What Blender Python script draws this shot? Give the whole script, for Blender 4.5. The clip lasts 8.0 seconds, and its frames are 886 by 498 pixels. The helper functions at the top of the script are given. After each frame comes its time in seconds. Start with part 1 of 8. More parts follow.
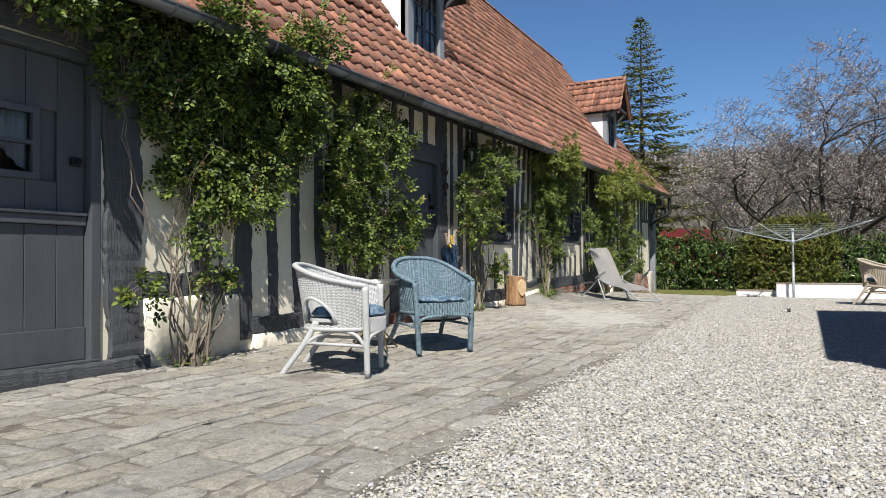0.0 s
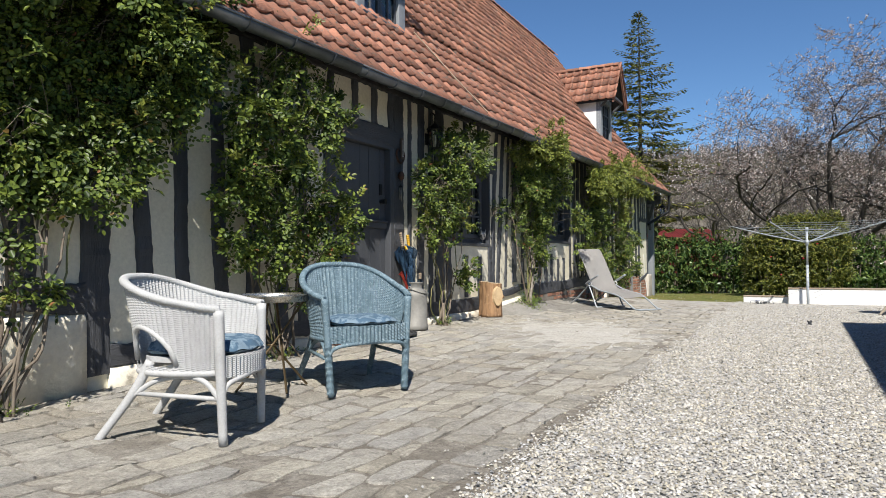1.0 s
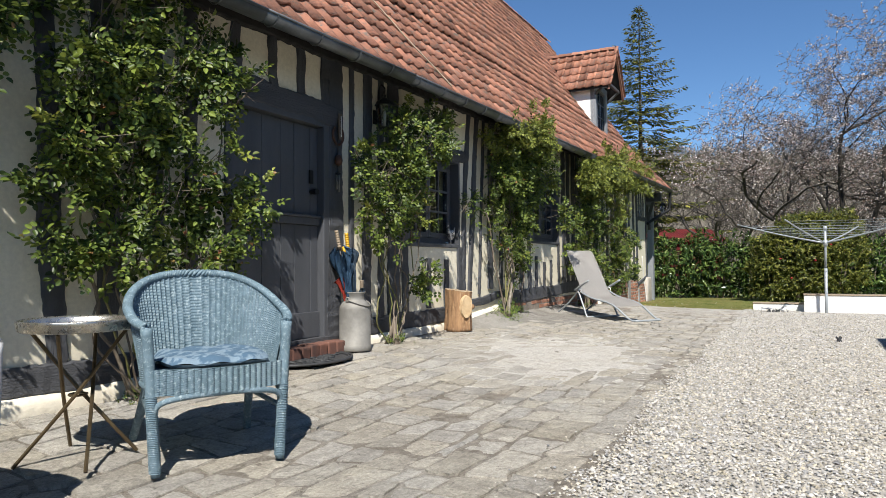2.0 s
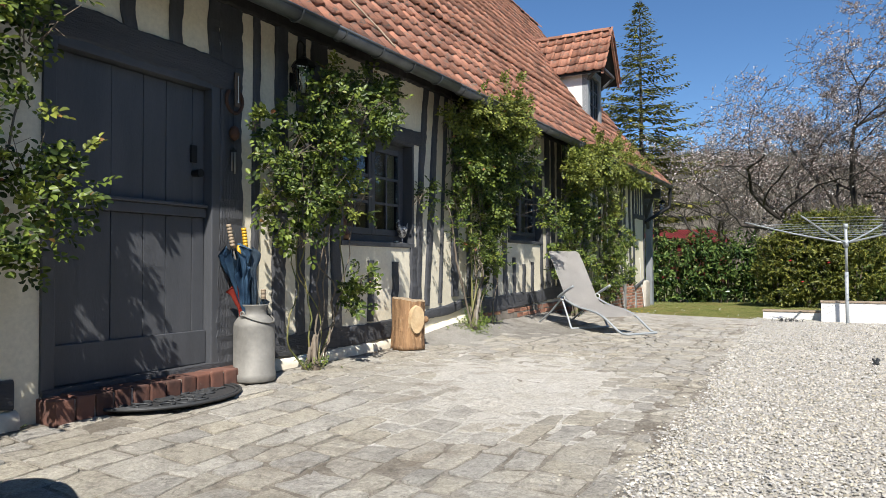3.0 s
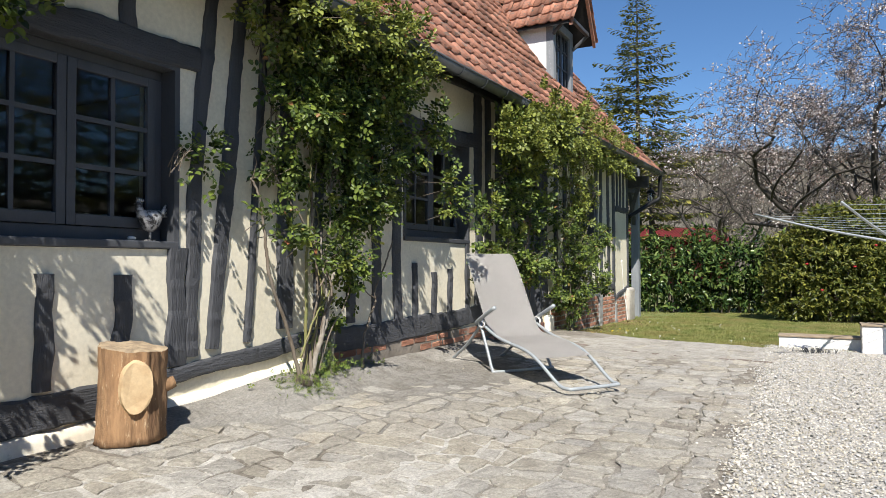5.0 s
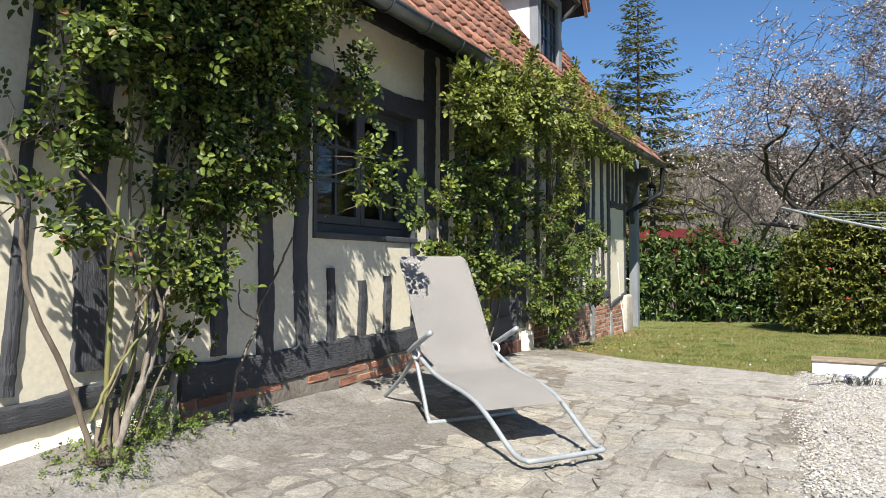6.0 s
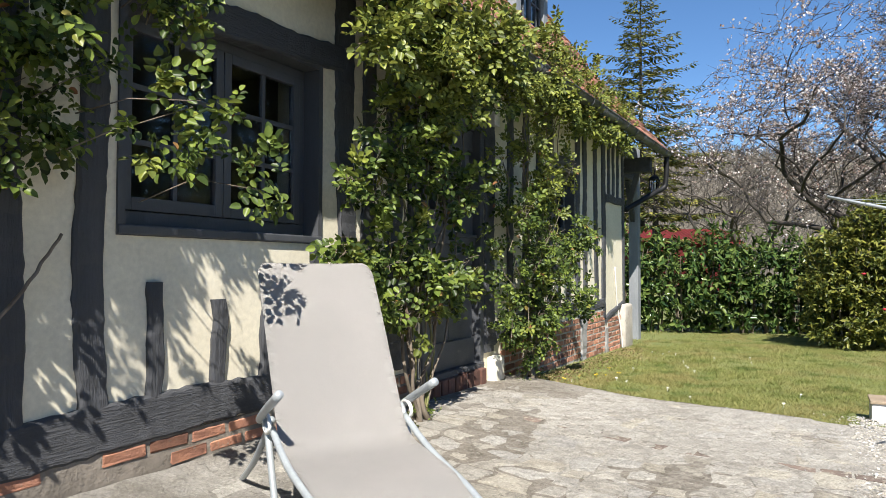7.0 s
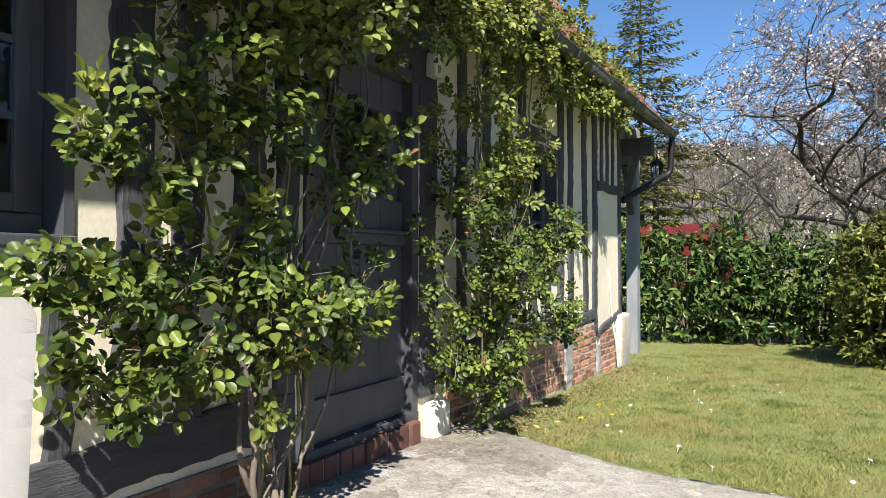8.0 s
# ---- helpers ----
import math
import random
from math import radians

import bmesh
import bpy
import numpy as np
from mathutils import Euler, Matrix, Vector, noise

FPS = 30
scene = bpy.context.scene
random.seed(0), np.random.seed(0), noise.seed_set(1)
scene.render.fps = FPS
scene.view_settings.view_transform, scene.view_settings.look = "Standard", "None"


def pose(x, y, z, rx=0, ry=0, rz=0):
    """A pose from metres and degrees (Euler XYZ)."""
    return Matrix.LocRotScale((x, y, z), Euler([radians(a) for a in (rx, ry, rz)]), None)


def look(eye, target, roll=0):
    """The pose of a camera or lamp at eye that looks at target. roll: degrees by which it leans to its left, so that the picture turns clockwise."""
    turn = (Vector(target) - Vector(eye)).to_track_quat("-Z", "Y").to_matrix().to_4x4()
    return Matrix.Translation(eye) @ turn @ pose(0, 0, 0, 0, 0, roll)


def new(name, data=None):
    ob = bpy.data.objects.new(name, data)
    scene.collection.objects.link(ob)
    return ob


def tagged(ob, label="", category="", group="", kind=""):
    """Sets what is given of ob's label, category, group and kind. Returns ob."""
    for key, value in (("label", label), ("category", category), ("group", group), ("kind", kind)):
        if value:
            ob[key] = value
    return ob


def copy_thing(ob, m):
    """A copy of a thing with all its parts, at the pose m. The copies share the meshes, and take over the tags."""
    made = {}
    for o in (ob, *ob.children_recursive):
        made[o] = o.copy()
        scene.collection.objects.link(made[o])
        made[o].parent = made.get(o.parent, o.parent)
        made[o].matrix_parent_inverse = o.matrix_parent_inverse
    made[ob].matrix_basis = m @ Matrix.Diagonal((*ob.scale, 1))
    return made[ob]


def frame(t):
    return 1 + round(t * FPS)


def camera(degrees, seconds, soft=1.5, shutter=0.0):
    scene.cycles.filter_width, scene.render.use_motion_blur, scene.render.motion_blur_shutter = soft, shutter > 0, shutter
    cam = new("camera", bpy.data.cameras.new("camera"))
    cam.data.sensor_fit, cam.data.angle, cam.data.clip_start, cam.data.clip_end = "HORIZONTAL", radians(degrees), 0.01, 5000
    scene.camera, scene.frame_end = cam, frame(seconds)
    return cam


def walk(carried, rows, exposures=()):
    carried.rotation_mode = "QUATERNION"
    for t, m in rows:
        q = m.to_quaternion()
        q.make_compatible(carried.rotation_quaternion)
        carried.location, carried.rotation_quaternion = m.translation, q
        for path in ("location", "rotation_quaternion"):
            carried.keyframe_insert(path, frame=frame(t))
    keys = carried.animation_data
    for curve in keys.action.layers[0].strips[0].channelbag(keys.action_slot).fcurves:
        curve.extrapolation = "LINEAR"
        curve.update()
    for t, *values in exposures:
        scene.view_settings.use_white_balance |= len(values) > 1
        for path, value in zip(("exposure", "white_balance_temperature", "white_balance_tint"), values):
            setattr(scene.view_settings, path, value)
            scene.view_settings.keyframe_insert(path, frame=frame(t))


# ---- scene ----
# World: x runs along the house front, y towards the house, z up; the terrace lies at z = 0.
cam = camera(66.0, 8.0, soft=0.5)
PATH = [
    (0.0, 0.473, 0.196, 0.737, -61.92, 1.33, -0.35),
    (0.5, 1.286, 0.336, 0.767, -61.92, 1.37, -0.33),
    (1.0, 2.060, 0.481, 0.790, -61.99, 1.38, -0.42),
    (1.5, 2.826, 0.614, 0.815, -61.98, 1.41, -0.43),
    (3.0, 5.078, 0.947, 0.857, -61.77, 1.50, -0.29),
    (3.5, 5.866, 1.019, 0.880, -61.73, 1.51, -0.32),
    (4.0, 6.692, 1.091, 0.907, -61.73, 1.44, -0.30),
    (4.5, 7.508, 1.173, 0.941, -61.71, 1.33, -0.19),
    (6.0, 10.034, 1.629, 0.994, -61.66, 1.45, 0.07),
    (6.5, 10.882, 1.815, 1.039, -61.48, 1.31, 0.23),
    (7.0, 11.742, 1.969, 1.048, -61.44, 1.52, 0.13),
    (7.5, 12.630, 2.184, 1.091, -61.51, 1.30, 0.21),
    (8.0, 13.526, 2.366, 1.139, -61.49, 1.10, 0.14),
]
walk(cam, [(t, pose(x, y, z, 90 + pitch, 0, yaw) @ pose(0, 0, 0, 0, 0, roll))
           for t, x, y, z, yaw, pitch, roll in PATH], exposures=[(0.0, 0.58, 6450, 10), (3.0, 0.77, 6470, 10), (5.0, 0.81, 6480, 10), (7.0, 1.08, 6530, 10), (7.5, 1.10, 6540, 10), (8.0, 1.24, 6550, 10)])

# ---- light: clear spring sky and one sun ----
SUN_ELEV, SUN_AZ = 50.0, 209.0   # azimuth: direction of the sun in the plan, from +x towards +y
SUN = Vector((math.cos(radians(SUN_ELEV)) * math.cos(radians(SUN_AZ)),
              math.cos(radians(SUN_ELEV)) * math.sin(radians(SUN_AZ)), math.sin(radians(SUN_ELEV))))
world = bpy.data.worlds.new("sky")
scene.world = world
world.use_nodes = True
wn = world.node_tree
sky = wn.nodes.new("ShaderNodeTexSky")
sky.sky_type, sky.sun_disc = "NISHITA", False
sky.sun_elevation = radians(SUN_ELEV)
sky.sun_rotation = math.atan2(SUN.x, SUN.y)
sky.air_density, sky.dust_density, sky.ozone_density = 1.0, 0.0, 5.0
sky.altitude = 1200.0
deep = wn.nodes.new("ShaderNodeHueSaturation")
deep.inputs["Saturation"].default_value = 1.10
wn.links.new(sky.outputs[0], deep.inputs["Color"])
wn.links.new(deep.outputs[0], wn.nodes["Background"].inputs[0])
wn.nodes["Background"].inputs[1].default_value = 0.078
sun_data = bpy.data.lights.new("sun", "SUN")
sun_data.energy, sun_data.angle, sun_data.color = 5.0, radians(0.53), (1.0, 0.95, 0.87)
sun = new("sun", sun_data)
sun.matrix_world = look(SUN * 50, (0, 0, 0))

# ---- small tools ----
def lift(x):
    """The old house climbs a little along its length."""
    return 0.018 * (x - 9.0)


def clamp(v, a=0.0, b=1.0):
    return max(a, min(b, v))


def pz(x, y):
    """Height of the terrace: it rises towards the house."""
    along = clamp((x - 4) / 5) * (1 - 0.6 * clamp((x - 15) / 3))
    settled = 0.055 * math.exp(-((x - 5.1) / 1.5) ** 2 - ((y - 2.9) / 0.6) ** 2)   # sunk under the chairs
    return 0.10 * clamp((y - 2.7) / 1.8) * along - settled


def lawn_z(x, y):
    return -0.03 - 0.16 * clamp((x - 17.0) / 7.0)


ROOT = {}


def thing(name, at=(0, 0, 0), label="", category="", group="", kind=""):
    ob = new(name)
    ob.location = at
    ROOT[ob.name] = Vector(at)
    ob.empty_display_size = 0.1
    return tagged(ob, label, category, group, kind)


def to_mesh(name, bm, material, at=None, smooth=False):
    if at is not None:
        bmesh.ops.translate(bm, verts=bm.verts, vec=-Vector(at))
    bmesh.ops.recalc_face_normals(bm, faces=bm.faces)
    me = bpy.data.meshes.new(name)
    bm.to_mesh(me)
    bm.free()
    me.materials.append(material)
    if smooth:
        me.polygons.foreach_set("use_smooth", [True] * len(me.polygons))
    return me


def part(name, bm, material, parent, label="", smooth=False, kind=""):
    at = ROOT.get(parent.name, Vector())
    ob = new(name, to_mesh(name, bm, material, at, smooth))
    ob.parent = parent
    ROOT[ob.name] = at
    return tagged(ob, label, "", "", kind)


def solid(name, bm, material, label="", category="", kind="", at=(0, 0, 0), smooth=False, group=""):
    """A top-level thing of one mesh."""
    ob = new(name, to_mesh(name, bm, material, at, smooth))
    ob.location = at
    ROOT[ob.name] = Vector(at)
    return tagged(ob, label, category, group, kind)


def raw(name, verts, faces, material, parent=None, smooth=False):
    """A mesh from arrays of vertices and of equal-sized faces."""
    verts, faces = np.asarray(verts, np.float32), np.asarray(faces, np.int32)
    me = bpy.data.meshes.new(name)
    me.vertices.add(len(verts))
    me.vertices.foreach_set("co", verts.ravel())
    n, k = faces.shape
    me.loops.add(n * k)
    me.loops.foreach_set("vertex_index", faces.ravel())
    me.polygons.add(n)
    me.polygons.foreach_set("loop_start", np.arange(0, n * k, k, dtype=np.int32))
    if smooth:
        me.polygons.foreach_set("use_smooth", np.ones(n, bool))
    me.update(calc_edges=True)
    me.validate()
    me.materials.append(material)
    ob = new(name, me)
    if parent:
        at = ROOT.get(parent.name, Vector())
        ob.parent = parent
        me.transform(Matrix.Translation(-at))
        ROOT[ob.name] = at
    return ob


def box(bm, x0, x1, y0, y1, z0, z1, bevel=0.0):
    r = bmesh.ops.create_cube(bm, size=1.0)
    bmesh.ops.scale(bm, verts=r["verts"], vec=(abs(x1 - x0), abs(y1 - y0), abs(z1 - z0)))
    bmesh.ops.translate(bm, verts=r["verts"], vec=((x0 + x1) / 2, (y0 + y1) / 2, (z0 + z1) / 2))
    if bevel:
        edges = list({e for v in r["verts"] for e in v.link_edges})
        bmesh.ops.bevel(bm, geom=edges, offset=bevel, segments=2, affect="EDGES", profile=0.6)
    return bm


def tube(bm, pts, r0, r1=None, n=8, closed=False, caps=True):
    """A round bar along points, from radius r0 to r1."""
    pts = [Vector(p) for p in pts]
    r1 = r0 if r1 is None else r1
    m = len(pts)
    up, rings = None, []
    for i, p in enumerate(pts):
        if closed:
            d = pts[(i + 1) % m] - pts[i - 1]
        else:
            d = pts[min(i + 1, m - 1)] - pts[max(i - 1, 0)]
        d.normalize()
        if up is None:
            up = d.orthogonal().normalized()
        up = (up - d * up.dot(d)).normalized()
        side = d.cross(up)
        r = r0 + (r1 - r0) * i / max(m - 1, 1)
        rings.append([bm.verts.new(p + (up * math.cos(a) + side * math.sin(a)) * r)
                      for a in (2 * math.pi * k / n for k in range(n))])
    for i in range(m if closed else m - 1):
        a, b = rings[i], rings[(i + 1) % m]
        for k in range(n):
            bm.faces.new((a[k], a[(k + 1) % n], b[(k + 1) % n], b[k]))
    if caps and not closed:
        bm.faces.new(rings[0][::-1])
        bm.faces.new(rings[-1])
    return bm


def smooth_path(pts, n=6):
    """More points along a smooth curve through the given ones."""
    pts = [Vector(p) for p in pts]
    out = []
    for i in range(len(pts) - 1):
        a, b = pts[max(i - 1, 0)], pts[i]
        c, d = pts[i + 1], pts[min(i + 2, len(pts) - 1)]
        for k in range(n):
            t = k / n
            out.append(0.5 * ((2 * b) + (c - a) * t + (2 * a - 5 * b + 4 * c - d) * t * t + (3 * b - a - 3 * c + d) * t ** 3))
    return out + [pts[-1]]


def lathe(bm, profile, centre=(0, 0, 0), n=32):
    """A body of revolution from (radius, height) pairs."""
    c, rings = Vector(centre), []
    for r, h in profile:
        if r < 1e-5:
            rings.append([bm.verts.new(c + Vector((0, 0, h)))])
        else:
            rings.append([bm.verts.new(c + Vector((r * math.cos(2 * math.pi * k / n), r * math.sin(2 * math.pi * k / n), h)))
                          for k in range(n)])
    for a, b in zip(rings, rings[1:]):
        for k in range(n):
            f = [a[k % len(a)], a[(k + 1) % len(a)], b[(k + 1) % len(b)], b[k % len(b)]]
            f = [v for i, v in enumerate(f) if v not in f[:i]]
            if len(f) > 2:
                bm.faces.new(f)
    return bm


# ---- materials ----
def mat(name, a, b, scale=4.0, rough=0.75, bump=0.3, fine=60.0, metal=0.0, vary=0.0, island=False, spots=None,
        stretch=None, local=False, spec=0.4, contrast=(0.35, 0.65), tinted=None):
    """Two colours mixed by a coarse noise, dulled by a fine one, with a fine relief.
    vary: how much the value changes from piece to piece; spots: a third colour in patches, with the share it covers."""
    m = bpy.data.materials.new(name)
    m.use_nodes = True
    nt = m.node_tree
    N, L = nt.nodes, nt.links
    bsdf = N["Principled BSDF"]
    if local:
        pos = N.new("ShaderNodeTexCoord").outputs["Object"]
    else:
        pos = N.new("ShaderNodeNewGeometry").outputs["Position"]
    if stretch:
        mp = N.new("ShaderNodeMapping")
        mp.inputs["Scale"].default_value = stretch
        L.new(pos, mp.inputs["Vector"])
        pos = mp.outputs["Vector"]

    def noise_tex(s, detail=5.0, roughness=0.6):
        t = N.new("ShaderNodeTexNoise")
        t.inputs["Scale"].default_value, t.inputs["Detail"].default_value = s, detail
        t.inputs["Roughness"].default_value = roughness
        L.new(pos, t.inputs["Vector"])
        return t.outputs["Fac"]

    def ramp(fac, lo, hi):
        r = N.new("ShaderNodeMapRange")
        r.inputs["From Min"].default_value, r.inputs["From Max"].default_value = lo, hi
        L.new(fac, r.inputs["Value"])
        return r.outputs["Result"]

    def mix(fac, c1, c2, kind="MIX"):
        x = N.new("ShaderNodeMix")
        x.data_type, x.blend_type = "RGBA", kind
        for sock, val in ((x.inputs["Factor"], fac), (x.inputs["A"], c1), (x.inputs["B"], c2)):
            if isinstance(val, (tuple, list)):
                sock.default_value = (*val, 1.0)
            elif isinstance(val, (int, float)):
                sock.default_value = val
            else:
                L.new(val, sock)
        return x.outputs["Result"]

    col = mix(ramp(noise_tex(scale), *contrast), a, b)
    if spots:
        col = mix(ramp(noise_tex(scale * 2.7, 8.0, 0.7), 0.62 - spots[1], 0.72 - spots[1]), col, spots[0])
    if vary:
        if island:
            rnd = N.new("ShaderNodeNewGeometry").outputs["Random Per Island"]
        else:
            rnd = N.new("ShaderNodeObjectInfo").outputs["Random"]
        rm = N.new("ShaderNodeMapRange")
        rm.inputs["To Min"].default_value, rm.inputs["To Max"].default_value = 1 - vary, 1 + vary
        L.new(rnd, rm.inputs["Value"])
        hs = N.new("ShaderNodeHueSaturation")
        L.new(rm.outputs["Result"], hs.inputs["Value"])
        if tinted:   # some pieces greyer, some warmer
            white = N.new("ShaderNodeTexWhiteNoise")
            white.noise_dimensions = "1D"
            L.new(rnd, white.inputs["W"])
            sm = N.new("ShaderNodeMapRange")
            sm.inputs["To Min"].default_value, sm.inputs["To Max"].default_value = tinted
            L.new(white.outputs["Value"], sm.inputs["Value"])
            L.new(sm.outputs["Result"], hs.inputs["Saturation"])
        L.new(col, hs.inputs["Color"])
        col = hs.outputs["Color"]
    grain = noise_tex(fine, 9.0, 0.68)
    gm = N.new("ShaderNodeMapRange")
    gm.inputs["To Min"].default_value, gm.inputs["To Max"].default_value = 0.72, 1.22
    L.new(grain, gm.inputs["Value"])
    hs2 = N.new("ShaderNodeHueSaturation")
    L.new(gm.outputs["Result"], hs2.inputs["Value"])
    L.new(col, hs2.inputs["Color"])
    L.new(hs2.outputs["Color"], bsdf.inputs["Base Color"])
    rr = N.new("ShaderNodeMapRange")
    rr.inputs["To Min"].default_value, rr.inputs["To Max"].default_value = max(rough - 0.12, 0.03), min(rough + 0.12, 1)
    L.new(grain, rr.inputs["Value"])
    L.new(rr.outputs["Result"], bsdf.inputs["Roughness"])
    bsdf.inputs["Metallic"].default_value = metal
    bsdf.inputs["Specular IOR Level"].default_value = spec
    if bump:
        bp = N.new("ShaderNodeBump")
        bp.inputs["Strength"].default_value, bp.inputs["Distance"].default_value = bump, 0.01
        L.new(grain, bp.inputs["Height"])
        L.new(bp.outputs["Normal"], bsdf.inputs["Normal"])
    return m


def stone_mat(name, a, b, c, vary=0.0, island=False, flecks=0.57, dark=(0.105, 0.095, 0.08)):
    """Rough split stone: three tones in patches, dark pits and pale smears, and a two-scale relief."""
    m = bpy.data.materials.new(name)
    m.use_nodes = True
    N, L = m.node_tree.nodes, m.node_tree.links
    bsdf = N["Principled BSDF"]
    pos = N.new("ShaderNodeNewGeometry").outputs["Position"]

    def noise_tex(s, detail, roughness, low, high, warp=0.0):
        t = N.new("ShaderNodeTexNoise")
        t.inputs["Scale"].default_value, t.inputs["Detail"].default_value = s, detail
        t.inputs["Roughness"].default_value, t.inputs["Distortion"].default_value = roughness, warp
        L.new(pos, t.inputs["Vector"])
        r = N.new("ShaderNodeMapRange")
        r.inputs["From Min"].default_value, r.inputs["From Max"].default_value = low, high
        L.new(t.outputs["Fac"], r.inputs["Value"])
        return r.outputs["Result"], t.outputs["Fac"]

    def mix(fac, p, q, amount=1.0):
        x = N.new("ShaderNodeMix")
        x.data_type = "RGBA"
        if amount < 1.0:
            k = N.new("ShaderNodeMath")
            k.operation = "MULTIPLY"
            k.inputs[1].default_value = amount
            L.new(fac, k.inputs[0])
            fac = k.outputs[0]
        L.new(fac, x.inputs["Factor"])
        for sock, val in ((x.inputs["A"], p), (x.inputs["B"], q)):
            if isinstance(val, tuple):
                sock.default_value = (*val, 1.0)
            else:
                L.new(val, sock)
        return x.outputs["Result"]

    col = mix(noise_tex(1.3, 4.0, 0.6, 0.38, 0.62)[0], a, b)
    col = mix(noise_tex(6.5, 6.0, 0.65, 0.45, 0.62, 0.6)[0], col, c, 0.75)
    col = mix(noise_tex(14.0, 8.0, 0.7, 0.58, 0.68, 1.2)[0], col, tuple(min(v * 1.35, 0.8) for v in a), 0.45)
    col = mix(noise_tex(11.0, 9.0, 0.72, flecks, flecks + 0.07, 1.5)[0], col, dark, 0.75)
    col = mix(noise_tex(28.0, 6.0, 0.65, 0.50, 0.66, 0.8)[0], col, tuple(v * 0.55 for v in b), 0.55)
    col = mix(noise_tex(21.0, 6.0, 0.65, 0.56, 0.68, 1.0)[0], col, tuple(min(v * 1.4, 0.8) for v in a), 0.35)
    if vary:
        src = N.new("ShaderNodeNewGeometry").outputs["Random Per Island"] if island else N.new("ShaderNodeObjectInfo").outputs["Random"]
        rm = N.new("ShaderNodeMapRange")
        rm.inputs["To Min"].default_value, rm.inputs["To Max"].default_value = 1 - vary, 1 + vary
        L.new(src, rm.inputs["Value"])
        hs = N.new("ShaderNodeHueSaturation")
        L.new(rm.outputs["Result"], hs.inputs["Value"])
        white = N.new("ShaderNodeTexWhiteNoise")   # some stones warm, some grey
        white.noise_dimensions = "1D"
        L.new(src, white.inputs["W"])
        sm = N.new("ShaderNodeMapRange")
        sm.inputs["To Min"].default_value, sm.inputs["To Max"].default_value = 0.70, 1.30
        L.new(white.outputs["Value"], sm.inputs["Value"])
        L.new(sm.outputs["Result"], hs.inputs["Saturation"])
        L.new(col, hs.inputs["Color"])
        col = hs.outputs["Color"]
    # broad weathering over many stones: pale lime wash and brown damp
    col = mix(noise_tex(0.75, 5.0, 0.6, 0.52, 0.64, 0.7)[0], col, (0.40, 0.385, 0.35), 0.35)
    col = mix(noise_tex(0.95, 7.0, 0.68, 0.60, 0.70, 1.3)[0], col, (0.19, 0.155, 0.115), 0.55)
    fine_fac, fine = noise_tex(75.0, 8.0, 0.72, 0.3, 0.7)
    gm = N.new("ShaderNodeMapRange")
    gm.inputs["To Min"].default_value, gm.inputs["To Max"].default_value = 0.68, 1.28
    L.new(fine_fac, gm.inputs["Value"])
    hs = N.new("ShaderNodeHueSaturation")
    L.new(gm.outputs["Result"], hs.inputs["Value"])
    L.new(col, hs.inputs["Color"])
    L.new(hs.outputs["Color"], bsdf.inputs["Base Color"])
    bsdf.inputs["Roughness"].default_value = 0.92
    bsdf.inputs["Specular IOR Level"].default_value = 0.25
    coarse = noise_tex(13.0, 9.0, 0.7, 0.0, 1.0, 0.8)[1]
    b1, b2 = N.new("ShaderNodeBump"), N.new("ShaderNodeBump")
    b1.inputs["Strength"].default_value, b1.inputs["Distance"].default_value = 1.0, 0.035
    b2.inputs["Strength"].default_value, b2.inputs["Distance"].default_value = 0.5, 0.008
    L.new(coarse, b1.inputs["Height"])
    L.new(fine, b2.inputs["Height"])
    L.new(b1.outputs["Normal"], b2.inputs["Normal"])
    L.new(b2.outputs["Normal"], bsdf.inputs["Normal"])
    return m


def leaf_mat(name, dark, mid, bright, rough=0.4, through_light=0.3, tint=None):
    """Leaves: the colour changes from leaf to leaf, and light shines through."""
    m = bpy.data.materials.new(name)
    m.use_nodes = True
    nt = m.node_tree
    N, L = nt.nodes, nt.links
    bsdf = N["Principled BSDF"]
    rnd = N.new("ShaderNodeNewGeometry").outputs["Random Per Island"]
    cr = N.new("ShaderNodeValToRGB")
    cr.color_ramp.elements[0].color, cr.color_ramp.elements[1].color = (*dark, 1), (*bright, 1)
    e = cr.color_ramp.elements.new(0.40)
    e.color = (*mid, 1)
    if tint:
        cr.color_ramp.elements[-1].position = 0.985
        e = cr.color_ramp.elements.new(0.999)
        e.color = (*tint, 1)
    L.new(rnd, cr.inputs["Fac"])
    L.new(cr.outputs["Color"], bsdf.inputs["Base Color"])
    bsdf.inputs["Roughness"].default_value = rough
    bsdf.inputs["Specular IOR Level"].default_value = 0.24
    tr = N.new("ShaderNodeBsdfTranslucent")
    br = N.new("ShaderNodeHueSaturation")
    br.inputs["Value"].default_value, br.inputs["Hue"].default_value = 1.5, 0.48
    L.new(cr.outputs["Color"], br.inputs["Color"])
    L.new(br.outputs["Color"], tr.inputs["Color"])
    mx = N.new("ShaderNodeMixShader")
    mx.inputs["Fac"].default_value = through_light
    L.new(bsdf.outputs[0], mx.inputs[1])
    L.new(tr.outputs[0], mx.inputs[2])
    L.new(mx.outputs[0], N["Material Output"].inputs["Surface"])
    return m


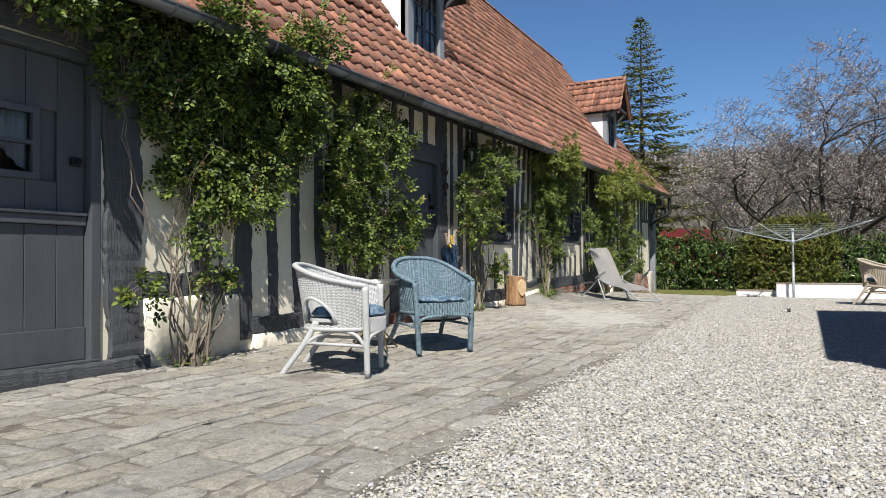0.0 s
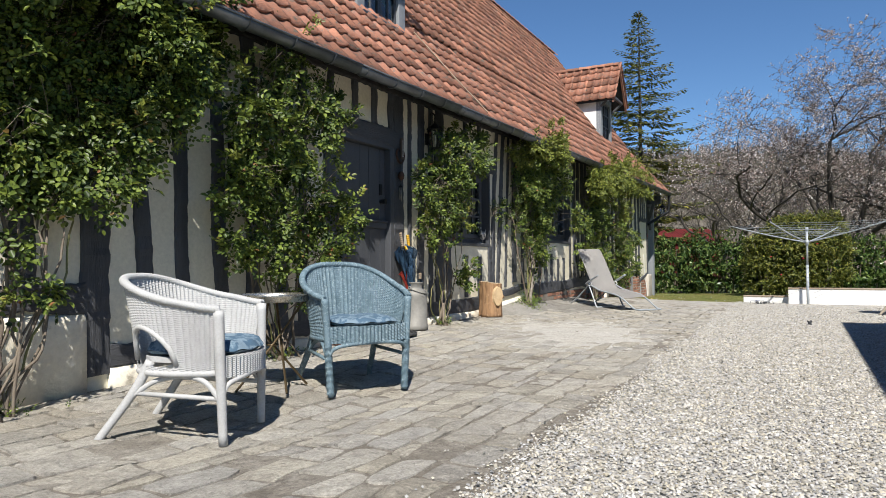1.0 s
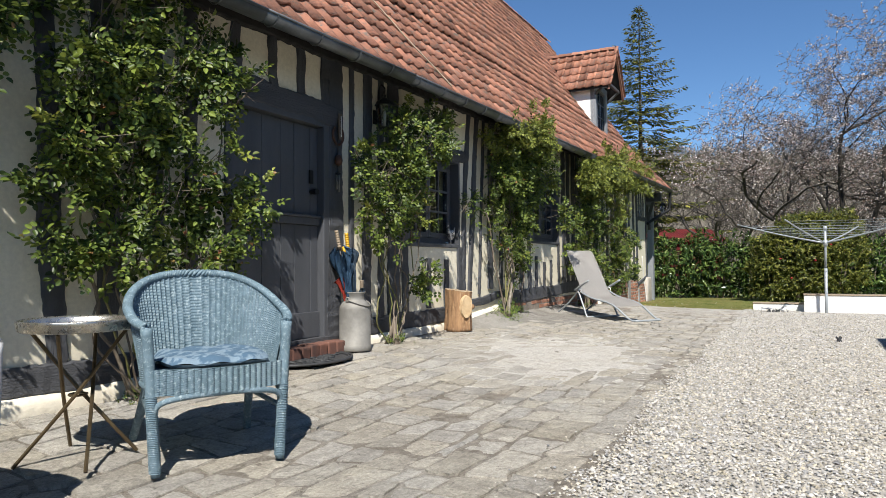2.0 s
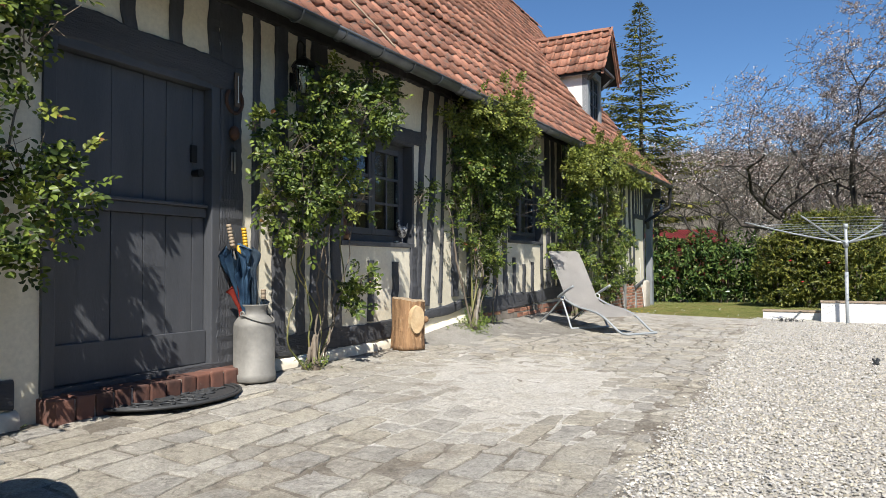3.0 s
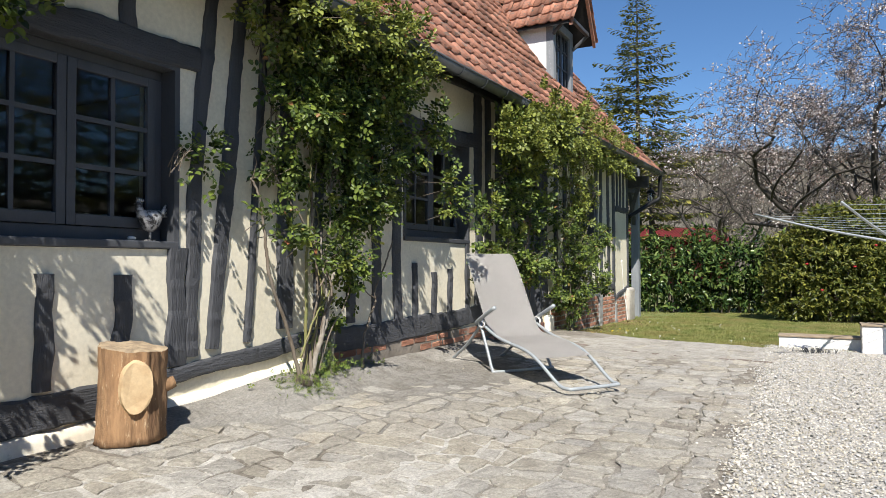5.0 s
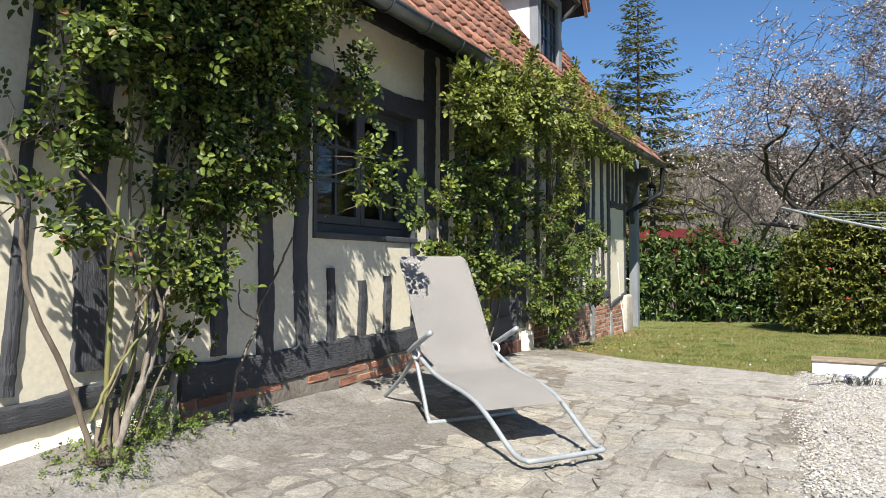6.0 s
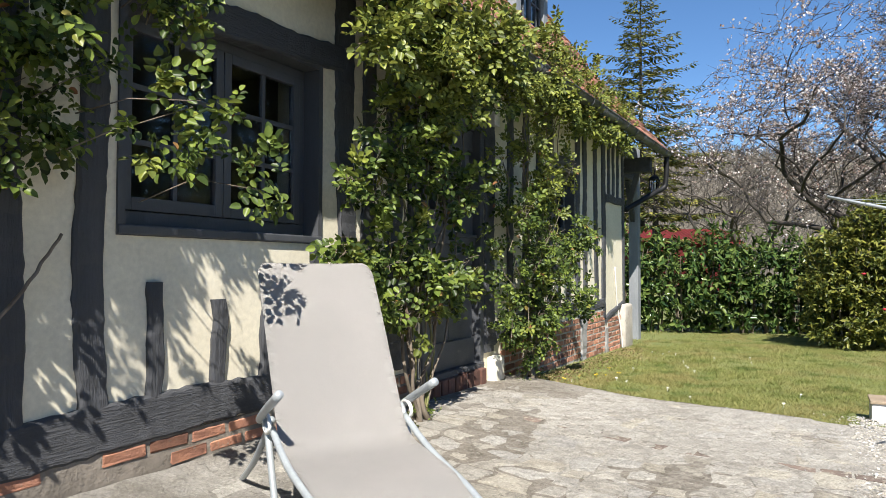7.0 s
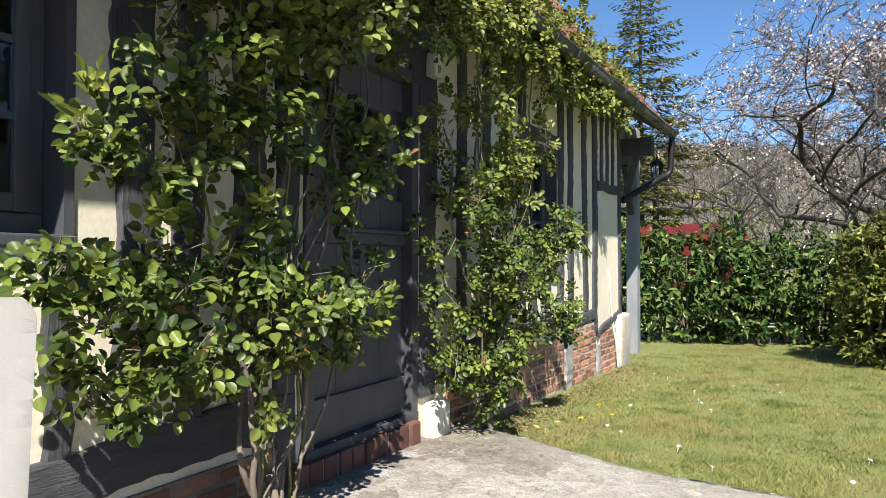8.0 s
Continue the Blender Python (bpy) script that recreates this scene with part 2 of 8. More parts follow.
def grass_mat(name, dark, mid, bright, rough, through_light, tint):
    """Grass blades: green that thins out to straw in broad patches, with single dry blades."""
    m = leaf_mat(name, dark, mid, bright, rough, through_light, tint)
    N, L = m.node_tree.nodes, m.node_tree.links
    ramp_node = next(q for q in N if q.type == "VALTORGB")
    pos = N.new("ShaderNodeNewGeometry").outputs["Position"]
    col = ramp_node.outputs["Color"]
    targets = [link.to_socket for link in col.links]
    for size, low, high, shade, amount in ((1.1, 0.46, 0.62, (0.27, 0.235, 0.095), 0.85), (3.2, 0.52, 0.66, (0.075, 0.125, 0.024), 0.75)):
        t = N.new("ShaderNodeTexNoise")
        t.inputs["Scale"].default_value, t.inputs["Detail"].default_value = size, 5.0
        L.new(pos, t.inputs["Vector"])
        r = N.new("ShaderNodeMapRange")
        r.inputs["From Min"].default_value, r.inputs["From Max"].default_value, r.inputs["To Max"].default_value = low, high, amount
        L.new(t.outputs["Fac"], r.inputs["Value"])
        x = N.new("ShaderNodeMix")
        x.data_type = "RGBA"
        L.new(r.outputs["Result"], x.inputs["Factor"])
        L.new(col, x.inputs["A"])
        x.inputs["B"].default_value = (*shade, 1)
        col = x.outputs["Result"]
    for sock in targets:
        L.new(col, sock)
    return m


def glass_mat(name):
    m = bpy.data.materials.new(name)
    m.use_nodes = True
    b = m.node_tree.nodes["Principled BSDF"]
    b.inputs["Transmission Weight"].default_value = 1.0
    b.inputs["Roughness"].default_value = 0.02
    b.inputs["IOR"].default_value = 1.45
    b.inputs["Base Color"].default_value = (0.9, 0.95, 0.95, 1)
    return m


PLASTER = mat("cream_plaster", (0.73, 0.68, 0.545), (0.66, 0.61, 0.475), 1.2, 0.85, 0.2, 38, spots=((0.62, 0.57, 0.44), -0.02))
PLINTH = mat("cream_painted_plinth", (0.82, 0.77, 0.64), (0.68, 0.62, 0.50), 2.5, 0.85, 0.6, 25, spots=((0.42, 0.37, 0.29), 0.02))
TIMBER = mat("slate_painted_timber", (0.050, 0.053, 0.060), (0.076, 0.079, 0.088), 3.0, 0.65, 1.1, 34, stretch=(3.0, 3.0, 0.32),
             spots=((0.15, 0.155, 0.165), -0.05))
TIMBER_FLAT = mat("slate_painted_beam", (0.050, 0.053, 0.060), (0.076, 0.079, 0.088), 3.0, 0.65, 1.4, 34, stretch=(0.32, 3.0, 3.0),
                  spots=((0.17, 0.175, 0.185), -0.02))
JOINERY = mat("slate_painted_joinery", (0.060, 0.064, 0.072), (0.077, 0.081, 0.090), 2.0, 0.5, 0.2, 50, stretch=(3, 3, 0.6))
# Near-black wood of eaves and dormers; also painted shade behind the dormer panes.
DARK_WOOD_SHADE = mat("dark_eaves_wood_and_shade", (0.016, 0.015, 0.015), (0.03, 0.028, 0.026), 4, 0.8, 0.3, 40)
# Interior plaster with the dimness of the rooms put into its colour.
INSIDE = mat("shade_toned_interior", (0.20, 0.19, 0.17), (0.15, 0.14, 0.13), 2, 0.9, 0.1, 30)
TILE = mat("clay_roof_tile", (0.38, 0.168, 0.104), (0.26, 0.125, 0.088), 5.5, 0.9, 1.0, 26, vary=0.40,
           spots=((0.150, 0.128, 0.106), 0.085))
TILE_JOINED = mat("clay_roof_tile_far", (0.38, 0.168, 0.104), (0.26, 0.125, 0.088), 5.5, 0.9, 1.0, 26, vary=0.40, island=True,
                  spots=((0.150, 0.128, 0.106), 0.085))
ROOF_BED = mat("roof_underlay", (0.13, 0.06, 0.04), (0.09, 0.05, 0.035), 5, 0.9, 0.2, 40)
ZINC = mat("weathered_zinc", (0.16, 0.17, 0.18), (0.10, 0.105, 0.11), 4, 0.45, 0.1, 50, metal=0.7)
WHITE = mat("white_render", (0.80, 0.79, 0.77), (0.72, 0.71, 0.68), 2, 0.85, 0.2, 40)
STONE = stone_mat("limestone_paving", (0.41, 0.385, 0.33), (0.355, 0.33, 0.285), (0.28, 0.26, 0.225), 0.14, flecks=0.60)
STONE_JOINED = stone_mat("limestone_paving_far", (0.41, 0.385, 0.33), (0.355, 0.33, 0.285), (0.28, 0.26, 0.225), 0.14, True, flecks=0.60)
MORTAR = stone_mat("sandy_mortar", (0.30, 0.275, 0.235), (0.225, 0.20, 0.165), (0.15, 0.13, 0.105), flecks=0.565, dark=(0.105, 0.092, 0.07))
CEMENT = stone_mat("pale_cement", (0.53, 0.51, 0.47), (0.48, 0.455, 0.405), (0.42, 0.39, 0.34), flecks=0.63, dark=(0.17, 0.145, 0.115))
WORN_CEMENT = stone_mat("worn_grey_cement", (0.43, 0.405, 0.36), (0.35, 0.33, 0.29), (0.245, 0.225, 0.19), flecks=0.575, dark=(0.15, 0.13, 0.105))
# Damp grey cement, darkened further to hold the rose's shade.
SKIRT = stone_mat("shaded_damp_cement", (0.27, 0.255, 0.23), (0.22, 0.205, 0.18), (0.17, 0.155, 0.13), flecks=0.62, dark=(0.11, 0.10, 0.08))
GRAVEL_BED = mat("gravel_bed", (0.42, 0.40, 0.365), (0.32, 0.305, 0.275), 30, 0.9, 0.8, 70)
PEBBLE = mat("white_gravel", (0.455, 0.437, 0.40), (0.345, 0.33, 0.295), 9, 0.85, 0.2, 60, vary=0.34, island=True, tinted=(0.0, 2.2))
BRICK = mat("red_brick", (0.42, 0.20, 0.12), (0.30, 0.145, 0.10), 7, 0.92, 0.9, 32, vary=0.50, spots=((0.30, 0.25, 0.20), 0.03))
LIME = mat("grey_lime_mortar", (0.48, 0.44, 0.38), (0.36, 0.33, 0.28), 4, 0.95, 0.8, 30, spots=((0.18, 0.165, 0.14), 0.03))
GRASS_GROUND = mat("lawn_soil", (0.12, 0.15, 0.042), (0.17, 0.18, 0.065), 1.5, 0.95, 0.8, 50, spots=((0.24, 0.20, 0.12), 0.0))
GLASS = glass_mat("window_glass")
JOINERY_PALE = mat("pale_grey_joinery", (0.20, 0.215, 0.235), (0.26, 0.275, 0.29), 3.0, 0.6, 0.3, 40, stretch=(3, 3, 0.6))
IRON = mat("black_iron", (0.012, 0.012, 0.013), (0.02, 0.02, 0.02), 6, 0.5, 0.15, 60, metal=0.3)
BARK = mat("rose_bark", (0.125, 0.098, 0.072), (0.20, 0.168, 0.13), 12, 0.85, 0.5, 60, stretch=(2, 2, 0.6))
PALE_BARK = mat("pale_lichened_bark", (0.30, 0.275, 0.235), (0.17, 0.145, 0.115), 14, 0.9, 0.7, 60, stretch=(2, 2, 0.6))
CANE = mat("green_rose_cane", (0.13, 0.15, 0.045), (0.20, 0.17, 0.07), 8, 0.6, 0.2, 60)

# ---- ground ----
def make_ground():
    xs = [-2500, -400, -60, -10, 0, 8, 14, 16, 17, 18, 20, 22, 24, 27, 32, 40, 60, 120, 260, 500, 2500]
    ys = [-2500, -400, -100, -40, -15, -6, -2, 0, 2, 4, 6, 12, 25, 60, 120, 260, 500, 2500]
    verts = [(x, y, lawn_z(x, y) - (0.10 if x < 16 and -12 < y < 12 else 0.0)) for y in ys for x in xs]
    w = len(xs)
    faces = [(j * w + i, j * w + i + 1, (j + 1) * w + i + 1, (j + 1) * w + i) for j in range(len(ys) - 1) for i in range(w - 1)]
    ob = raw("ground", verts, faces, GRASS_GROUND)
    tagged(ob, "short spring lawn of green and straw-coloured grass", "lawn", kind="structure")


make_ground()


def edge_y(x):
    """The uneven border between terrace and gravel."""
    return 1.42 + 0.018 * (x - 2) + 0.022 * math.sin(x * 1.7) + 0.015 * math.sin(x * 4.1 + 1)


def end_x(y):
    """The uneven border between terrace and lawn."""
    return 17.06 + 0.20 * (y - 1.6) + 0.05 * math.sin(y * 3.3)


def make_terrace():
    bm = bmesh.new()
    rows = []
    for i in range(240):
        row = []
        for j in range(43):
            v = j / 42
            x = -4 + 0.094 * i
            y0 = edge_y(x)
            y = y0 + (4.6 - y0) * v
            x = min(x, end_x(y))
            # the mortar lies unevenly and creeps over some of the slabs
            creep = 0.0055 * noise.noise(Vector((x * 1.1, y * 1.6, 0.4))) + 0.0045 * noise.noise(Vector((x * 4.5, y * 6.0, 2.0))) + 0.003 * noise.noise(Vector((x * 11, y * 11, 5.0)))
            wash = math.exp(-((x - 9.9) / 1.5) ** 2 - ((y - 2.7 - 0.25 * (x - 9.9)) / 0.6) ** 2)   # cement smeared over the stones
            row.append(bm.verts.new((x, y, pz(x, y) - 0.0092 + 0.0020 * clamp((3.3 - y) / 1.4) + 0.0090 * wash + 0.0040 * clamp((x - 14.2) / 1.2) - 0.0060 * clamp((x - 10.7) / 0.7) * clamp((14.6 - x) / 0.8) - 0.003 * clamp((y - 3.45) / 0.4) + 0.007 * clamp((y - 3.2) / 0.6) * clamp((x - 11.4) / 0.6) + creep)))
        rows.append(row)
    for a, b in zip(rows, rows[1:]):
        for k in range(42):
            if (a[k].co - b[k].co).length > 1e-4 or (a[k + 1].co - b[k + 1].co).length > 1e-4:
                bm.faces.new((a[k], b[k], b[k + 1], a[k + 1]))
    bmesh.ops.remove_doubles(bm, verts=bm.verts, dist=1e-4)
    return solid("pavement", bm, MORTAR, "terrace of worn pale limestone slabs in sandy mortar beside the house", "terrace", "structure", smooth=True)


PAVEMENT = make_terrace()


def make_cement(x0, x1, y0, y1, centre, half, slope, height, material, seed):
    """Cement brushed over a worn stretch of the terrace; the higher stones show through."""
    nx, ny = int((x1 - x0) * 24), int((y1 - y0) * 24)
    verts, faces = [], []
    for j in range(ny + 1):
        for i in range(nx + 1):
            y = y0 + (y1 - y0) * j / ny
            x = min(x0 + (x1 - x0) * i / nx, end_x(y) - 0.05)
            u, w = (x - centre[0]) / half[0], (y - centre[1] - slope * (x - centre[0])) / half[1]
            n = noise.noise(Vector((x * 1.6, y * 2.2, seed))) + 0.6 * noise.noise(Vector((x * 4.5, y * 5.5, 3))) + 0.4 * noise.noise(Vector((x * 12, y * 12, 1)))
            verts.append((x, y, pz(x, y) - 0.0135 + height * math.exp(-(u * u + w * w) ** 1.5) + 0.0050 * n))
    for j in range(ny):
        for i in range(nx):
            k = j * (nx + 1) + i
            faces.append((k, k + 1, k + nx + 2, k + nx + 1))
    raw("cement_patch", verts, faces, material, PAVEMENT, smooth=True)


def make_skirt():
    """A rounded cement fillet against the foot of the wall, heaped round the rose."""
    verts, faces = [], []
    nx, ny = 96, 26
    for j in range(ny + 1):
        for i in range(nx + 1):
            x = 10.7 + 4.6 * i / nx
            edge = 4.02 + 0.20 * clamp((x - 12.2) / 1.2) + 0.22 * clamp((11.6 - x) / 0.8) + 0.03 * math.sin(x * 3.7)
            y = 3.86 + 0.64 * j / ny
            d = clamp((y - edge) / 0.30)
            heap = 0.055 + 0.065 * math.exp(-((x - 11.95) / 0.55) ** 2)
            lump = 0.010 * noise.noise(Vector((x * 3, y * 4, 2))) + 0.004 * noise.noise(Vector((x * 11, y * 11, 4)))
            verts.append((x, y, pz(x, y) + 0.003 + heap * d * d * (3 - 2 * d) - 0.03 * clamp((edge - y) / 0.08) + lump * clamp(d * 3)))
    for j in range(ny):
        for i in range(nx):
            k = j * (nx + 1) + i
            faces.append((k, k + 1, k + nx + 2, k + nx + 1))
    raw("cement_fillet", verts, faces, SKIRT, PAVEMENT, smooth=True)


make_cement(6.6, 12.2, 1.55, 4.05, (9.6, 2.75), (1.6, 1.0), 0.10, 0.0175, CEMENT, 7)
make_cement(12.9, 17.5, 1.6, 4.5, (16.35, 2.9), (1.55, 1.9), 0.0, 0.0150, WORN_CEMENT, 11)
# The third stretch also paints in shade on the ground beside the rose.
make_cement(11.2, 15.0, 3.0, 4.45, (13.1, 3.98), (1.7, 0.72), 0.08, 0.0150, SKIRT, 19)
make_skirt()


def make_gravel_bed():
    bm = bmesh.new()
    rows = []
    for i in range(62):
        x = -4 + 21.2 * i / 61
        y0 = edge_y(x) if x < 16.4 else edge_y(16.4) + 0.1 * (x - 16.4)
        rows.append([bm.verts.new((x, y0 + (-9 - y0) * v + 0.02, -0.018)) for v in (0, 0.1, 0.25, 0.5, 1)])
    for a, b in zip(rows, rows[1:]):
        for k in range(4):
            bm.faces.new((a[k], b[k], b[k + 1], a[k + 1]))
    return solid("gravel_yard", bm, GRAVEL_BED, "yard of loose white crushed gravel beside the terrace", "gravel", "structure")


make_gravel_bed()

# ---- the house shell ----
WY, WT = 4.52, 0.34          # front face and thickness of the front wall
WX0, WX1 = -3.0, 22.22
OPENINGS = [  # x0, x1, z0, z1
    (2.20, 3.52, 0.06, 2.20), (7.24, 8.47, 0.20, 2.14), (9.85, 11.09, 1.05, 2.12),
    (13.58, 14.92, 1.18, 2.24), (16.08, 17.14, 0.22, 2.30), (18.95, 19.75, 1.06, 2.20),
]


def make_front_wall():
    bm = bmesh.new()
    xs = [WX0]
    for x0, x1, z0, z1 in OPENINGS:
        box(bm, xs[-1], x0, WY, WY + WT, -0.3, 3.0 + lift(x0))
        box(bm, x0, x1, WY, WY + WT, -0.3, z0)
        box(bm, x0, x1, WY, WY + WT, z1, 3.0 + lift(x0))
        xs.append(x1)
    box(bm, xs[-1], WX1, WY, WY + WT, -0.3, 3.0 + lift(22))
    return solid("wall_front", bm, PLASTER, "cream plaster house wall with dark slate-painted half-timbering", "wall", "structure")


WALL = make_front_wall()


def make_other_walls():
    bm = bmesh.new()
    box(bm, WX0, WX1, 10.0, 10.34, -0.3, 3.0)
    solid("wall_back", bm, PLASTER, "plain cream back wall of the house", "wall", "structure")
    for name, x0, x1 in (("wall_west", WX0, WX0 + 0.3), ("wall_east", WX1 - 0.3, WX1)):
        bm = bmesh.new()
        v = [bm.verts.new((x, y, z)) for x in (x0, x1) for y, z in
             ((WY + WT, -0.3), (10.0, -0.3), (10.0, 3.2), (7.43, 7.2 + lift(x0)), (WY + WT, 3.3))]
        bm.faces.new(v[:5])
        bm.faces.new(v[5:][::-1])
        for k in range(5):
            bm.faces.new((v[k], v[(k + 1) % 5], v[5 + (k + 1) % 5], v[5 + k]))
        solid(name, bm, WHITE if name == "wall_west" else PLASTER, "gable end wall of the house", "wall", "structure")
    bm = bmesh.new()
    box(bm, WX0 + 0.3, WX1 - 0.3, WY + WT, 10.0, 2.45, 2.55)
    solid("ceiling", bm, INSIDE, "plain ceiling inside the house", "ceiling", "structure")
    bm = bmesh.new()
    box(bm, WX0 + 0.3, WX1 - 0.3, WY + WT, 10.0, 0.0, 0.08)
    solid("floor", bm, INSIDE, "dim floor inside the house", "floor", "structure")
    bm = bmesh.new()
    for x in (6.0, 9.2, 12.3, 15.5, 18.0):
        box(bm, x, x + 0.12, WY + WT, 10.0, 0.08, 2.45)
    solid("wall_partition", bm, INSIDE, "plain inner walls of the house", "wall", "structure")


make_other_walls()


# ---- half-timbering ----
def hewn(x0, z0, x1, z1, w, proud=0.022, seed=0, back=0.06):
    """A hand-hewn timber in the front wall from (x0, z0) to (x1, z1) with wandering edges."""
    rng = random.Random(seed)
    bm = bmesh.new()
    a, b = Vector((x0, 0, z0)), Vector((x1, 0, z1))
    d = (b - a)
    n = max(4, int(d.length / 0.045))
    d.normalize()
    s = Vector((d.z, 0, -d.x))
    ph = [rng.uniform(0, 6.28) for _ in range(4)]
    rows = []
    for i in range(n + 1):
        t = i / n
        c = a.lerp(b, t)
        wob = 0.06 * w * math.sin(ph[0] + 5 * t) + 0.05 * w * math.sin(ph[1] + 13 * t)
        h0 = w / 2 * (1 + 0.10 * math.sin(ph[2] + 7 * t) + rng.uniform(-0.075, 0.075))
        h1 = w / 2 * (1 + 0.10 * math.sin(ph[3] + 9 * t) + rng.uniform(-0.075, 0.075))
        f = WY - proud + rng.uniform(-0.004, 0.004)
        prof = [(-h0, WY + back), (-h0, f + 0.010), (-h0 + 0.012, f), (0, f - 0.003 + rng.uniform(-0.002, 0.002)), (h1 - 0.012, f), (h1, f + 0.010), (h1, WY + back)]
        rows.append([bm.verts.new(c + s * (o + wob) + Vector((0, y, 0))) for o, y in prof])
    for p, q in zip(rows, rows[1:]):
        for k in range(6):
            bm.faces.new((p[k], p[k + 1], q[k + 1], q[k]))
    bm.faces.new(rows[0])
    bm.faces.new(rows[-1][::-1])
    return bm


TOP = 2.56
STUDS_WEST = [(4.36, TOP, 4.40, 0.62, 0.17), (4.80, TOP, 4.89, 0.10, 0.20), (5.14, TOP, 5.27, 0.28, 0.12), (5.49, TOP, 5.62, 0.28, 0.12),
              (5.88, TOP, 5.97, 0.28, 0.13), (6.25, TOP, 6.31, 0.28, 0.15), (6.62, TOP, 6.66, 0.28, 0.12), (6.92, TOP, 6.94, 0.28, 0.11)]
STUDS_MID = [(8.57, TOP, 8.565, 0.12, 0.215), (8.83, TOP, 8.81, 0.32, 0.07), (9.10, TOP, 9.08, 0.32, 0.14), (9.34, TOP, 9.32, 0.32, 0.10), (9.57, TOP, 9.55, 0.16, 0.22),
             (9.78, 2.2, 9.79, 0.32, 0.13), (10.31, 0.92, 10.30, 0.36, 0.09), (10.73, 0.91, 10.72, 0.36, 0.10),
             (11.09, 1.06, 11.07, 0.38, 0.13), (11.33, TOP, 11.22, 1.6, 0.10), (11.22, 1.63, 11.18, 0.42, 0.10),
             (11.58, TOP, 11.34, 0.45, 0.11), (11.80, TOP, 11.64, 0.46, 0.06), (12.05, TOP, 11.99, 0.52, 0.16)]
STUDS_EAST = [(12.41, TOP, 12.36, 0.50, 0.09), (12.75, TOP, 12.78, 0.50, 0.12), (13.13, TOP, 13.14, 0.42, 0.13), (13.46, TOP, 13.48, 0.42, 0.13),
              (13.78, 0.98, 13.77, 0.48, 0.08), (14.14, 0.89, 14.14, 0.46, 0.09), (14.47, 0.92, 14.47, 0.46, 0.09), (14.87, 1.18, 14.87, 0.46, 0.09),
              (15.15, 2.68, 15.15, 0.46, 0.18), (15.40, 2.68, 15.40, 0.46, 0.14), (15.71, 2.68, 15.71, 0.46, 0.18), (15.95, 2.7, 15.96, 0.2, 0.15), (17.26, 2.7, 17.27, 0.30, 0.20)]
STUDS_END = [(17.75, 2.7, 17.75, 0.5, 0.13), (18.15, 2.7, 18.15, 0.5, 0.13), (18.52, 2.7, 18.52, 0.5, 0.13), (18.86, 2.7, 18.86, 0.5, 0.15), (19.85, 2.7, 19.87, 0.62, 0.14),
             (20.14, 2.7, 20.18, 0.62, 0.14), (20.62, 2.75, 20.67, 0.62, 0.14), (21.01, 2.75, 21.04, 0.36, 0.16),
             (21.30, 2.75, 21.30, 2.06, 0.09), (21.55, 2.75, 21.55, 2.06, 0.09), (21.80, 2.75, 21.80, 2.06, 0.09), (22.08, 2.75, 22.16, 0.50, 0.10),
             (19.15, 0.98, 19.15, 0.55, 0.10), (19.5, 0.98, 19.5, 0.55, 0.10)]
BEAMS = [  # sill plates, lintels and rails
    (3.86, 0.60, 4.80, 0.60, 0.18), (4.98, 0.22, 7.10, 0.22, 0.16), (8.66, 0.25, 10.95, 0.27, 0.17), (10.9, 0.32, 12.6, 0.45, 0.10),
    (12.5, 0.385, 16.0, 0.425, 0.19), (9.72, 2.165, 11.22, 2.175, 0.15), (13.40, 2.25, 15.10, 2.30, 0.16), (7.0, 2.205, 8.66, 2.215, 0.19),
    (15.9, 2.40, 17.35, 2.42, 0.17), (17.2, 0.45, 17.7, 0.45, 0.18), (17.7, 0.52, 21.0, 0.57, 0.13), (21.1, 2.02, 22.15, 2.03, 0.11), (21.1, 0.33, 22.1, 0.52, 0.08),
    (18.85, 2.27, 19.9, 2.28, 0.12), (18.85, 1.02, 19.9, 1.02, 0.09)]
seed = 1
for group in (STUDS_WEST, STUDS_MID, STUDS_EAST, STUDS_END):
    for x0, z0, x1, z1, w in group:
        seed += 1
        if z0 > 2.5:   # up to the eaves
            x0, z0 = x0 + 0.22 * (x0 - x1) / (z0 - z1), z0 + 0.22
        part("stud", hewn(x0, z0, x1, z1, w, seed=seed), TIMBER, WALL)
for x0, z0, x1, z1, w in BEAMS:
    seed += 1
    part("beam", hewn(x0, z0, x1, z1, w, proud=0.030, seed=seed), TIMBER_FLAT, WALL)
# short pieces between lintels and eaves
for x in (7.35, 7.75, 8.1, 8.42, 10.29, 10.74, 16.2, 16.5, 16.85, 17.1, 2.6, 3.0, 3.4):
    seed += 1
    part("stud", hewn(x, 2.78, x + 0.01, 2.24, 0.10, seed=seed), TIMBER, WALL)
part("beam", hewn(WX0, 2.80 + lift(WX0), WX1, 2.80 + lift(WX1), 0.18, proud=0.05, seed=90), DARK_WOOD_SHADE, WALL)


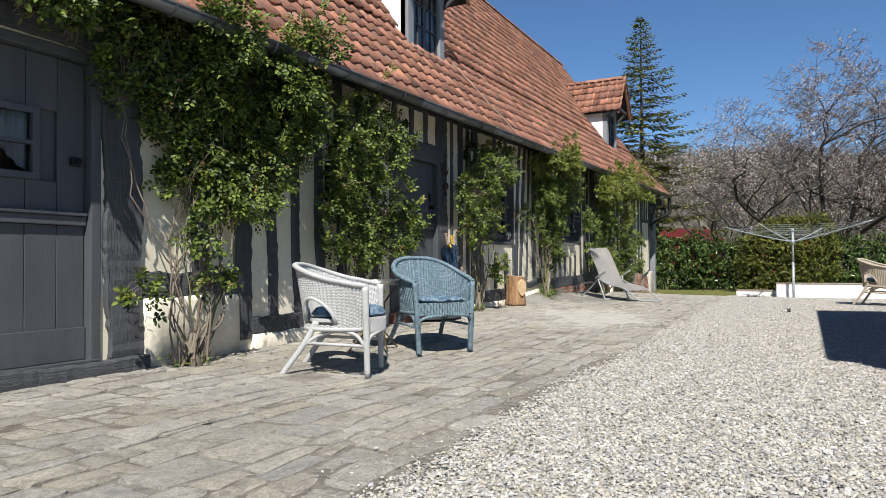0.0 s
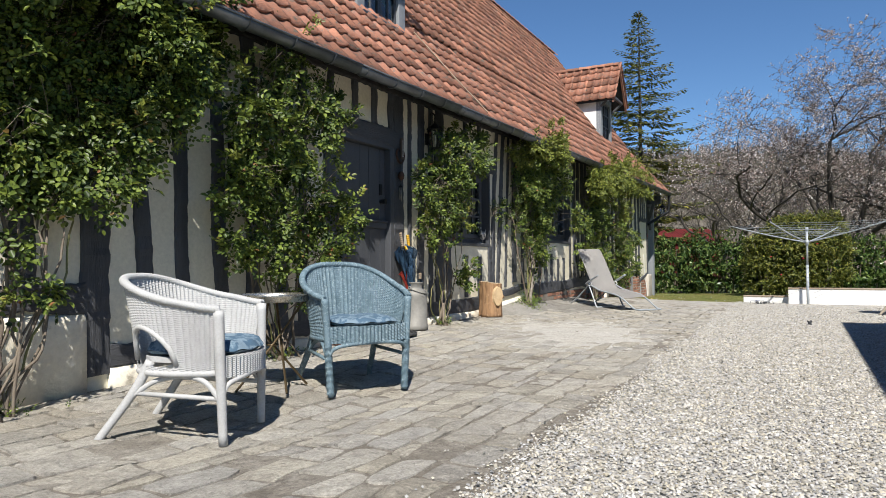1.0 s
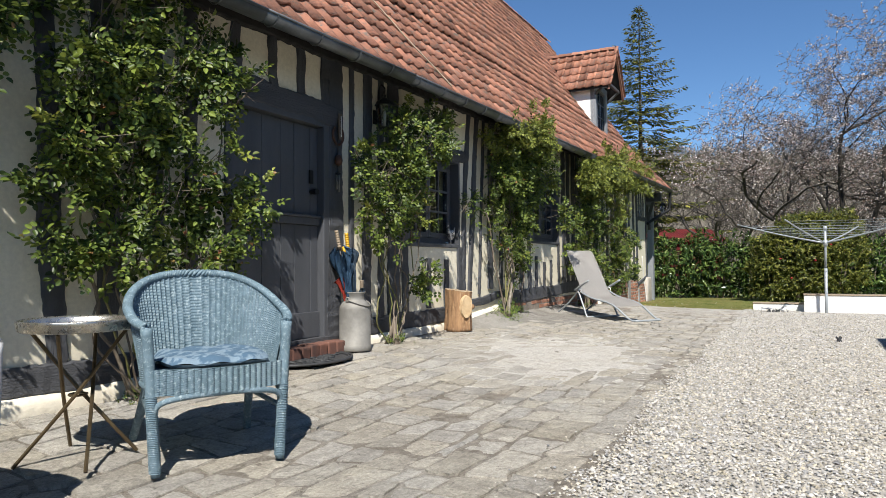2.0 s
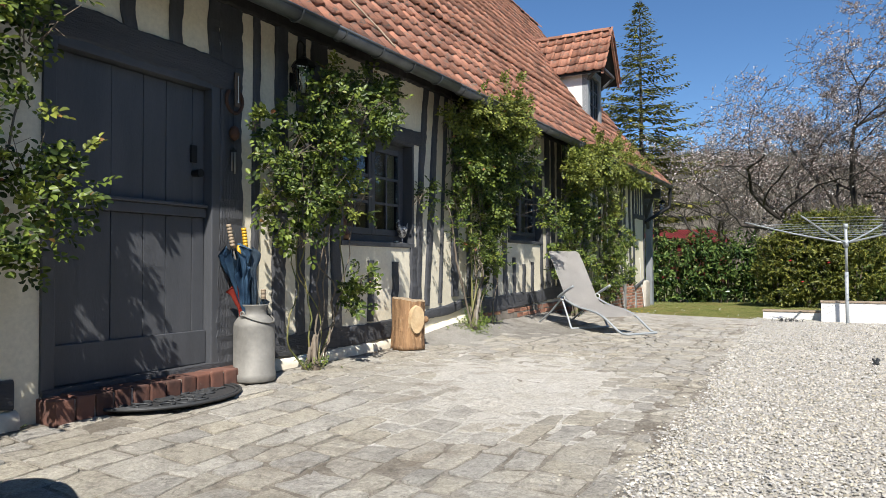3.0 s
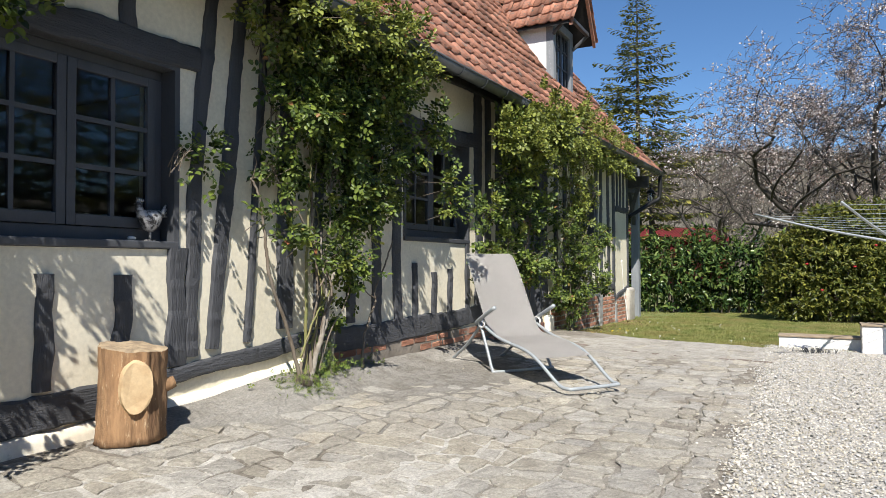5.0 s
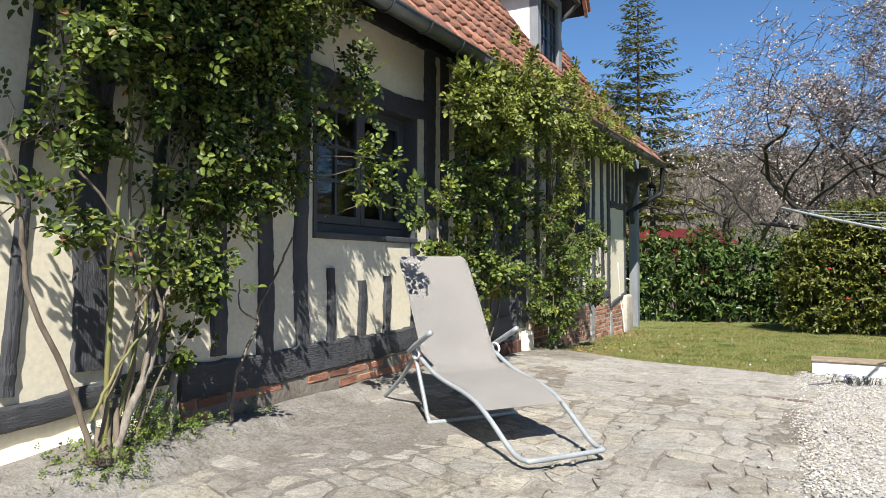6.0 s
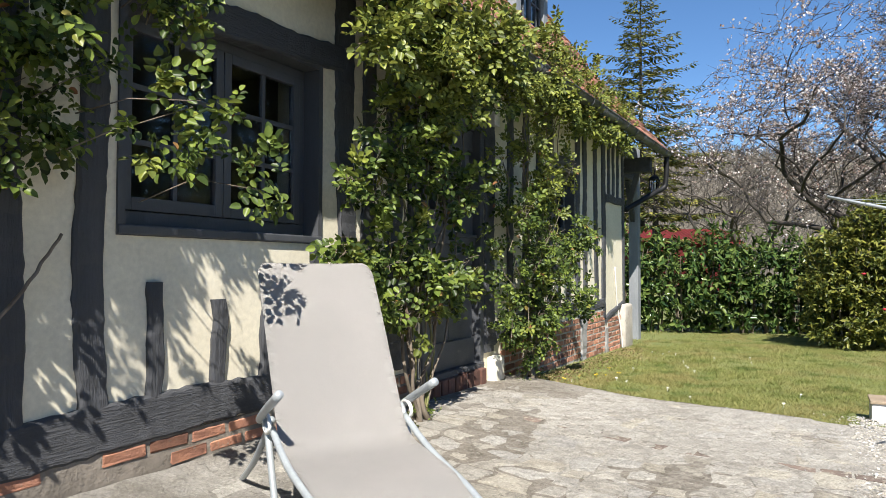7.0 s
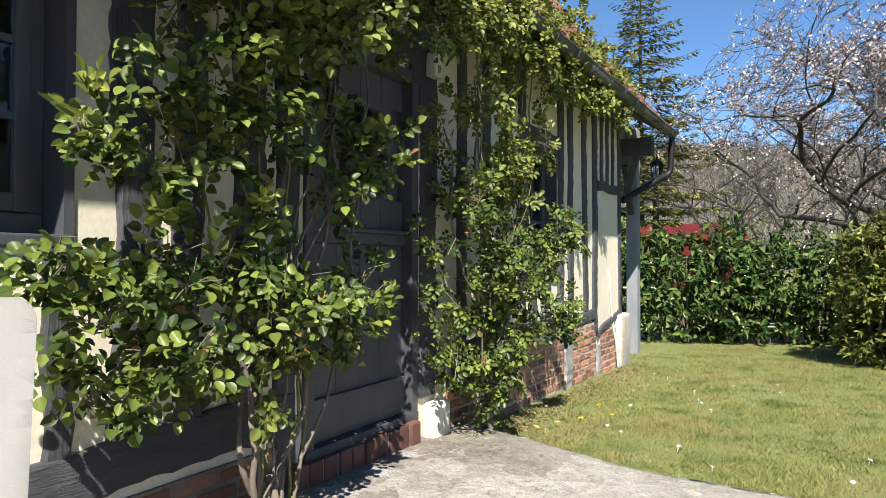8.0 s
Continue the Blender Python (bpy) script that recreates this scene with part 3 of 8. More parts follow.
def plinth_run(x0, x1, top, foot, proud=0.055, seed=3):
    """The rounded, uneven foot of the wall."""
    rng = random.Random(seed)
    bm = bmesh.new()
    n = max(3, int((x1 - x0) / 0.12))
    rows = []
    for i in range(n + 1):
        x = x0 + (x1 - x0) * i / n
        t = top(x) + rng.uniform(-0.008, 0.008)
        f = WY - proud + 0.012 * math.sin(x * 3.1) + rng.uniform(-0.006, 0.006)
        rows.append([bm.verts.new((x, y, z)) for y, z in
                     ((WY + 0.02, t), (WY - 0.006, t), (f + 0.014, t - 0.012), (f, t - 0.05), (f - 0.012, foot - 0.05), (WY + 0.02, foot - 0.05))])
    for p, q in zip(rows, rows[1:]):
        for k in range(5):
            bm.faces.new((p[k], q[k], q[k + 1], p[k + 1]))
    bm.faces.new(rows[0])
    bm.faces.new(rows[-1][::-1])
    return bm


part("plinth", plinth_run(3.86, 4.80, lambda x: 0.51, -0.1, seed=4), PLINTH, WALL, smooth=True)
part("plinth", plinth_run(4.98, 7.12, lambda x: 0.14, -0.1, 0.05, seed=5), PLINTH, WALL, smooth=True)
part("plinth", plinth_run(8.66, 12.45, lambda x: 0.17 + 0.05 * max(x - 10.5, 0) + 0.04 * max(x - 11.2, 0), -0.1, 0.05, seed=6), PLINTH, WALL, smooth=True)
bm = bmesh.new()
box(bm, 17.2, 17.44, WY - 0.10, WY, -0.1, 0.27, 0.05)
part("plinth", bm, PLINTH, WALL, smooth=True)
bm = bmesh.new()
box(bm, 21.90, 22.40, WY - 0.09, WY + 0.3, -0.3, 0.50, 0.05)
part("plinth", bm, LIME, WALL, smooth=True)


# ---- roof ----
KNEE_Y, KNEE_H, RIDGE_Y, EAVE_Y = 5.0, 1.15, 7.43, 4.06
ROOF_X0, ROOF_X1 = -3.4, 22.5


def eave_z(x):
    return 2.66 + lift(x)


def roof_yz(s, x):
    """A place on the front slope, s metres up from the eave."""
    ky, kz = KNEE_Y - EAVE_Y, KNEE_H
    l1 = math.hypot(ky, kz)
    ry, rz = RIDGE_Y - KNEE_Y, 7.47 - 0.004 * (x - 17) - eave_z(x) - KNEE_H
    l2 = math.hypot(ry, rz)
    if s < l1:
        return EAVE_Y + ky * s / l1, eave_z(x) + kz * s / l1, math.atan2(kz, ky), l1 + l2
    f = (s - l1) / l2
    return KNEE_Y + ry * f, eave_z(x) + KNEE_H + rz * f, math.atan2(rz, ry), l1 + l2


def make_roof():
    bm = bmesh.new()
    rows = []
    for x in (ROOF_X0, 5, 12, ROOF_X1):
        full = roof_yz(0, x)[3]
        l1 = math.hypot(KNEE_Y - EAVE_Y, KNEE_H)
        prof = [roof_yz(s, x)[:2] for s in (0, l1, full)]
        y2, z2 = prof[-1]
        back = [(10.5, 2.6)]
        under = [(10.5, 2.45), (y2, z2 - 0.2), (KNEE_Y, prof[1][1] - 0.18), (EAVE_Y, prof[0][1] - 0.06)]
        rows.append([bm.verts.new((x, y, z - 0.02)) for y, z in prof + back + under])
    for p, q in zip(rows, rows[1:]):
        for k in range(len(p)):
            bm.faces.new((p[k], p[(k + 1) % len(p)], q[(k + 1) % len(p)], q[k]))
    bm.faces.new(rows[0])
    bm.faces.new(rows[-1][::-1])
    return solid("roof", bm, ROOF_BED, "steep roof of weathered orange-red clay tiles", "roof", "structure")


ROOF = make_roof()


def gutter_path(x0, x1, y, z0, z1, bm, r=0.065):
    """A half-round gutter with a rolled front lip."""
    n = 10
    arc = [(math.cos(math.pi + math.pi * k / n) * r, math.sin(math.pi + math.pi * k / n) * r) for k in range(n + 1)]
    inner = [(c * 0.93, s * 0.93 + 0.002) for c, s in arc[::-1]]
    prof = arc + inner
    ends = []
    for x, z in ((x0, z0), (x1, z1)):
        ends.append([bm.verts.new((x, y + a, z + b)) for a, b in prof])
    a, b = ends
    for k in range(len(a)):
        bm.faces.new((a[k], a[(k + 1) % len(a)], b[(k + 1) % len(a)], b[k]))
    bm.faces.new(a)
    bm.faces.new(b[::-1])
    tube(bm, [(x0, y - r, z0 + 0.004), (x1, y - r, z1 + 0.004)], 0.011, n=6)
    return bm


GUTTER = thing("gutter", (9, EAVE_Y - 0.02, 2.6), "dark weathered zinc half-round gutter along the eaves", "gutter", kind="structure")
for x in np.arange(-2.9, 23.0, 2.0):
    bm = bmesh.new()
    gutter_path(x, x + 2.0, EAVE_Y - 0.03, eave_z(x) - 0.035, eave_z(x + 2) - 0.035, bm)
    part("gutter_length", bm, ZINC, GUTTER, smooth=True)
for x in np.arange(-2.8, 23.0, 0.5):
    bm = bmesh.new()
    arc = [(x, EAVE_Y - 0.03 + 0.070 * math.cos(a), eave_z(x) - 0.035 + 0.070 * math.sin(a)) for a in np.linspace(math.pi * 0.95, math.pi * 2.05, 9)]
    tube(bm, arc + [(x, EAVE_Y + 0.12, eave_z(x) + 0.02)], 0.008, n=5)
    part("gutter_bracket", bm, ZINC, GUTTER)


# ---- doors and windows ----
def casement_window(name, x0, x1, z0, z1, label, depth=4.63, cols=2, rows=3, leaves=2):
    """A small-paned window set back in the wall: lining, sill board, frame, casements with glazing bars, panes."""
    w = thing(name, ((x0 + x1) / 2, depth, z0), label, "window", kind="structure")
    bm = bmesh.new()
    for a, b, c, d in ((x0, x0 + 0.035, z0, z1), (x1 - 0.035, x1, z0, z1), (x0 + 0.035, x1 - 0.035, z1 - 0.035, z1)):
        box(bm, a, b, WY - 0.012, depth + 0.1, c, d)
    part("lining", bm, JOINERY, w)
    bm = bmesh.new()
    box(bm, x0 + 0.002, x1 - 0.002, WY - 0.02, depth + 0.1, z0 + 0.002, z0 + 0.045, 0.008)
    part("sill", bm, JOINERY, w)
    bm = bmesh.new()
    box(bm, x0 + 0.036, x1 - 0.036, depth - 0.01, depth + 0.06, z0 + 0.046, z0 + 0.115, 0.006)
    box(bm, x0 + 0.036, x1 - 0.036, depth - 0.01, depth + 0.06, z1 - 0.09, z1 - 0.036, 0.006)
    for a in (x0 + 0.036, x1 - 0.086):
        box(bm, a, a + 0.05, depth - 0.01, depth + 0.06, z0 + 0.115, z1 - 0.09, 0.006)
    part("frame", bm, JOINERY, w)
    gx0, gx1, gz0, gz1 = x0 + 0.086, x1 - 0.086, z0 + 0.117, z1 - 0.092
    lw = (gx1 - gx0) / leaves
    for k in range(leaves):
        a, b = gx0 + lw * k + 0.002, gx0 + lw * (k + 1) - 0.002
        bm = bmesh.new()
        for p, q, r, s in ((a, a + 0.05, gz0, gz1), (b - 0.05, b, gz0, gz1), (a + 0.05, b - 0.05, gz0, gz0 + 0.06), (a + 0.05, b - 0.05, gz1 - 0.05, gz1)):
            box(bm, p, q, depth - 0.022, depth + 0.02, r, s, 0.005)
        leaf = part("casement", bm, JOINERY, w)
        ia, ib, ja, jb = a + 0.05, b - 0.05, gz0 + 0.06, gz1 - 0.05
        for i in range(1, cols):
            bm = bmesh.new()
            x = ia + (ib - ia) * i / cols
            box(bm, x - 0.012, x + 0.012, depth - 0.014, depth + 0.012, ja, jb)
            part("glazing_bar", bm, JOINERY, leaf)
        for j in range(1, rows):
            for i in range(cols):
                bm = bmesh.new()
                z = ja + (jb - ja) * j / rows
                box(bm, ia + (ib - ia) * i / cols + (0.012 if i else 0), ia + (ib - ia) * (i + 1) / cols - (0.012 if i < cols - 1 else 0), depth - 0.014, depth + 0.012, z - 0.012, z + 0.012)
                part("glazing_bar", bm, JOINERY, leaf)
        for i in range(cols):
            for j in range(rows):
                bm = bmesh.new()
                box(bm, ia + (ib - ia) * i / cols, ia + (ib - ia) * (i + 1) / cols, depth, depth + 0.004, ja + (jb - ja) * j / rows, ja + (jb - ja) * (j + 1) / rows)
                g = part("pane", bm, GLASS, leaf)
                g.visible_shadow = False
    return w


casement_window("window_1", 9.85, 11.09, 1.05, 2.12, "closed slate-grey casement window with small panes, deep in the wall")
casement_window("window_2", 13.58, 14.92, 1.18, 2.24, "closed slate-grey casement window with small panes behind climbing roses")
casement_window("window_3", 18.95, 19.75, 1.06, 2.20, "narrow slate-grey window half hidden by a climbing rose", leaves=1)


def plank_door(name, x0, x1, z0, z1, rail, label, depth=WY + 0.05, glazed=None, boards=4, joints=None):
    """A boarded stable door: posts, boards above and below a moulded rail, kick board, ironwork."""
    d = thing(name, ((x0 + x1) / 2, depth, z0), label, "door", kind="structure")
    for a, b in ((x0, x0 + 0.075), (x1 - 0.075, x1)):
        bm = bmesh.new()
        box(bm, a, b, WY - 0.02, depth + 0.08, z0, z1, 0.008)
        part("door_post", bm, JOINERY, d)
    bm = bmesh.new()
    box(bm, x0 + 0.076, x1 - 0.076, WY - 0.02, depth + 0.08, z1 - 0.07, z1, 0.008)
    part("lintel_board", bm, JOINERY, d)
    a, b = x0 + 0.08, x1 - 0.08
    step = (b - a) / boards
    rng = random.Random(name)
    cuts = [a] + [a + step * k + rng.uniform(-0.03, 0.03) for k in range(1, boards)] + [b]
    cuts = [a, *joints, b] if joints else cuts
    for p, q in zip(cuts, cuts[1:]):
        for lo, hi in ((z0 + 0.02, rail - 0.045), (rail + 0.045, z1 - 0.075)):
            if glazed and hi > rail + 0.1 and q > glazed[0] and p < glazed[1]:
                for l2, h2 in ((lo, glazed[2]), (glazed[3], hi)):
                    bm = bmesh.new()
                    box(bm, p + 0.002, q - 0.002, depth, depth + 0.035, l2, h2, 0.004)
                    part("board", bm, JOINERY, d)
                continue
            bm = bmesh.new()
            box(bm, p + 0.002, q - 0.002, depth + rng.uniform(0, 0.004), depth + 0.035, lo, hi, 0.004)
            part("board", bm, JOINERY, d)
    bm = bmesh.new()
    box(bm, a, b, depth + 0.036, depth + 0.05, z0, z1 - 0.07)
    if glazed:
        bm.free()
        bm = bmesh.new()
        for p, q, r, s in ((a, b, z0, glazed[2]), (a, b, glazed[3], z1 - 0.07), (a, glazed[0], glazed[2], glazed[3]), (glazed[1], b, glazed[2], glazed[3])):
            box(bm, p, q, depth + 0.036, depth + 0.05, r, s)
    part("backing", bm, JOINERY, d)
    bm = bmesh.new()
    box(bm, a + 0.003, b - 0.003, depth - 0.028, depth + 0.03, rail - 0.043, rail + 0.02, 0.006)
    box(bm, a + 0.003, b - 0.003, depth - 0.045, depth + 0.03, rail + 0.021, rail + 0.043, 0.006)
    part("rail", bm, JOINERY, d)
    bm = bmesh.new()
    box(bm, a + 0.003, b - 0.003, depth - 0.022, depth - 0.001, z0 + 0.01, z0 + 0.23, 0.005)
    part("kick_board", bm, JOINERY, d)
    bm = bmesh.new()
    box(bm, x0 + 0.003, x1 - 0.003, WY - 0.028, depth + 0.06, z0 - 0.045, z0 + 0.008, 0.006)
    part("threshold", bm, TIMBER_FLAT, d)
    if glazed:
        ga, gb, gc, gd = glazed
        bm = bmesh.new()
        for p, q, r, s in ((ga, ga + 0.045, gc, gd), (gb - 0.045, gb, gc, gd), (ga + 0.045, gb - 0.045, gc, gc + 0.045), (ga + 0.045, gb - 0.045, gd - 0.045, gd),
                           ((ga + gb) / 2 - 0.012, (ga + gb) / 2 + 0.012, gc + 0.045, gd - 0.045)):
            box(bm, p, q, depth - 0.02, depth + 0.03, r, s, 0.004)
        box(bm, ga + 0.045, (ga + gb) / 2 - 0.012, depth - 0.018, depth + 0.03, (gc + gd) / 2 - 0.011, (gc + gd) / 2 + 0.011)
        box(bm, (ga + gb) / 2 + 0.012, gb - 0.045, depth - 0.018, depth + 0.03, (gc + gd) / 2 - 0.011, (gc + gd) / 2 + 0.011)
        fr = part("window_frame", bm, JOINERY, d)
        for p, q in ((ga + 0.045, (ga + gb) / 2 - 0.012), ((ga + gb) / 2 + 0.012, gb - 0.045)):
            for r, s in ((gc + 0.045, (gc + gd) / 2 - 0.011), ((gc + gd) / 2 + 0.011, gd - 0.045)):
                bm = bmesh.new()
                box(bm, p, q, depth + 0.01, depth + 0.014, r, s)
                g = part("pane", bm, GLASS, fr)
                g.visible_shadow = False
    return d


CURTAIN = mat("white_net_curtain", (0.62, 0.65, 0.70), (0.52, 0.55, 0.60), 8, 0.9, 0.2, 80)
DOOR_1 = plank_door("door_1", 2.20, 3.52, 0.10, 2.20, 1.06, "closed slate-grey boarded stable door with a small paned window", glazed=(2.45, 3.12, 1.30, 1.77), boards=6)
bm = bmesh.new()
cols = []
for k in range(49):   # gathered curtain behind the small panes, drawn up at its foot
    x = 2.47 + 0.63 * k / 48
    drop = 1.36 + 0.20 * abs(math.sin((x - 2.47) * 5.0)) ** 1.5
    cols.append([bm.verts.new((x, WY + 0.125 + 0.014 * math.sin(k * 1.35) + 0.006 * t, 1.78 + (drop - 1.78) * t)) for t in (0, 0.35, 0.7, 1.0)])
for a, b in zip(cols, cols[1:]):
    for k in range(3):
        bm.faces.new((a[k], b[k], b[k + 1], a[k + 1]))
bmesh.ops.solidify(bm, geom=bm.faces[:], thickness=0.002)
part("curtain", bm, CURTAIN, DOOR_1, "white gathered net curtain", smooth=True)
DOOR_2 = plank_door("door_2", 7.24, 8.47, 0.21, 2.14, 1.24, "closed slate-grey boarded door with a moulded middle rail", joints=(7.69, 7.91, 8.08, 8.29))
plank_door("door_3", 16.08, 17.14, 0.22, 2.30, 1.28, "closed slate-grey boarded door with a small window behind roses", glazed=(16.36, 16.92, 1.50, 2.05), boards=4)
bm = bmesh.new()
tube(bm, [(8.30, WY + 0.05, 1.49), (8.30, WY - 0.02, 1.49)], 0.022, 0.028, n=12)
part("knob", bm, IRON, DOOR_2)
bm = bmesh.new()
box(bm, 8.27, 8.32, WY + 0.035, WY + 0.05, 1.56, 1.68, 0.004)
part("lock_plate", bm, IRON, DOOR_2)
bm = bmesh.new()
box(bm, 3.33, 3.40, WY + 0.02, WY + 0.05, 1.42, 1.48, 0.006)
tube(bm, [(3.365, WY + 0.02, 1.45), (3.365, WY - 0.03, 1.45), (3.33, WY - 0.04, 1.45)], 0.009, n=6)
part("latch", bm, IRON, DOOR_1)
# heavy post and sill beam at the first door
part("beam", hewn(1.5, 0.03, 3.86, 0.03, 0.13, proud=0.10, seed=71), TIMBER_FLAT, WALL)
part("stud", hewn(3.69, 2.6, 3.70, 0.10, 0.30, proud=0.035, seed=72), TIMBER, WALL)
part("beam", hewn(1.5, 2.28, 3.86, 2.29, 0.16, proud=0.035, seed=73), TIMBER_FLAT, WALL)


# ---- dormers ----
def make_dormer(xc, dz):
    """A small gabled dormer: white cheeks, slate-painted window front, overhanging tiled roof."""
    d = thing("dormer", (xc, 5.0, 4.0 + dz), "gabled roof dormer with white cheeks, slate-grey window and clay tiles", "dormer", group="dormers on the roof")
    hw, fy, z0, z1, zr = 0.53, 5.0, 3.86 + dz, 5.02 + dz, 5.865 + dz
    for s in (-1, 1):
        bm = bmesh.new()
        xa, xb = xc + s * hw, xc + s * (hw - 0.08)
        v = [bm.verts.new((x, y, z)) for x in (xa, xb) for y, z in ((fy + 0.02, z0 - 0.05), (fy + 0.02, z1), (6.2, z1), (6.2, z1 + 0.3), (5.9, z1 + 0.25), (5.2, z0 + 0.1))]
        v2 = [v[0], v[1], v[2], v[5]]
        w2 = [v[6], v[7], v[8], v[11]]
        for q in (v[3], v[4], v[9], v[10]):
            bm.verts.remove(q)
        bm.faces.new(v2)
        bm.faces.new(w2[::-1])
        for k in range(4):
            bm.faces.new((v2[k], v2[(k + 1) % 4], w2[(k + 1) % 4], w2[k]))
        part("cheek", bm, WHITE, d, "white rendered side")
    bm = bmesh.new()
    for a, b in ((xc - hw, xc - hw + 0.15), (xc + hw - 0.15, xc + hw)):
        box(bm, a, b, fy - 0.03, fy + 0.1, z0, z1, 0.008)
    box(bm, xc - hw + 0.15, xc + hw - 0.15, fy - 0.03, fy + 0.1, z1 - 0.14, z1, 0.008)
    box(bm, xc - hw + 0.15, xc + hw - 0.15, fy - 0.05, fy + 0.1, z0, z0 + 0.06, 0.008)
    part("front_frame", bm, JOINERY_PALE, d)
    bm = bmesh.new()
    v = [bm.verts.new((x, y, z)) for y in (fy + 0.02, fy + 0.08) for x, z in ((xc - hw, z1 + 0.001), (xc + hw, z1 + 0.001), (xc, zr - 0.1))]
    bm.faces.new(v[:3])
    bm.faces.new(v[3:][::-1])
    for k in range(3):
        bm.faces.new((v[k], v[(k + 1) % 3], v[3 + (k + 1) % 3], v[3 + k]))
    part("gable", bm, DARK_WOOD_SHADE, d)
    a, b = xc - hw + 0.15, xc + hw - 0.15
    for k in range(2):
        p, q = a + (b - a) / 2 * k + 0.003, a + (b - a) / 2 * (k + 1) - 0.003
        bm = bmesh.new()
        lo, hi = z0 + 0.062, z1 - 0.142
        for r0, r1, s0, s1 in ((p, p + 0.04, lo, hi), (q - 0.04, q, lo, hi), (p + 0.04, q - 0.04, lo, lo + 0.05), (p + 0.04, q - 0.04, hi - 0.04, hi),
                               (p + 0.04, q - 0.04, lo + (hi - lo) * 0.36, lo + (hi - lo) * 0.36 + 0.022), (p + 0.04, q - 0.04, lo + (hi - lo) * 0.68, lo + (hi - lo) * 0.68 + 0.022)):
            box(bm, r0, r1, fy + 0.01, fy + 0.05, s0, s1, 0.003)
        box(bm, (p + q) / 2 - 0.011, (p + q) / 2 + 0.011, fy + 0.012, fy + 0.05, lo + 0.05, hi - 0.04)
        c = part("casement", bm, JOINERY, d)
        bm = bmesh.new()
        box(bm, p + 0.03, q - 0.03, fy + 0.028, fy + 0.032, lo + 0.03, hi - 0.03)
        part("pane", bm, GLASS, c)
    # Dark sheet that stands in for the unlit room behind the panes.
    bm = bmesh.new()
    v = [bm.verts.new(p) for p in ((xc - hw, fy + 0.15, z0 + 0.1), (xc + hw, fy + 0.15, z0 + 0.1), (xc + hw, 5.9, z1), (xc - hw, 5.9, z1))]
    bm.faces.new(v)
    part("inside", bm, DARK_WOOD_SHADE, d)
    bm = bmesh.new()
    box(bm, xc - hw - 0.02, xc + hw + 0.04, fy - 0.13, fy, z0 - 0.055, z0 - 0.012, 0.008)
    part("lead_apron", bm, ZINC, d)
    # roof boards and barge boards
    front, back, over = 4.63, 6.95, 0.14
    ez = z1 - 0.02
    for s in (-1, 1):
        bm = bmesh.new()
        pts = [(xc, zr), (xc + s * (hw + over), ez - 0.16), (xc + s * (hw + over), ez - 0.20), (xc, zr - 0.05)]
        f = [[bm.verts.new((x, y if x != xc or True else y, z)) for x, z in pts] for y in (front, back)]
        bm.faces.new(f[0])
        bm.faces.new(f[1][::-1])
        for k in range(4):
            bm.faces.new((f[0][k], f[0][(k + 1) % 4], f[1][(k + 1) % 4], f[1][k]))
        part("roof_board", bm, DARK_WOOD_SHADE, d)
        bm = bmesh.new()
        tube(bm, [(xc + s * (hw - 0.02), fy - 0.02, z1 - 0.3), (xc + s * (hw + 0.02), front + 0.06, z1 - 0.05)], 0.03, n=6)
        part("bracket", bm, JOINERY, d)
    bm = bmesh.new()
    box(bm, xc - hw - 0.05, xc + hw + 0.05, front + 0.05, front + 0.11, z1 - 0.08, z1 - 0.02, 0.006)
    part("tie_beam", bm, JOINERY, d)
    return d, (xc, hw, over, front, zr, ez)


DORMERS = [make_dormer(8.98, -0.13), make_dormer(19.55, 0.05)]

# ---- furniture materials ----
WICKER_WHITE = mat("white_painted_wicker", (0.44, 0.44, 0.435), (0.37, 0.37, 0.365), 6, 0.6, 0.2, 90, local=True)
WICKER_BLUE = mat("blue_painted_wicker", (0.135, 0.20, 0.24), (0.085, 0.135, 0.165), 22, 0.6, 0.3, 110, local=True, spots=((0.25, 0.32, 0.35), 0.09))
WICKER_TAN = mat("grey_tan_wicker", (0.42, 0.36, 0.28), (0.32, 0.27, 0.21), 7, 0.65, 0.2, 90, local=True)
CUSHION = mat("blue_patterned_cotton", (0.060, 0.110, 0.165), (0.16, 0.225, 0.28), 16, 0.9, 0.15, 120, local=True, spots=((0.05, 0.11, 0.18), 0.04), contrast=(0.46, 0.54))
TUBE_GREY = mat("pale_grey_steel_tube", (0.38, 0.41, 0.43), (0.31, 0.34, 0.36), 5, 0.4, 0.05, 60, metal=0.2, local=True)
SLING = mat("taupe_mesh_fabric", (0.44, 0.42, 0.40), (0.40, 0.385, 0.365), 3, 0.8, 0.12, 420, local=True)
STEEL = mat("worn_aluminium", (0.27, 0.262, 0.24), (0.19, 0.184, 0.168), 6, 0.68, 0.35, 26, metal=0.35, local=True)
BRASS = mat("tarnished_brass", (0.17, 0.125, 0.07), (0.10, 0.075, 0.045), 10, 0.4, 0.1, 60, metal=0.8, local=True)
TRAY = mat("tarnished_silver_tray", (0.62, 0.60, 0.55), (0.42, 0.39, 0.33), 9, 0.28, 0.2, 40, metal=0.9, local=True)
LOG_BARK = mat("peeled_log_bark", (0.36, 0.215, 0.11), (0.18, 0.10, 0.052), 8, 0.88, 1.4, 20, stretch=(2.6, 2.6, 0.6), local=True, spots=((0.50, 0.37, 0.23), 0.04))
LOG_END = mat("sawn_log_end", (0.56, 0.42, 0.25), (0.45, 0.31, 0.17), 9, 0.8, 0.3, 45, local=True)
LOG_TOP = mat("weathered_log_top", (0.40, 0.31, 0.20), (0.22, 0.165, 0.11), 22, 0.85, 0.9, 45, local=True, spots=((0.10, 0.075, 0.05), -0.02))
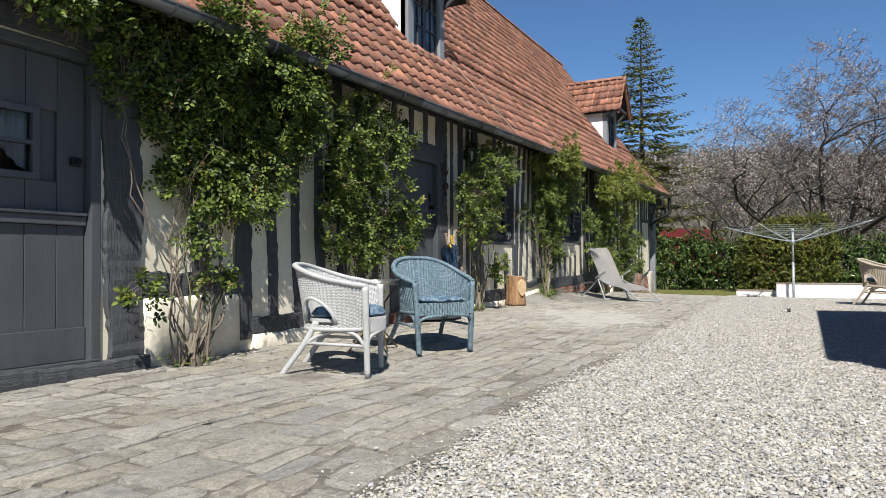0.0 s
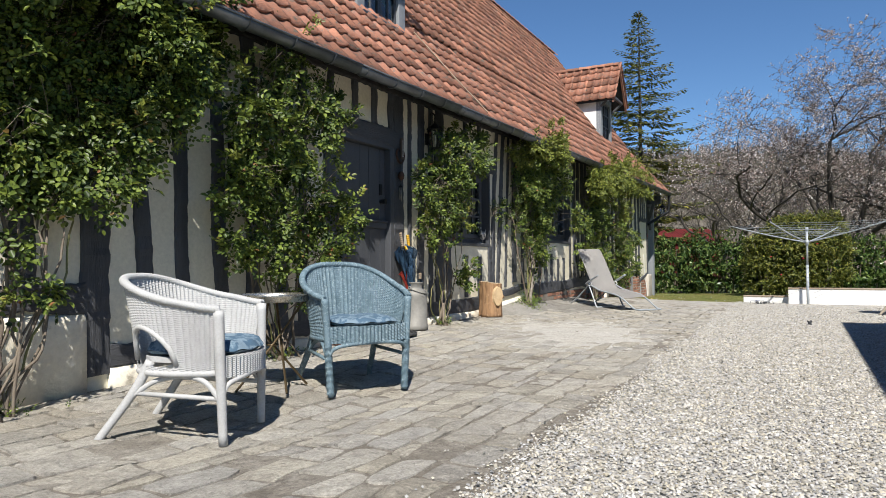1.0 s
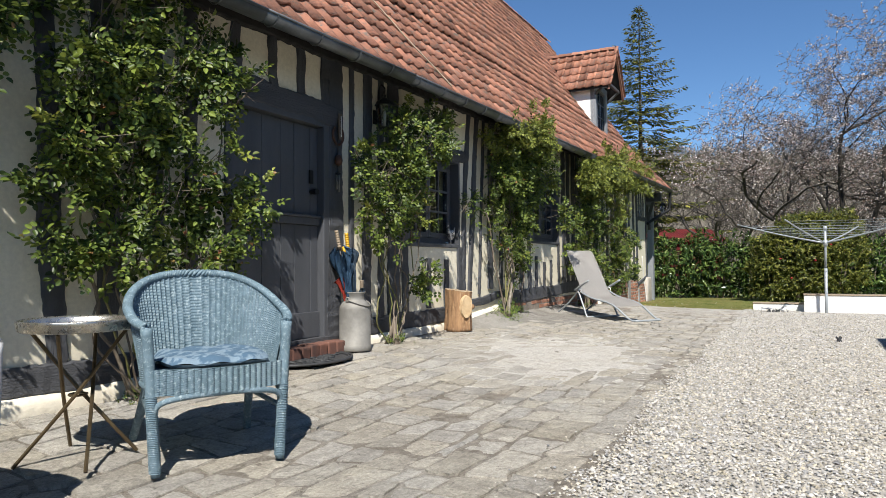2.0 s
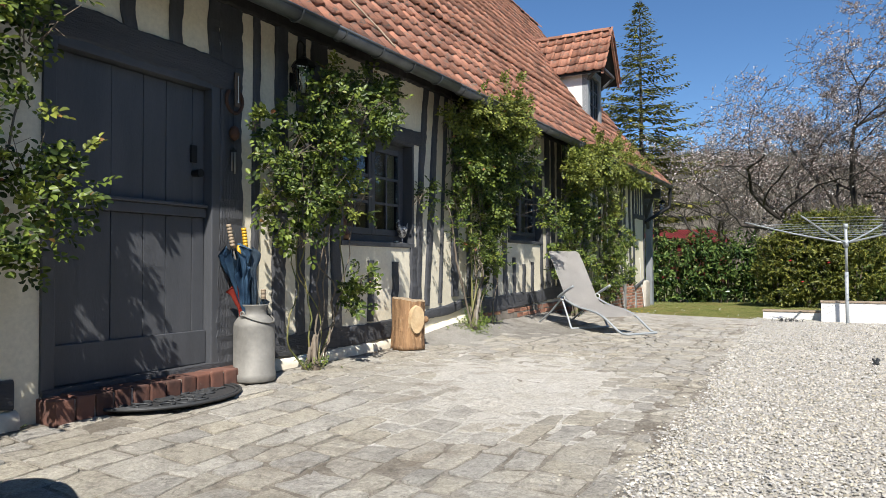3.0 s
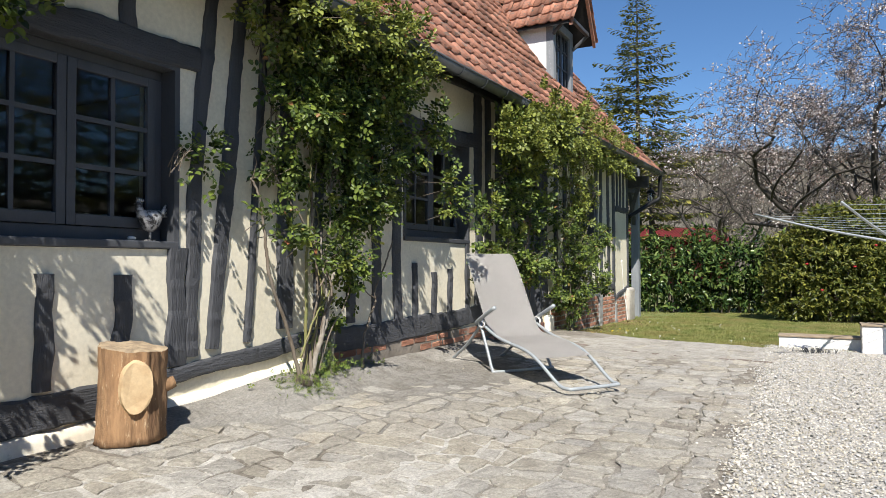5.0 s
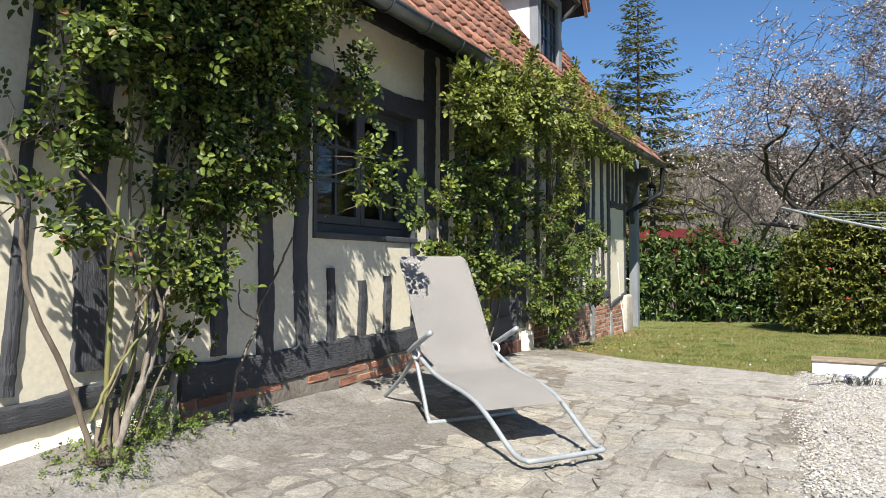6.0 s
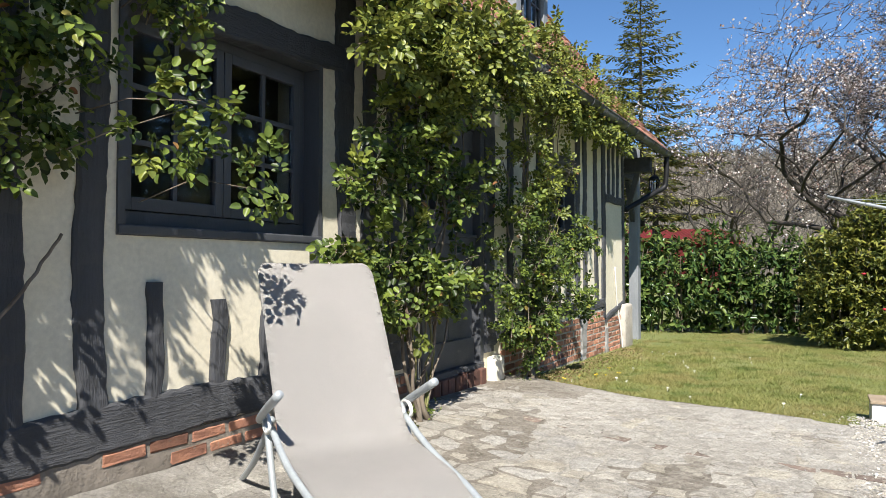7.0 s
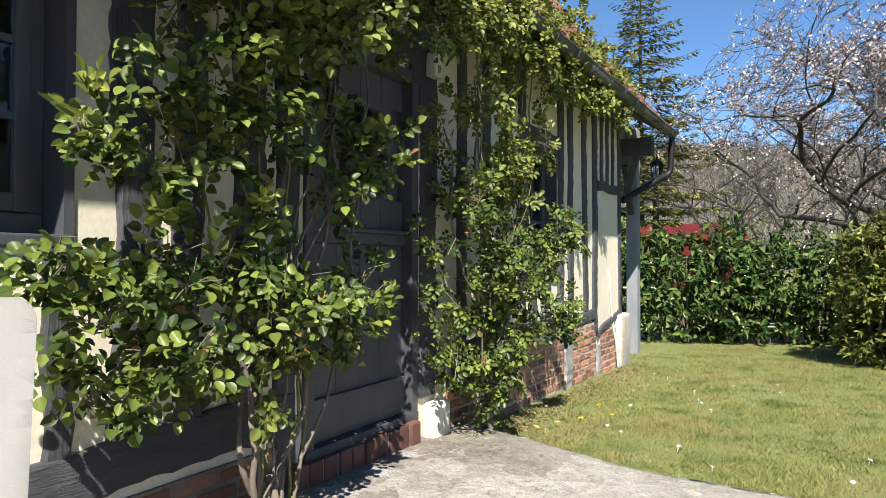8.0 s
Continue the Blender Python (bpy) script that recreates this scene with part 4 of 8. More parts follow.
RUBBER = mat("black_rubber", (0.028, 0.030, 0.032), (0.045, 0.047, 0.05), 8, 0.55, 0.2, 60)
CHAR = mat("white_enamel", (0.72, 0.71, 0.68), (0.60, 0.59, 0.56), 5, 0.5, 0.1, 60)


# ---- wicker armchair ----
def wicker_chair(label, material, m, hole):
    """A round-backed wicker armchair that faces -y: woven shell, braided rim, legs, braces, seat, cushion."""
    c = thing("wicker_armchair", (0, 0, 0), label, "chair", group="wicker armchairs")
    arm = 0.655 if hole else 0.60   # height of the arms at their front

    def plan(u, k):
        """A point of the horseshoe plan; u from 0 (one arm's front) to 1 (the other's), k widens it."""
        a = math.pi * (u * 1.36 - 0.18)
        x, y = math.cos(a), math.sin(a)
        y = max(y, -0.9)
        return Vector((0.285 * k * (abs(x) ** 0.72) * (1 if x > 0 else -1), 0.275 * k * (abs(y) ** 0.85) * (1 if y > 0 else -1) + (0.05 * (k - 1)), 0))

    def rim_h(u):
        b = math.sin(math.pi * u)
        return arm + (0.81 - arm) * (b ** 1.6)

    nu, nv, low = 336, 66, 0.335
    bm = bmesh.new()
    grids = []
    for side in (1, -1):
        g = []
        for i in range(nu + 1):
            u = i / nu
            col = []
            for j in range(nv + 1):
                v = j / nv
                k = 1.0 + 0.20 * v ** 1.3
                p = plan(u, k)
                n = Vector((p.x, p.y, 0)).normalized()
                wave = 0.0070 * abs(math.cos(math.pi * i / 6)) - 0.005 + 0.0022 * math.cos(math.pi * i / 6 + math.pi * j) * (1 - abs(math.cos(math.pi * i / 6))) + 0.0010 * math.cos(math.pi * (j + (i + 3) // 6))
                col.append(bm.verts.new(p + n * (side * 0.007 + wave) + Vector((0, 0, low + (rim_h(u) - low) * v))))
            g.append(col)
        grids.append(g)

    def open_cell(u, v):
        if not hole:
            return False
        for cu in (0.25, 0.75):
            du = (u - cu) / 0.105
            if abs(du) < 1 and 0.10 < v < 0.10 + 0.40 * math.sqrt(max(0, 1 - du * du)) + 0.05:
                return True
        return False

    for gi, g in enumerate(grids):
        for i in range(nu):
            for j in range(nv):
                if open_cell((i + 0.5) / nu, (j + 0.5) / nv):
                    continue
                q = (g[i][j], g[i + 1][j], g[i + 1][j + 1], g[i][j + 1])
                bm.faces.new(q if gi == 0 else q[::-1])
    bmesh.ops.delete(bm, geom=[v for v in bm.verts if not v.link_faces], context="VERTS")
    part("woven_shell", bm, material, c)
    # braided rim, over the arms and down to the front feet
    bm = bmesh.new()
    rim = [plan(i / 60, 1.21) + Vector((0, 0, rim_h(i / 60) + 0.005)) for i in range(61)]
    tube(bm, rim, 0.013, n=8)
    for s in range(4):
        strand = []
        for i, p in enumerate(smooth_path(rim, 6)):
            a = i * (1.1 if hole else 0.62) + s * 1.571
            n = Vector((p.x, p.y, 0)).normalized()
            strand.append(p + n * (0.015 * math.cos(a)) + Vector((0, 0, 0.012 * math.sin(a))))
        tube(bm, strand, 0.0085, n=6)
    part("braided_rim", bm, material, c, smooth=True)
    # front legs with their upright arm posts
    for s in (-1, 1):
        top = plan(0 if s > 0 else 1, 1.2)
        bm = bmesh.new()
        pts = [(top.x, top.y, arm), (top.x * 0.95, top.y - 0.005, 0.36), (top.x * 0.88, top.y - 0.01, 0.0)]
        tube(bm, smooth_path(pts, 5), 0.026, 0.020, n=10)
        part("leg", bm, material, c, smooth=True)
        if not hole:
            bm = bmesh.new()
            coil = [(top.x * (0.944 - 0.062 * a / 276.46) + 0.0235 * math.cos(a), top.y - 0.006 + 0.0235 * math.sin(a), 0.33 - 0.0072 * a / 6.2832) for a in np.linspace(0, 6.2832 * 44, 44 * 9)]
            tube(bm, coil, 0.0032, n=4)
            part("leg_binding", bm, material, c, smooth=True)
        bm = bmesh.new()
        pts = [(s * 0.235, 0.16, 0.40), (s * 0.25, 0.24, 0.24), (s * 0.285, 0.40, 0.0)]
        tube(bm, smooth_path(pts, 5), 0.024, 0.019, n=10)
        part("leg", bm, material, c, smooth=True)
        bm = bmesh.new()
        tube(bm, smooth_path([(s * 0.280, -0.192, 0.20), (s * 0.285, -0.12, 0.305), (s * 0.262, 0.0, 0.33), (s * 0.25, 0.14, 0.30), (s * 0.255, 0.25, 0.22)], 5), 0.013, n=8)
        tube(bm, [(s * 0.281, -0.192, 0.225), (s * 0.25, 0.24, 0.245)], 0.012, n=8)
        part("brace", bm, material, c, smooth=True)
        if hole:
            bm = bmesh.new()
            arch = []
            for t in np.linspace(-1, 1, 17):
                u = (0.25 if s > 0 else 0.75) + 0.112 * t
                v = 0.10 + 0.42 * math.sqrt(max(0, 1 - t * t)) + 0.05
                p = plan(u, 1.0 + 0.20 * v ** 1.3)
                arch.append(p * 1.015 + Vector((0, 0, low + (rim_h(u) - low) * v)))
            tube(bm, arch, 0.013, n=8)
            part("arm_arch", bm, material, c, smooth=True)
    bm = bmesh.new()
    tube(bm, smooth_path([(0.276, -0.192, 0.16), (0.265, -0.205, 0.28), (0.14, -0.245, 0.318), (-0.14, -0.245, 0.318), (-0.265, -0.205, 0.28), (-0.276, -0.192, 0.16)], 5), 0.013, n=8)
    part("front_arch", bm, material, c, smooth=True)
    # woven apron under the seat front, ribbed like the shell
    bm = bmesh.new()
    cols = []
    for i in range(133):
        x = -0.292 + 0.584 * i / 132
        rib = 0.009 * abs(math.cos(math.pi * i / 6))
        y = -0.186 - 0.075 * (1 - (x / 0.30) ** 2) - rib
        cols.append([bm.verts.new((x, y + 0.0016 * math.cos(math.pi * (j + i // 6)), 0.325 + 0.105 * j / 22)) for j in range(23)])
    for a, b in zip(cols, cols[1:]):
        for j in range(22):
            bm.faces.new((a[j], b[j], b[j + 1], a[j + 1]))
    r = bmesh.ops.extrude_face_region(bm, geom=bm.faces[:])
    bmesh.ops.translate(bm, verts=[v for v in r["geom"] if isinstance(v, bmesh.types.BMVert)], vec=(0, 0.014, 0))
    part("apron", bm, material, c)
    bm = bmesh.new()
    ring = [plan(k / 40, 0.92) for k in range(41)]
    ring += [Vector((x, -0.165 - 0.075 * (1 - (x / 0.26) ** 2), 0)) for x in np.linspace(-0.22, 0.22, 9)]
    low_v, top_v = ([bm.verts.new((p.x, p.y, z)) for p in ring] for z in (0.395, 0.42))
    bm.faces.new(low_v[::-1])
    bm.faces.new(top_v)
    for k in range(50):
        bm.faces.new((low_v[k], low_v[(k + 1) % 50], top_v[(k + 1) % 50], top_v[k]))
    part("seat", bm, material, c)
    bm = bmesh.new()
    tube(bm, [plan(k / 40, 1.0) + Vector((0, 0, 0.345)) for k in range(41)], 0.017, n=8)
    part("seat_rail", bm, material, c, smooth=True)
    # cushion, a little domed and slumped
    bm = bmesh.new()
    rows = []
    for i in range(19):
        t = -1 + 2 * i / 18
        row = []
        for j in range(19):
            s = -1 + 2 * j / 18
            x, y = t * math.sqrt(1 - 0.30 * s * s), s * math.sqrt(1 - 0.34 * t * t)
            edge = max(0.0, 1 - max(abs(t), abs(s)) ** 6)
            row.append((x * 0.245, y * 0.255 - 0.015, edge, 0.006 * math.sin(9 * t + 4 * s)))
        rows.append(row)
    tops = [[bm.verts.new((x, y, 0.447 + (0.056 if hole else 0.030) * e ** 0.6 + w)) for x, y, e, w in row] for row in rows]
    bots = [[bm.verts.new((x, y, 0.447 - 0.024 * e ** 0.6)) for x, y, e, w in row] for row in rows]
    for g, flip in ((tops, 1), (bots, -1)):
        for i in range(18):
            for j in range(18):
                q = (g[i][j], g[i + 1][j], g[i + 1][j + 1], g[i][j + 1])
                bm.faces.new(q[::flip])
    bmesh.ops.remove_doubles(bm, verts=bm.verts, dist=1e-4)
    part("cushion", bm, CUSHION, c, "faded blue patterned seat cushion", smooth=True)
    c.matrix_basis = m
    return c


def faced(x, y, fx, fy, size=(1, 1, 1), z=None):
    """A pose that turns -y to (fx, fy)."""
    z = pz(x, y) if z is None else z
    return Matrix.Translation((x, y, z)) @ Matrix.Rotation(math.atan2(fx, -fy), 4, "Z") @ Matrix.Diagonal((*size, 1))


wicker_chair("white painted wicker armchair with a blue patterned cushion on the terrace", WICKER_WHITE, faced(4.53, 3.155, 0.38, -0.925, (0.90, 1.04, 0.96)), True)
wicker_chair("blue-grey painted wicker armchair with a faded blue cushion on the terrace", WICKER_BLUE, faced(5.83, 3.15, -0.50, -0.868, (0.98, 0.98, 1.02)), False)
wicker_chair("greyish tan wicker armchair standing on the white gravel", WICKER_TAN, faced(14.45, -0.95, -0.3, -0.95, z=-0.02), True)


# ---- small tray table ----
def tray_table(x, y):
    t = thing("side_table", (x, y, pz(x, y)), "small round tray table with crossed thin brass legs", "table")
    bm = bmesh.new()
    lathe(bm, [(0.0, 0.565), (0.222, 0.565), (0.232, 0.57), (0.236, 0.60), (0.242, 0.612), (0.236, 0.614), (0.228, 0.602), (0.222, 0.578), (0.0, 0.576)], (x, y, 0), 40)
    part("tray", bm, TRAY, t, "tarnished silver tray with a raised rim", smooth=True)
    for k in range(4):
        a = 0.6 + k * math.pi / 2
        bm = bmesh.new()
        p, q = Vector((x + 0.20 * math.cos(a), y + 0.20 * math.sin(a), 0.563)), Vector((x - 0.24 * math.cos(a + 0.5), y - 0.24 * math.sin(a + 0.5), 0.005))
        tube(bm, smooth_path([p, p.lerp(q, 0.5) + Vector((0.012 * math.cos(a), 0.012 * math.sin(a), 0)), q], 4), 0.0085, n=6)
        part("leg", bm, BRASS, t)
    bm = bmesh.new()
    ring = [(x + 0.035 * math.cos(a), y + 0.035 * math.sin(a), 0.285) for a in np.linspace(0, 2 * math.pi, 13)[:-1]]
    tube(bm, ring, 0.006, n=5, closed=True)
    part("collar", bm, BRASS, t)


tray_table(5.46, 3.55)


# ---- sun lounger ----
def lounger():
    H, U, W = Vector((14.155, 3.93, 0)), Vector((-0.56, -0.83, 0)), Vector((0.83, -0.56, 0))
    base = pz(13.8, 3.4)
    c = thing("sun_lounger", (13.75, 3.4, base), "taupe mesh sun lounger with a pale steel frame and raised back", "lounger")

    def at(u, w, z):
        return H + U * u + W * w + Vector((0, 0, z))

    prof = smooth_path([at(-0.03, 0, 1.06), at(0.0, 0, 1.045), at(0.13, 0, 0.85), at(0.26, 0, 0.63), at(0.38, 0, 0.43), at(0.47, 0, 0.365),
                        at(0.62, 0, 0.345), at(0.85, 0, 0.315), at(1.12, 0, 0.235)], 9)
    bm = bmesh.new()
    rows = []
    n = len(prof)
    for i, p in enumerate(prof):
        t = i / (n - 1)
        run = (p - prof[0]).length
        half = 0.262 - 0.07 + 0.07 * math.sqrt(max(0.0, 1 - (1 - clamp(run / 0.07)) ** 2))
        sag = 0.022 * math.sin(math.pi * clamp((t - 0.03) / 0.97))
        d = (prof[min(i + 1, n - 1)] - prof[max(i - 1, 0)]).normalized()
        nrm = d.cross(W).normalized()
        if nrm.z > 0:
            nrm = -nrm
        rows.append([bm.verts.new(p + W * half * s + nrm * sag * (1 - s * s)) for s in np.linspace(-1, 1, 13)])
    for a, b in zip(rows, rows[1:]):
        for k in range(12):
            bm.faces.new((a[k], a[k + 1], b[k + 1], b[k]))
    bmesh.ops.solidify(bm, geom=bm.faces[:], thickness=0.006)
    part("sling", bm, SLING, c, "taupe woven mesh sling", smooth=True)
    r = 0.0135
    bm = bmesh.new()
    loop = [at(0.36, -0.275, 0.43), at(0.6, -0.275, 0.345), at(0.95, -0.262, 0.285), at(1.12, -0.255, 0.22), at(1.36, -0.245, 0.075), at(1.46, -0.235, 0.018 + base),
            at(1.48, -0.18, 0.016 + base), at(1.48, 0.18, 0.016 + base), at(1.46, 0.235, 0.018 + base), at(1.36, 0.245, 0.075), at(1.12, 0.255, 0.22), at(0.95, 0.262, 0.285), at(0.6, 0.275, 0.345), at(0.36, 0.275, 0.43)]
    tube(bm, smooth_path(loop, 5), r, n=10)
    part("foot_loop", bm, TUBE_GREY, c, smooth=True)
    bm = bmesh.new()
    loop = [at(0.30, -0.285, 0.47), at(0.44, -0.285, 0.20), at(0.50, -0.28, 0.03 + base), at(0.53, -0.24, 0.016 + base), at(0.53, 0.28, 0.016 + base), at(0.50, 0.32, 0.03 + base), at(0.44, 0.30, 0.20), at(0.30, 0.285, 0.47)]
    tube(bm, smooth_path(loop, 5), r, n=10)
    part("front_leg_loop", bm, TUBE_GREY, c, smooth=True)
    bm = bmesh.new()
    loop = [at(0.32, -0.268, 0.46), at(0.05, -0.27, 0.24), at(-0.24, -0.27, 0.03 + base), at(-0.29, -0.23, 0.016 + base), at(-0.29, 0.24, 0.016 + base), at(-0.24, 0.28, 0.03 + base), at(0.05, 0.27, 0.24), at(0.32, 0.268, 0.46)]
    tube(bm, smooth_path(loop, 5), r, n=10)
    part("rear_leg_loop", bm, TUBE_GREY, c, smooth=True)
    for s in (-1, 1):
        bm = bmesh.new()
        arm = smooth_path([at(0.26, 0.30 * s, 0.45), at(0.36, 0.305 * s, 0.50), at(0.58, 0.305 * s, 0.60)], 4)
        tube(bm, arm, 0.017, n=10)
        part("armrest", bm, TUBE_GREY, c, smooth=True)
        bm = bmesh.new()
        ring = [at(0.34, 0.292 * s, 0.45) + U * 0.05 * math.cos(a) + Vector((0, 0, 0.035 * math.sin(a))) for a in np.linspace(0, 2 * math.pi, 13)[:-1]]
        tube(bm, ring, 0.008, n=6, closed=True)
        part("hinge", bm, CHAR, c, smooth=True)


lounger()


# ---- milk can with umbrellas ----
def milk_can(x, y):
    z = pz(x, y)
    c = thing("milk_can", (x, y, z), "dented aluminium milk can used as an umbrella stand", "milk can")
    bm = bmesh.new()
    lathe(bm, [(0.0, 0.0), (0.150, 0.0), (0.157, 0.008), (0.157, 0.052), (0.150, 0.058), (0.150, 0.37), (0.146, 0.395), (0.12, 0.43), (0.092, 0.448), (0.088, 0.46),
               (0.088, 0.495), (0.102, 0.515), (0.104, 0.522), (0.098, 0.523), (0.082, 0.50), (0.080, 0.30), (0.0, 0.28)], (x, y, z), 40)
    bmesh.ops.scale(bm, vec=(0.93, 0.93, 1.0), space=Matrix.Translation((-x, -y, 0)), verts=bm.verts)
    part("body", bm, STEEL, c, smooth=True)
    bm = bmesh.new()
    pts = [(x + 0.115 * math.cos(a), y + 0.115 * math.sin(a) * 1.0 - 0.0, z + 0.455 - 0.055 * abs(math.sin(a / 1)) ) for a in np.linspace(math.pi * 0.95, math.pi * 2.05, 16)]
    tube(bm, [(px, py - 0.03 * math.sin(math.pi * i / 15), pzv) for i, (px, py, pzv) in enumerate(pts)], 0.006, n=6)
    part("handle", bm, STEEL, c, smooth=True)
    for s in (-1, 1):
        bm = bmesh.new()
        ring = [(x + s * 0.112, y + 0.018 * math.cos(a), z + 0.458 + 0.018 * math.sin(a)) for a in np.linspace(0, 2 * math.pi, 10)[:-1]]
        tube(bm, ring, 0.007, n=6, closed=True)
        part("ear", bm, STEEL, c, smooth=True)
    return z


UMB_BLUE = mat("faded_navy_nylon", (0.022, 0.060, 0.125), (0.060, 0.130, 0.22), 9, 0.7, 0.3, 60, local=True)
UMB_GREY = mat("slate_blue_nylon", (0.07, 0.11, 0.155), (0.035, 0.06, 0.095), 9, 0.7, 0.3, 60, local=True)
UMB_RED = mat("red_nylon", (0.42, 0.05, 0.03), (0.30, 0.04, 0.03), 9, 0.7, 0.3, 60, local=True)
AMBER = mat("amber_plastic", (0.62, 0.37, 0.025), (0.55, 0.30, 0.02), 9, 0.35, 0.1, 60, local=True)
CANE_WOOD = mat("pale_turned_wood", (0.34, 0.27, 0.19), (0.26, 0.20, 0.14), 9, 0.6, 0.2, 60, local=True)


def umbrella(foot, top, cloth, grip, label, hook, seed, fat=0.05):
    """A furled umbrella: pleated cloth that bulges, shaft, grip."""
    foot, top = Vector(foot), Vector(top)
    ax = (top - foot).normalized()
    side = ax.orthogonal().normalized()
    oth = ax.cross(side)
    c = thing("umbrella", foot, label, "umbrella", group="umbrellas in the milk can")
    rng = random.Random(seed)
    L = (top - foot).length
    bm = bmesh.new()
    rings = []
    flop = [rng.uniform(-0.06, 0.10) for _ in range(8)]   # how far each fold hangs open at the hem
    for i in range(19):
        t = i / 18
        ring = []
        for k in range(64):
            a = 2 * math.pi * k / 64
            g = a / (2 * math.pi) * 8
            lobe = abs(math.sin(math.pi * g + 0.5 * math.sin(4 * t + seed)))   # eight loose folds between the ribs
            open_by = flop[int(g) % 8] * lobe * clamp((t - 0.45) / 0.55)
            r = fat * (0.30 + 0.62 * t ** 0.8) * (0.42 + 0.75 * lobe ** 0.7) + 0.6 * open_by
            r *= 1 + 0.13 * math.sin(3 * a + 7 * t + seed) + 0.07 * math.sin(13 * t + 5 * a)
            hem = 0.09 * clamp((t - 0.6) / 0.4) * (0.5 - lobe) + 0.03 * math.sin(2 * a + seed) * t
            ring.append(bm.verts.new(foot + ax * (L * (0.22 + 0.56 * t + hem)) + side * r * math.cos(a + 0.5 * t) + oth * r * math.sin(a + 0.5 * t)))
        rings.append(ring)
    for a, b in zip(rings, rings[1:]):
        for k in range(64):
            bm.faces.new((a[k], a[(k + 1) % 64], b[(k + 1) % 64], b[k]))
    bm.faces.new(rings[0][::-1])
    bmesh.ops.solidify(bm, geom=bm.faces[:], thickness=0.0015)
    part("canopy", bm, cloth, c, smooth=True)
    bm = bmesh.new()
    tube(bm, [foot, foot + ax * L * 0.9], 0.006, n=6)
    part("shaft", bm, STEEL, c)
    bm = bmesh.new()
    if hook:
        pts = [foot + ax * L * 0.84, foot + ax * L * 0.94]
        pts += [foot + ax * (L * 0.94 + 0.035 * math.sin(a)) + side * (0.035 - 0.035 * math.cos(a)) for a in np.linspace(0.4, math.pi * 1.1, 7)]
        tube(bm, smooth_path(pts, 3), 0.013, n=8)
    else:
        for k in range(7):
            t0 = 0.82 + 0.028 * k
            tube(bm, [foot + ax * L * t0, foot + ax * L * (t0 + 0.012), foot + ax * L * (t0 + 0.026)], 0.019, 0.0165, n=10)
        tube(bm, [foot + ax * L * 0.8, foot + ax * L * 1.0], 0.0165, n=10)
    part("grip", bm, grip, c, smooth=True)


CANX, CANY = 8.62, 4.33
cz = milk_can(CANX, CANY)
umbrella((CANX - 0.01, CANY + 0.02, cz + 0.285), (CANX - 0.15, CANY + 0.09, cz + 1.06), UMB_BLUE, CANE_WOOD, "furled navy umbrella with a ribbed wooden grip in the milk can", False, 5, 0.066)
umbrella((CANX + 0.03, CANY + 0.02, cz + 0.285), (CANX - 0.03, CANY + 0.07, cz + 1.04), UMB_GREY, AMBER, "furled slate-blue umbrella with an amber grip in the milk can", False, 6, 0.060)
umbrella((CANX - 0.045, CANY + 0.0, cz + 0.285), (CANX - 0.11, CANY + 0.04, cz + 0.92), UMB_BLUE, AMBER, "furled blue umbrella with an amber hooked handle in the milk can", True, 7, 0.050)
umbrella((CANX - 0.04, CANY + 0.05, cz + 0.285), (CANX - 0.10, CANY + 0.08, cz + 0.76), UMB_RED, CANE_WOOD, "furled red umbrella half hidden in the milk can", False, 8, 0.024)
umbrella((CANX + 0.04, CANY - 0.04, cz + 0.285), (CANX + 0.035, CANY - 0.05, cz + 0.62), UMB_GREY, CANE_WOOD, "short umbrella with a pale wooden knob in the milk can", False, 9, 0.02)


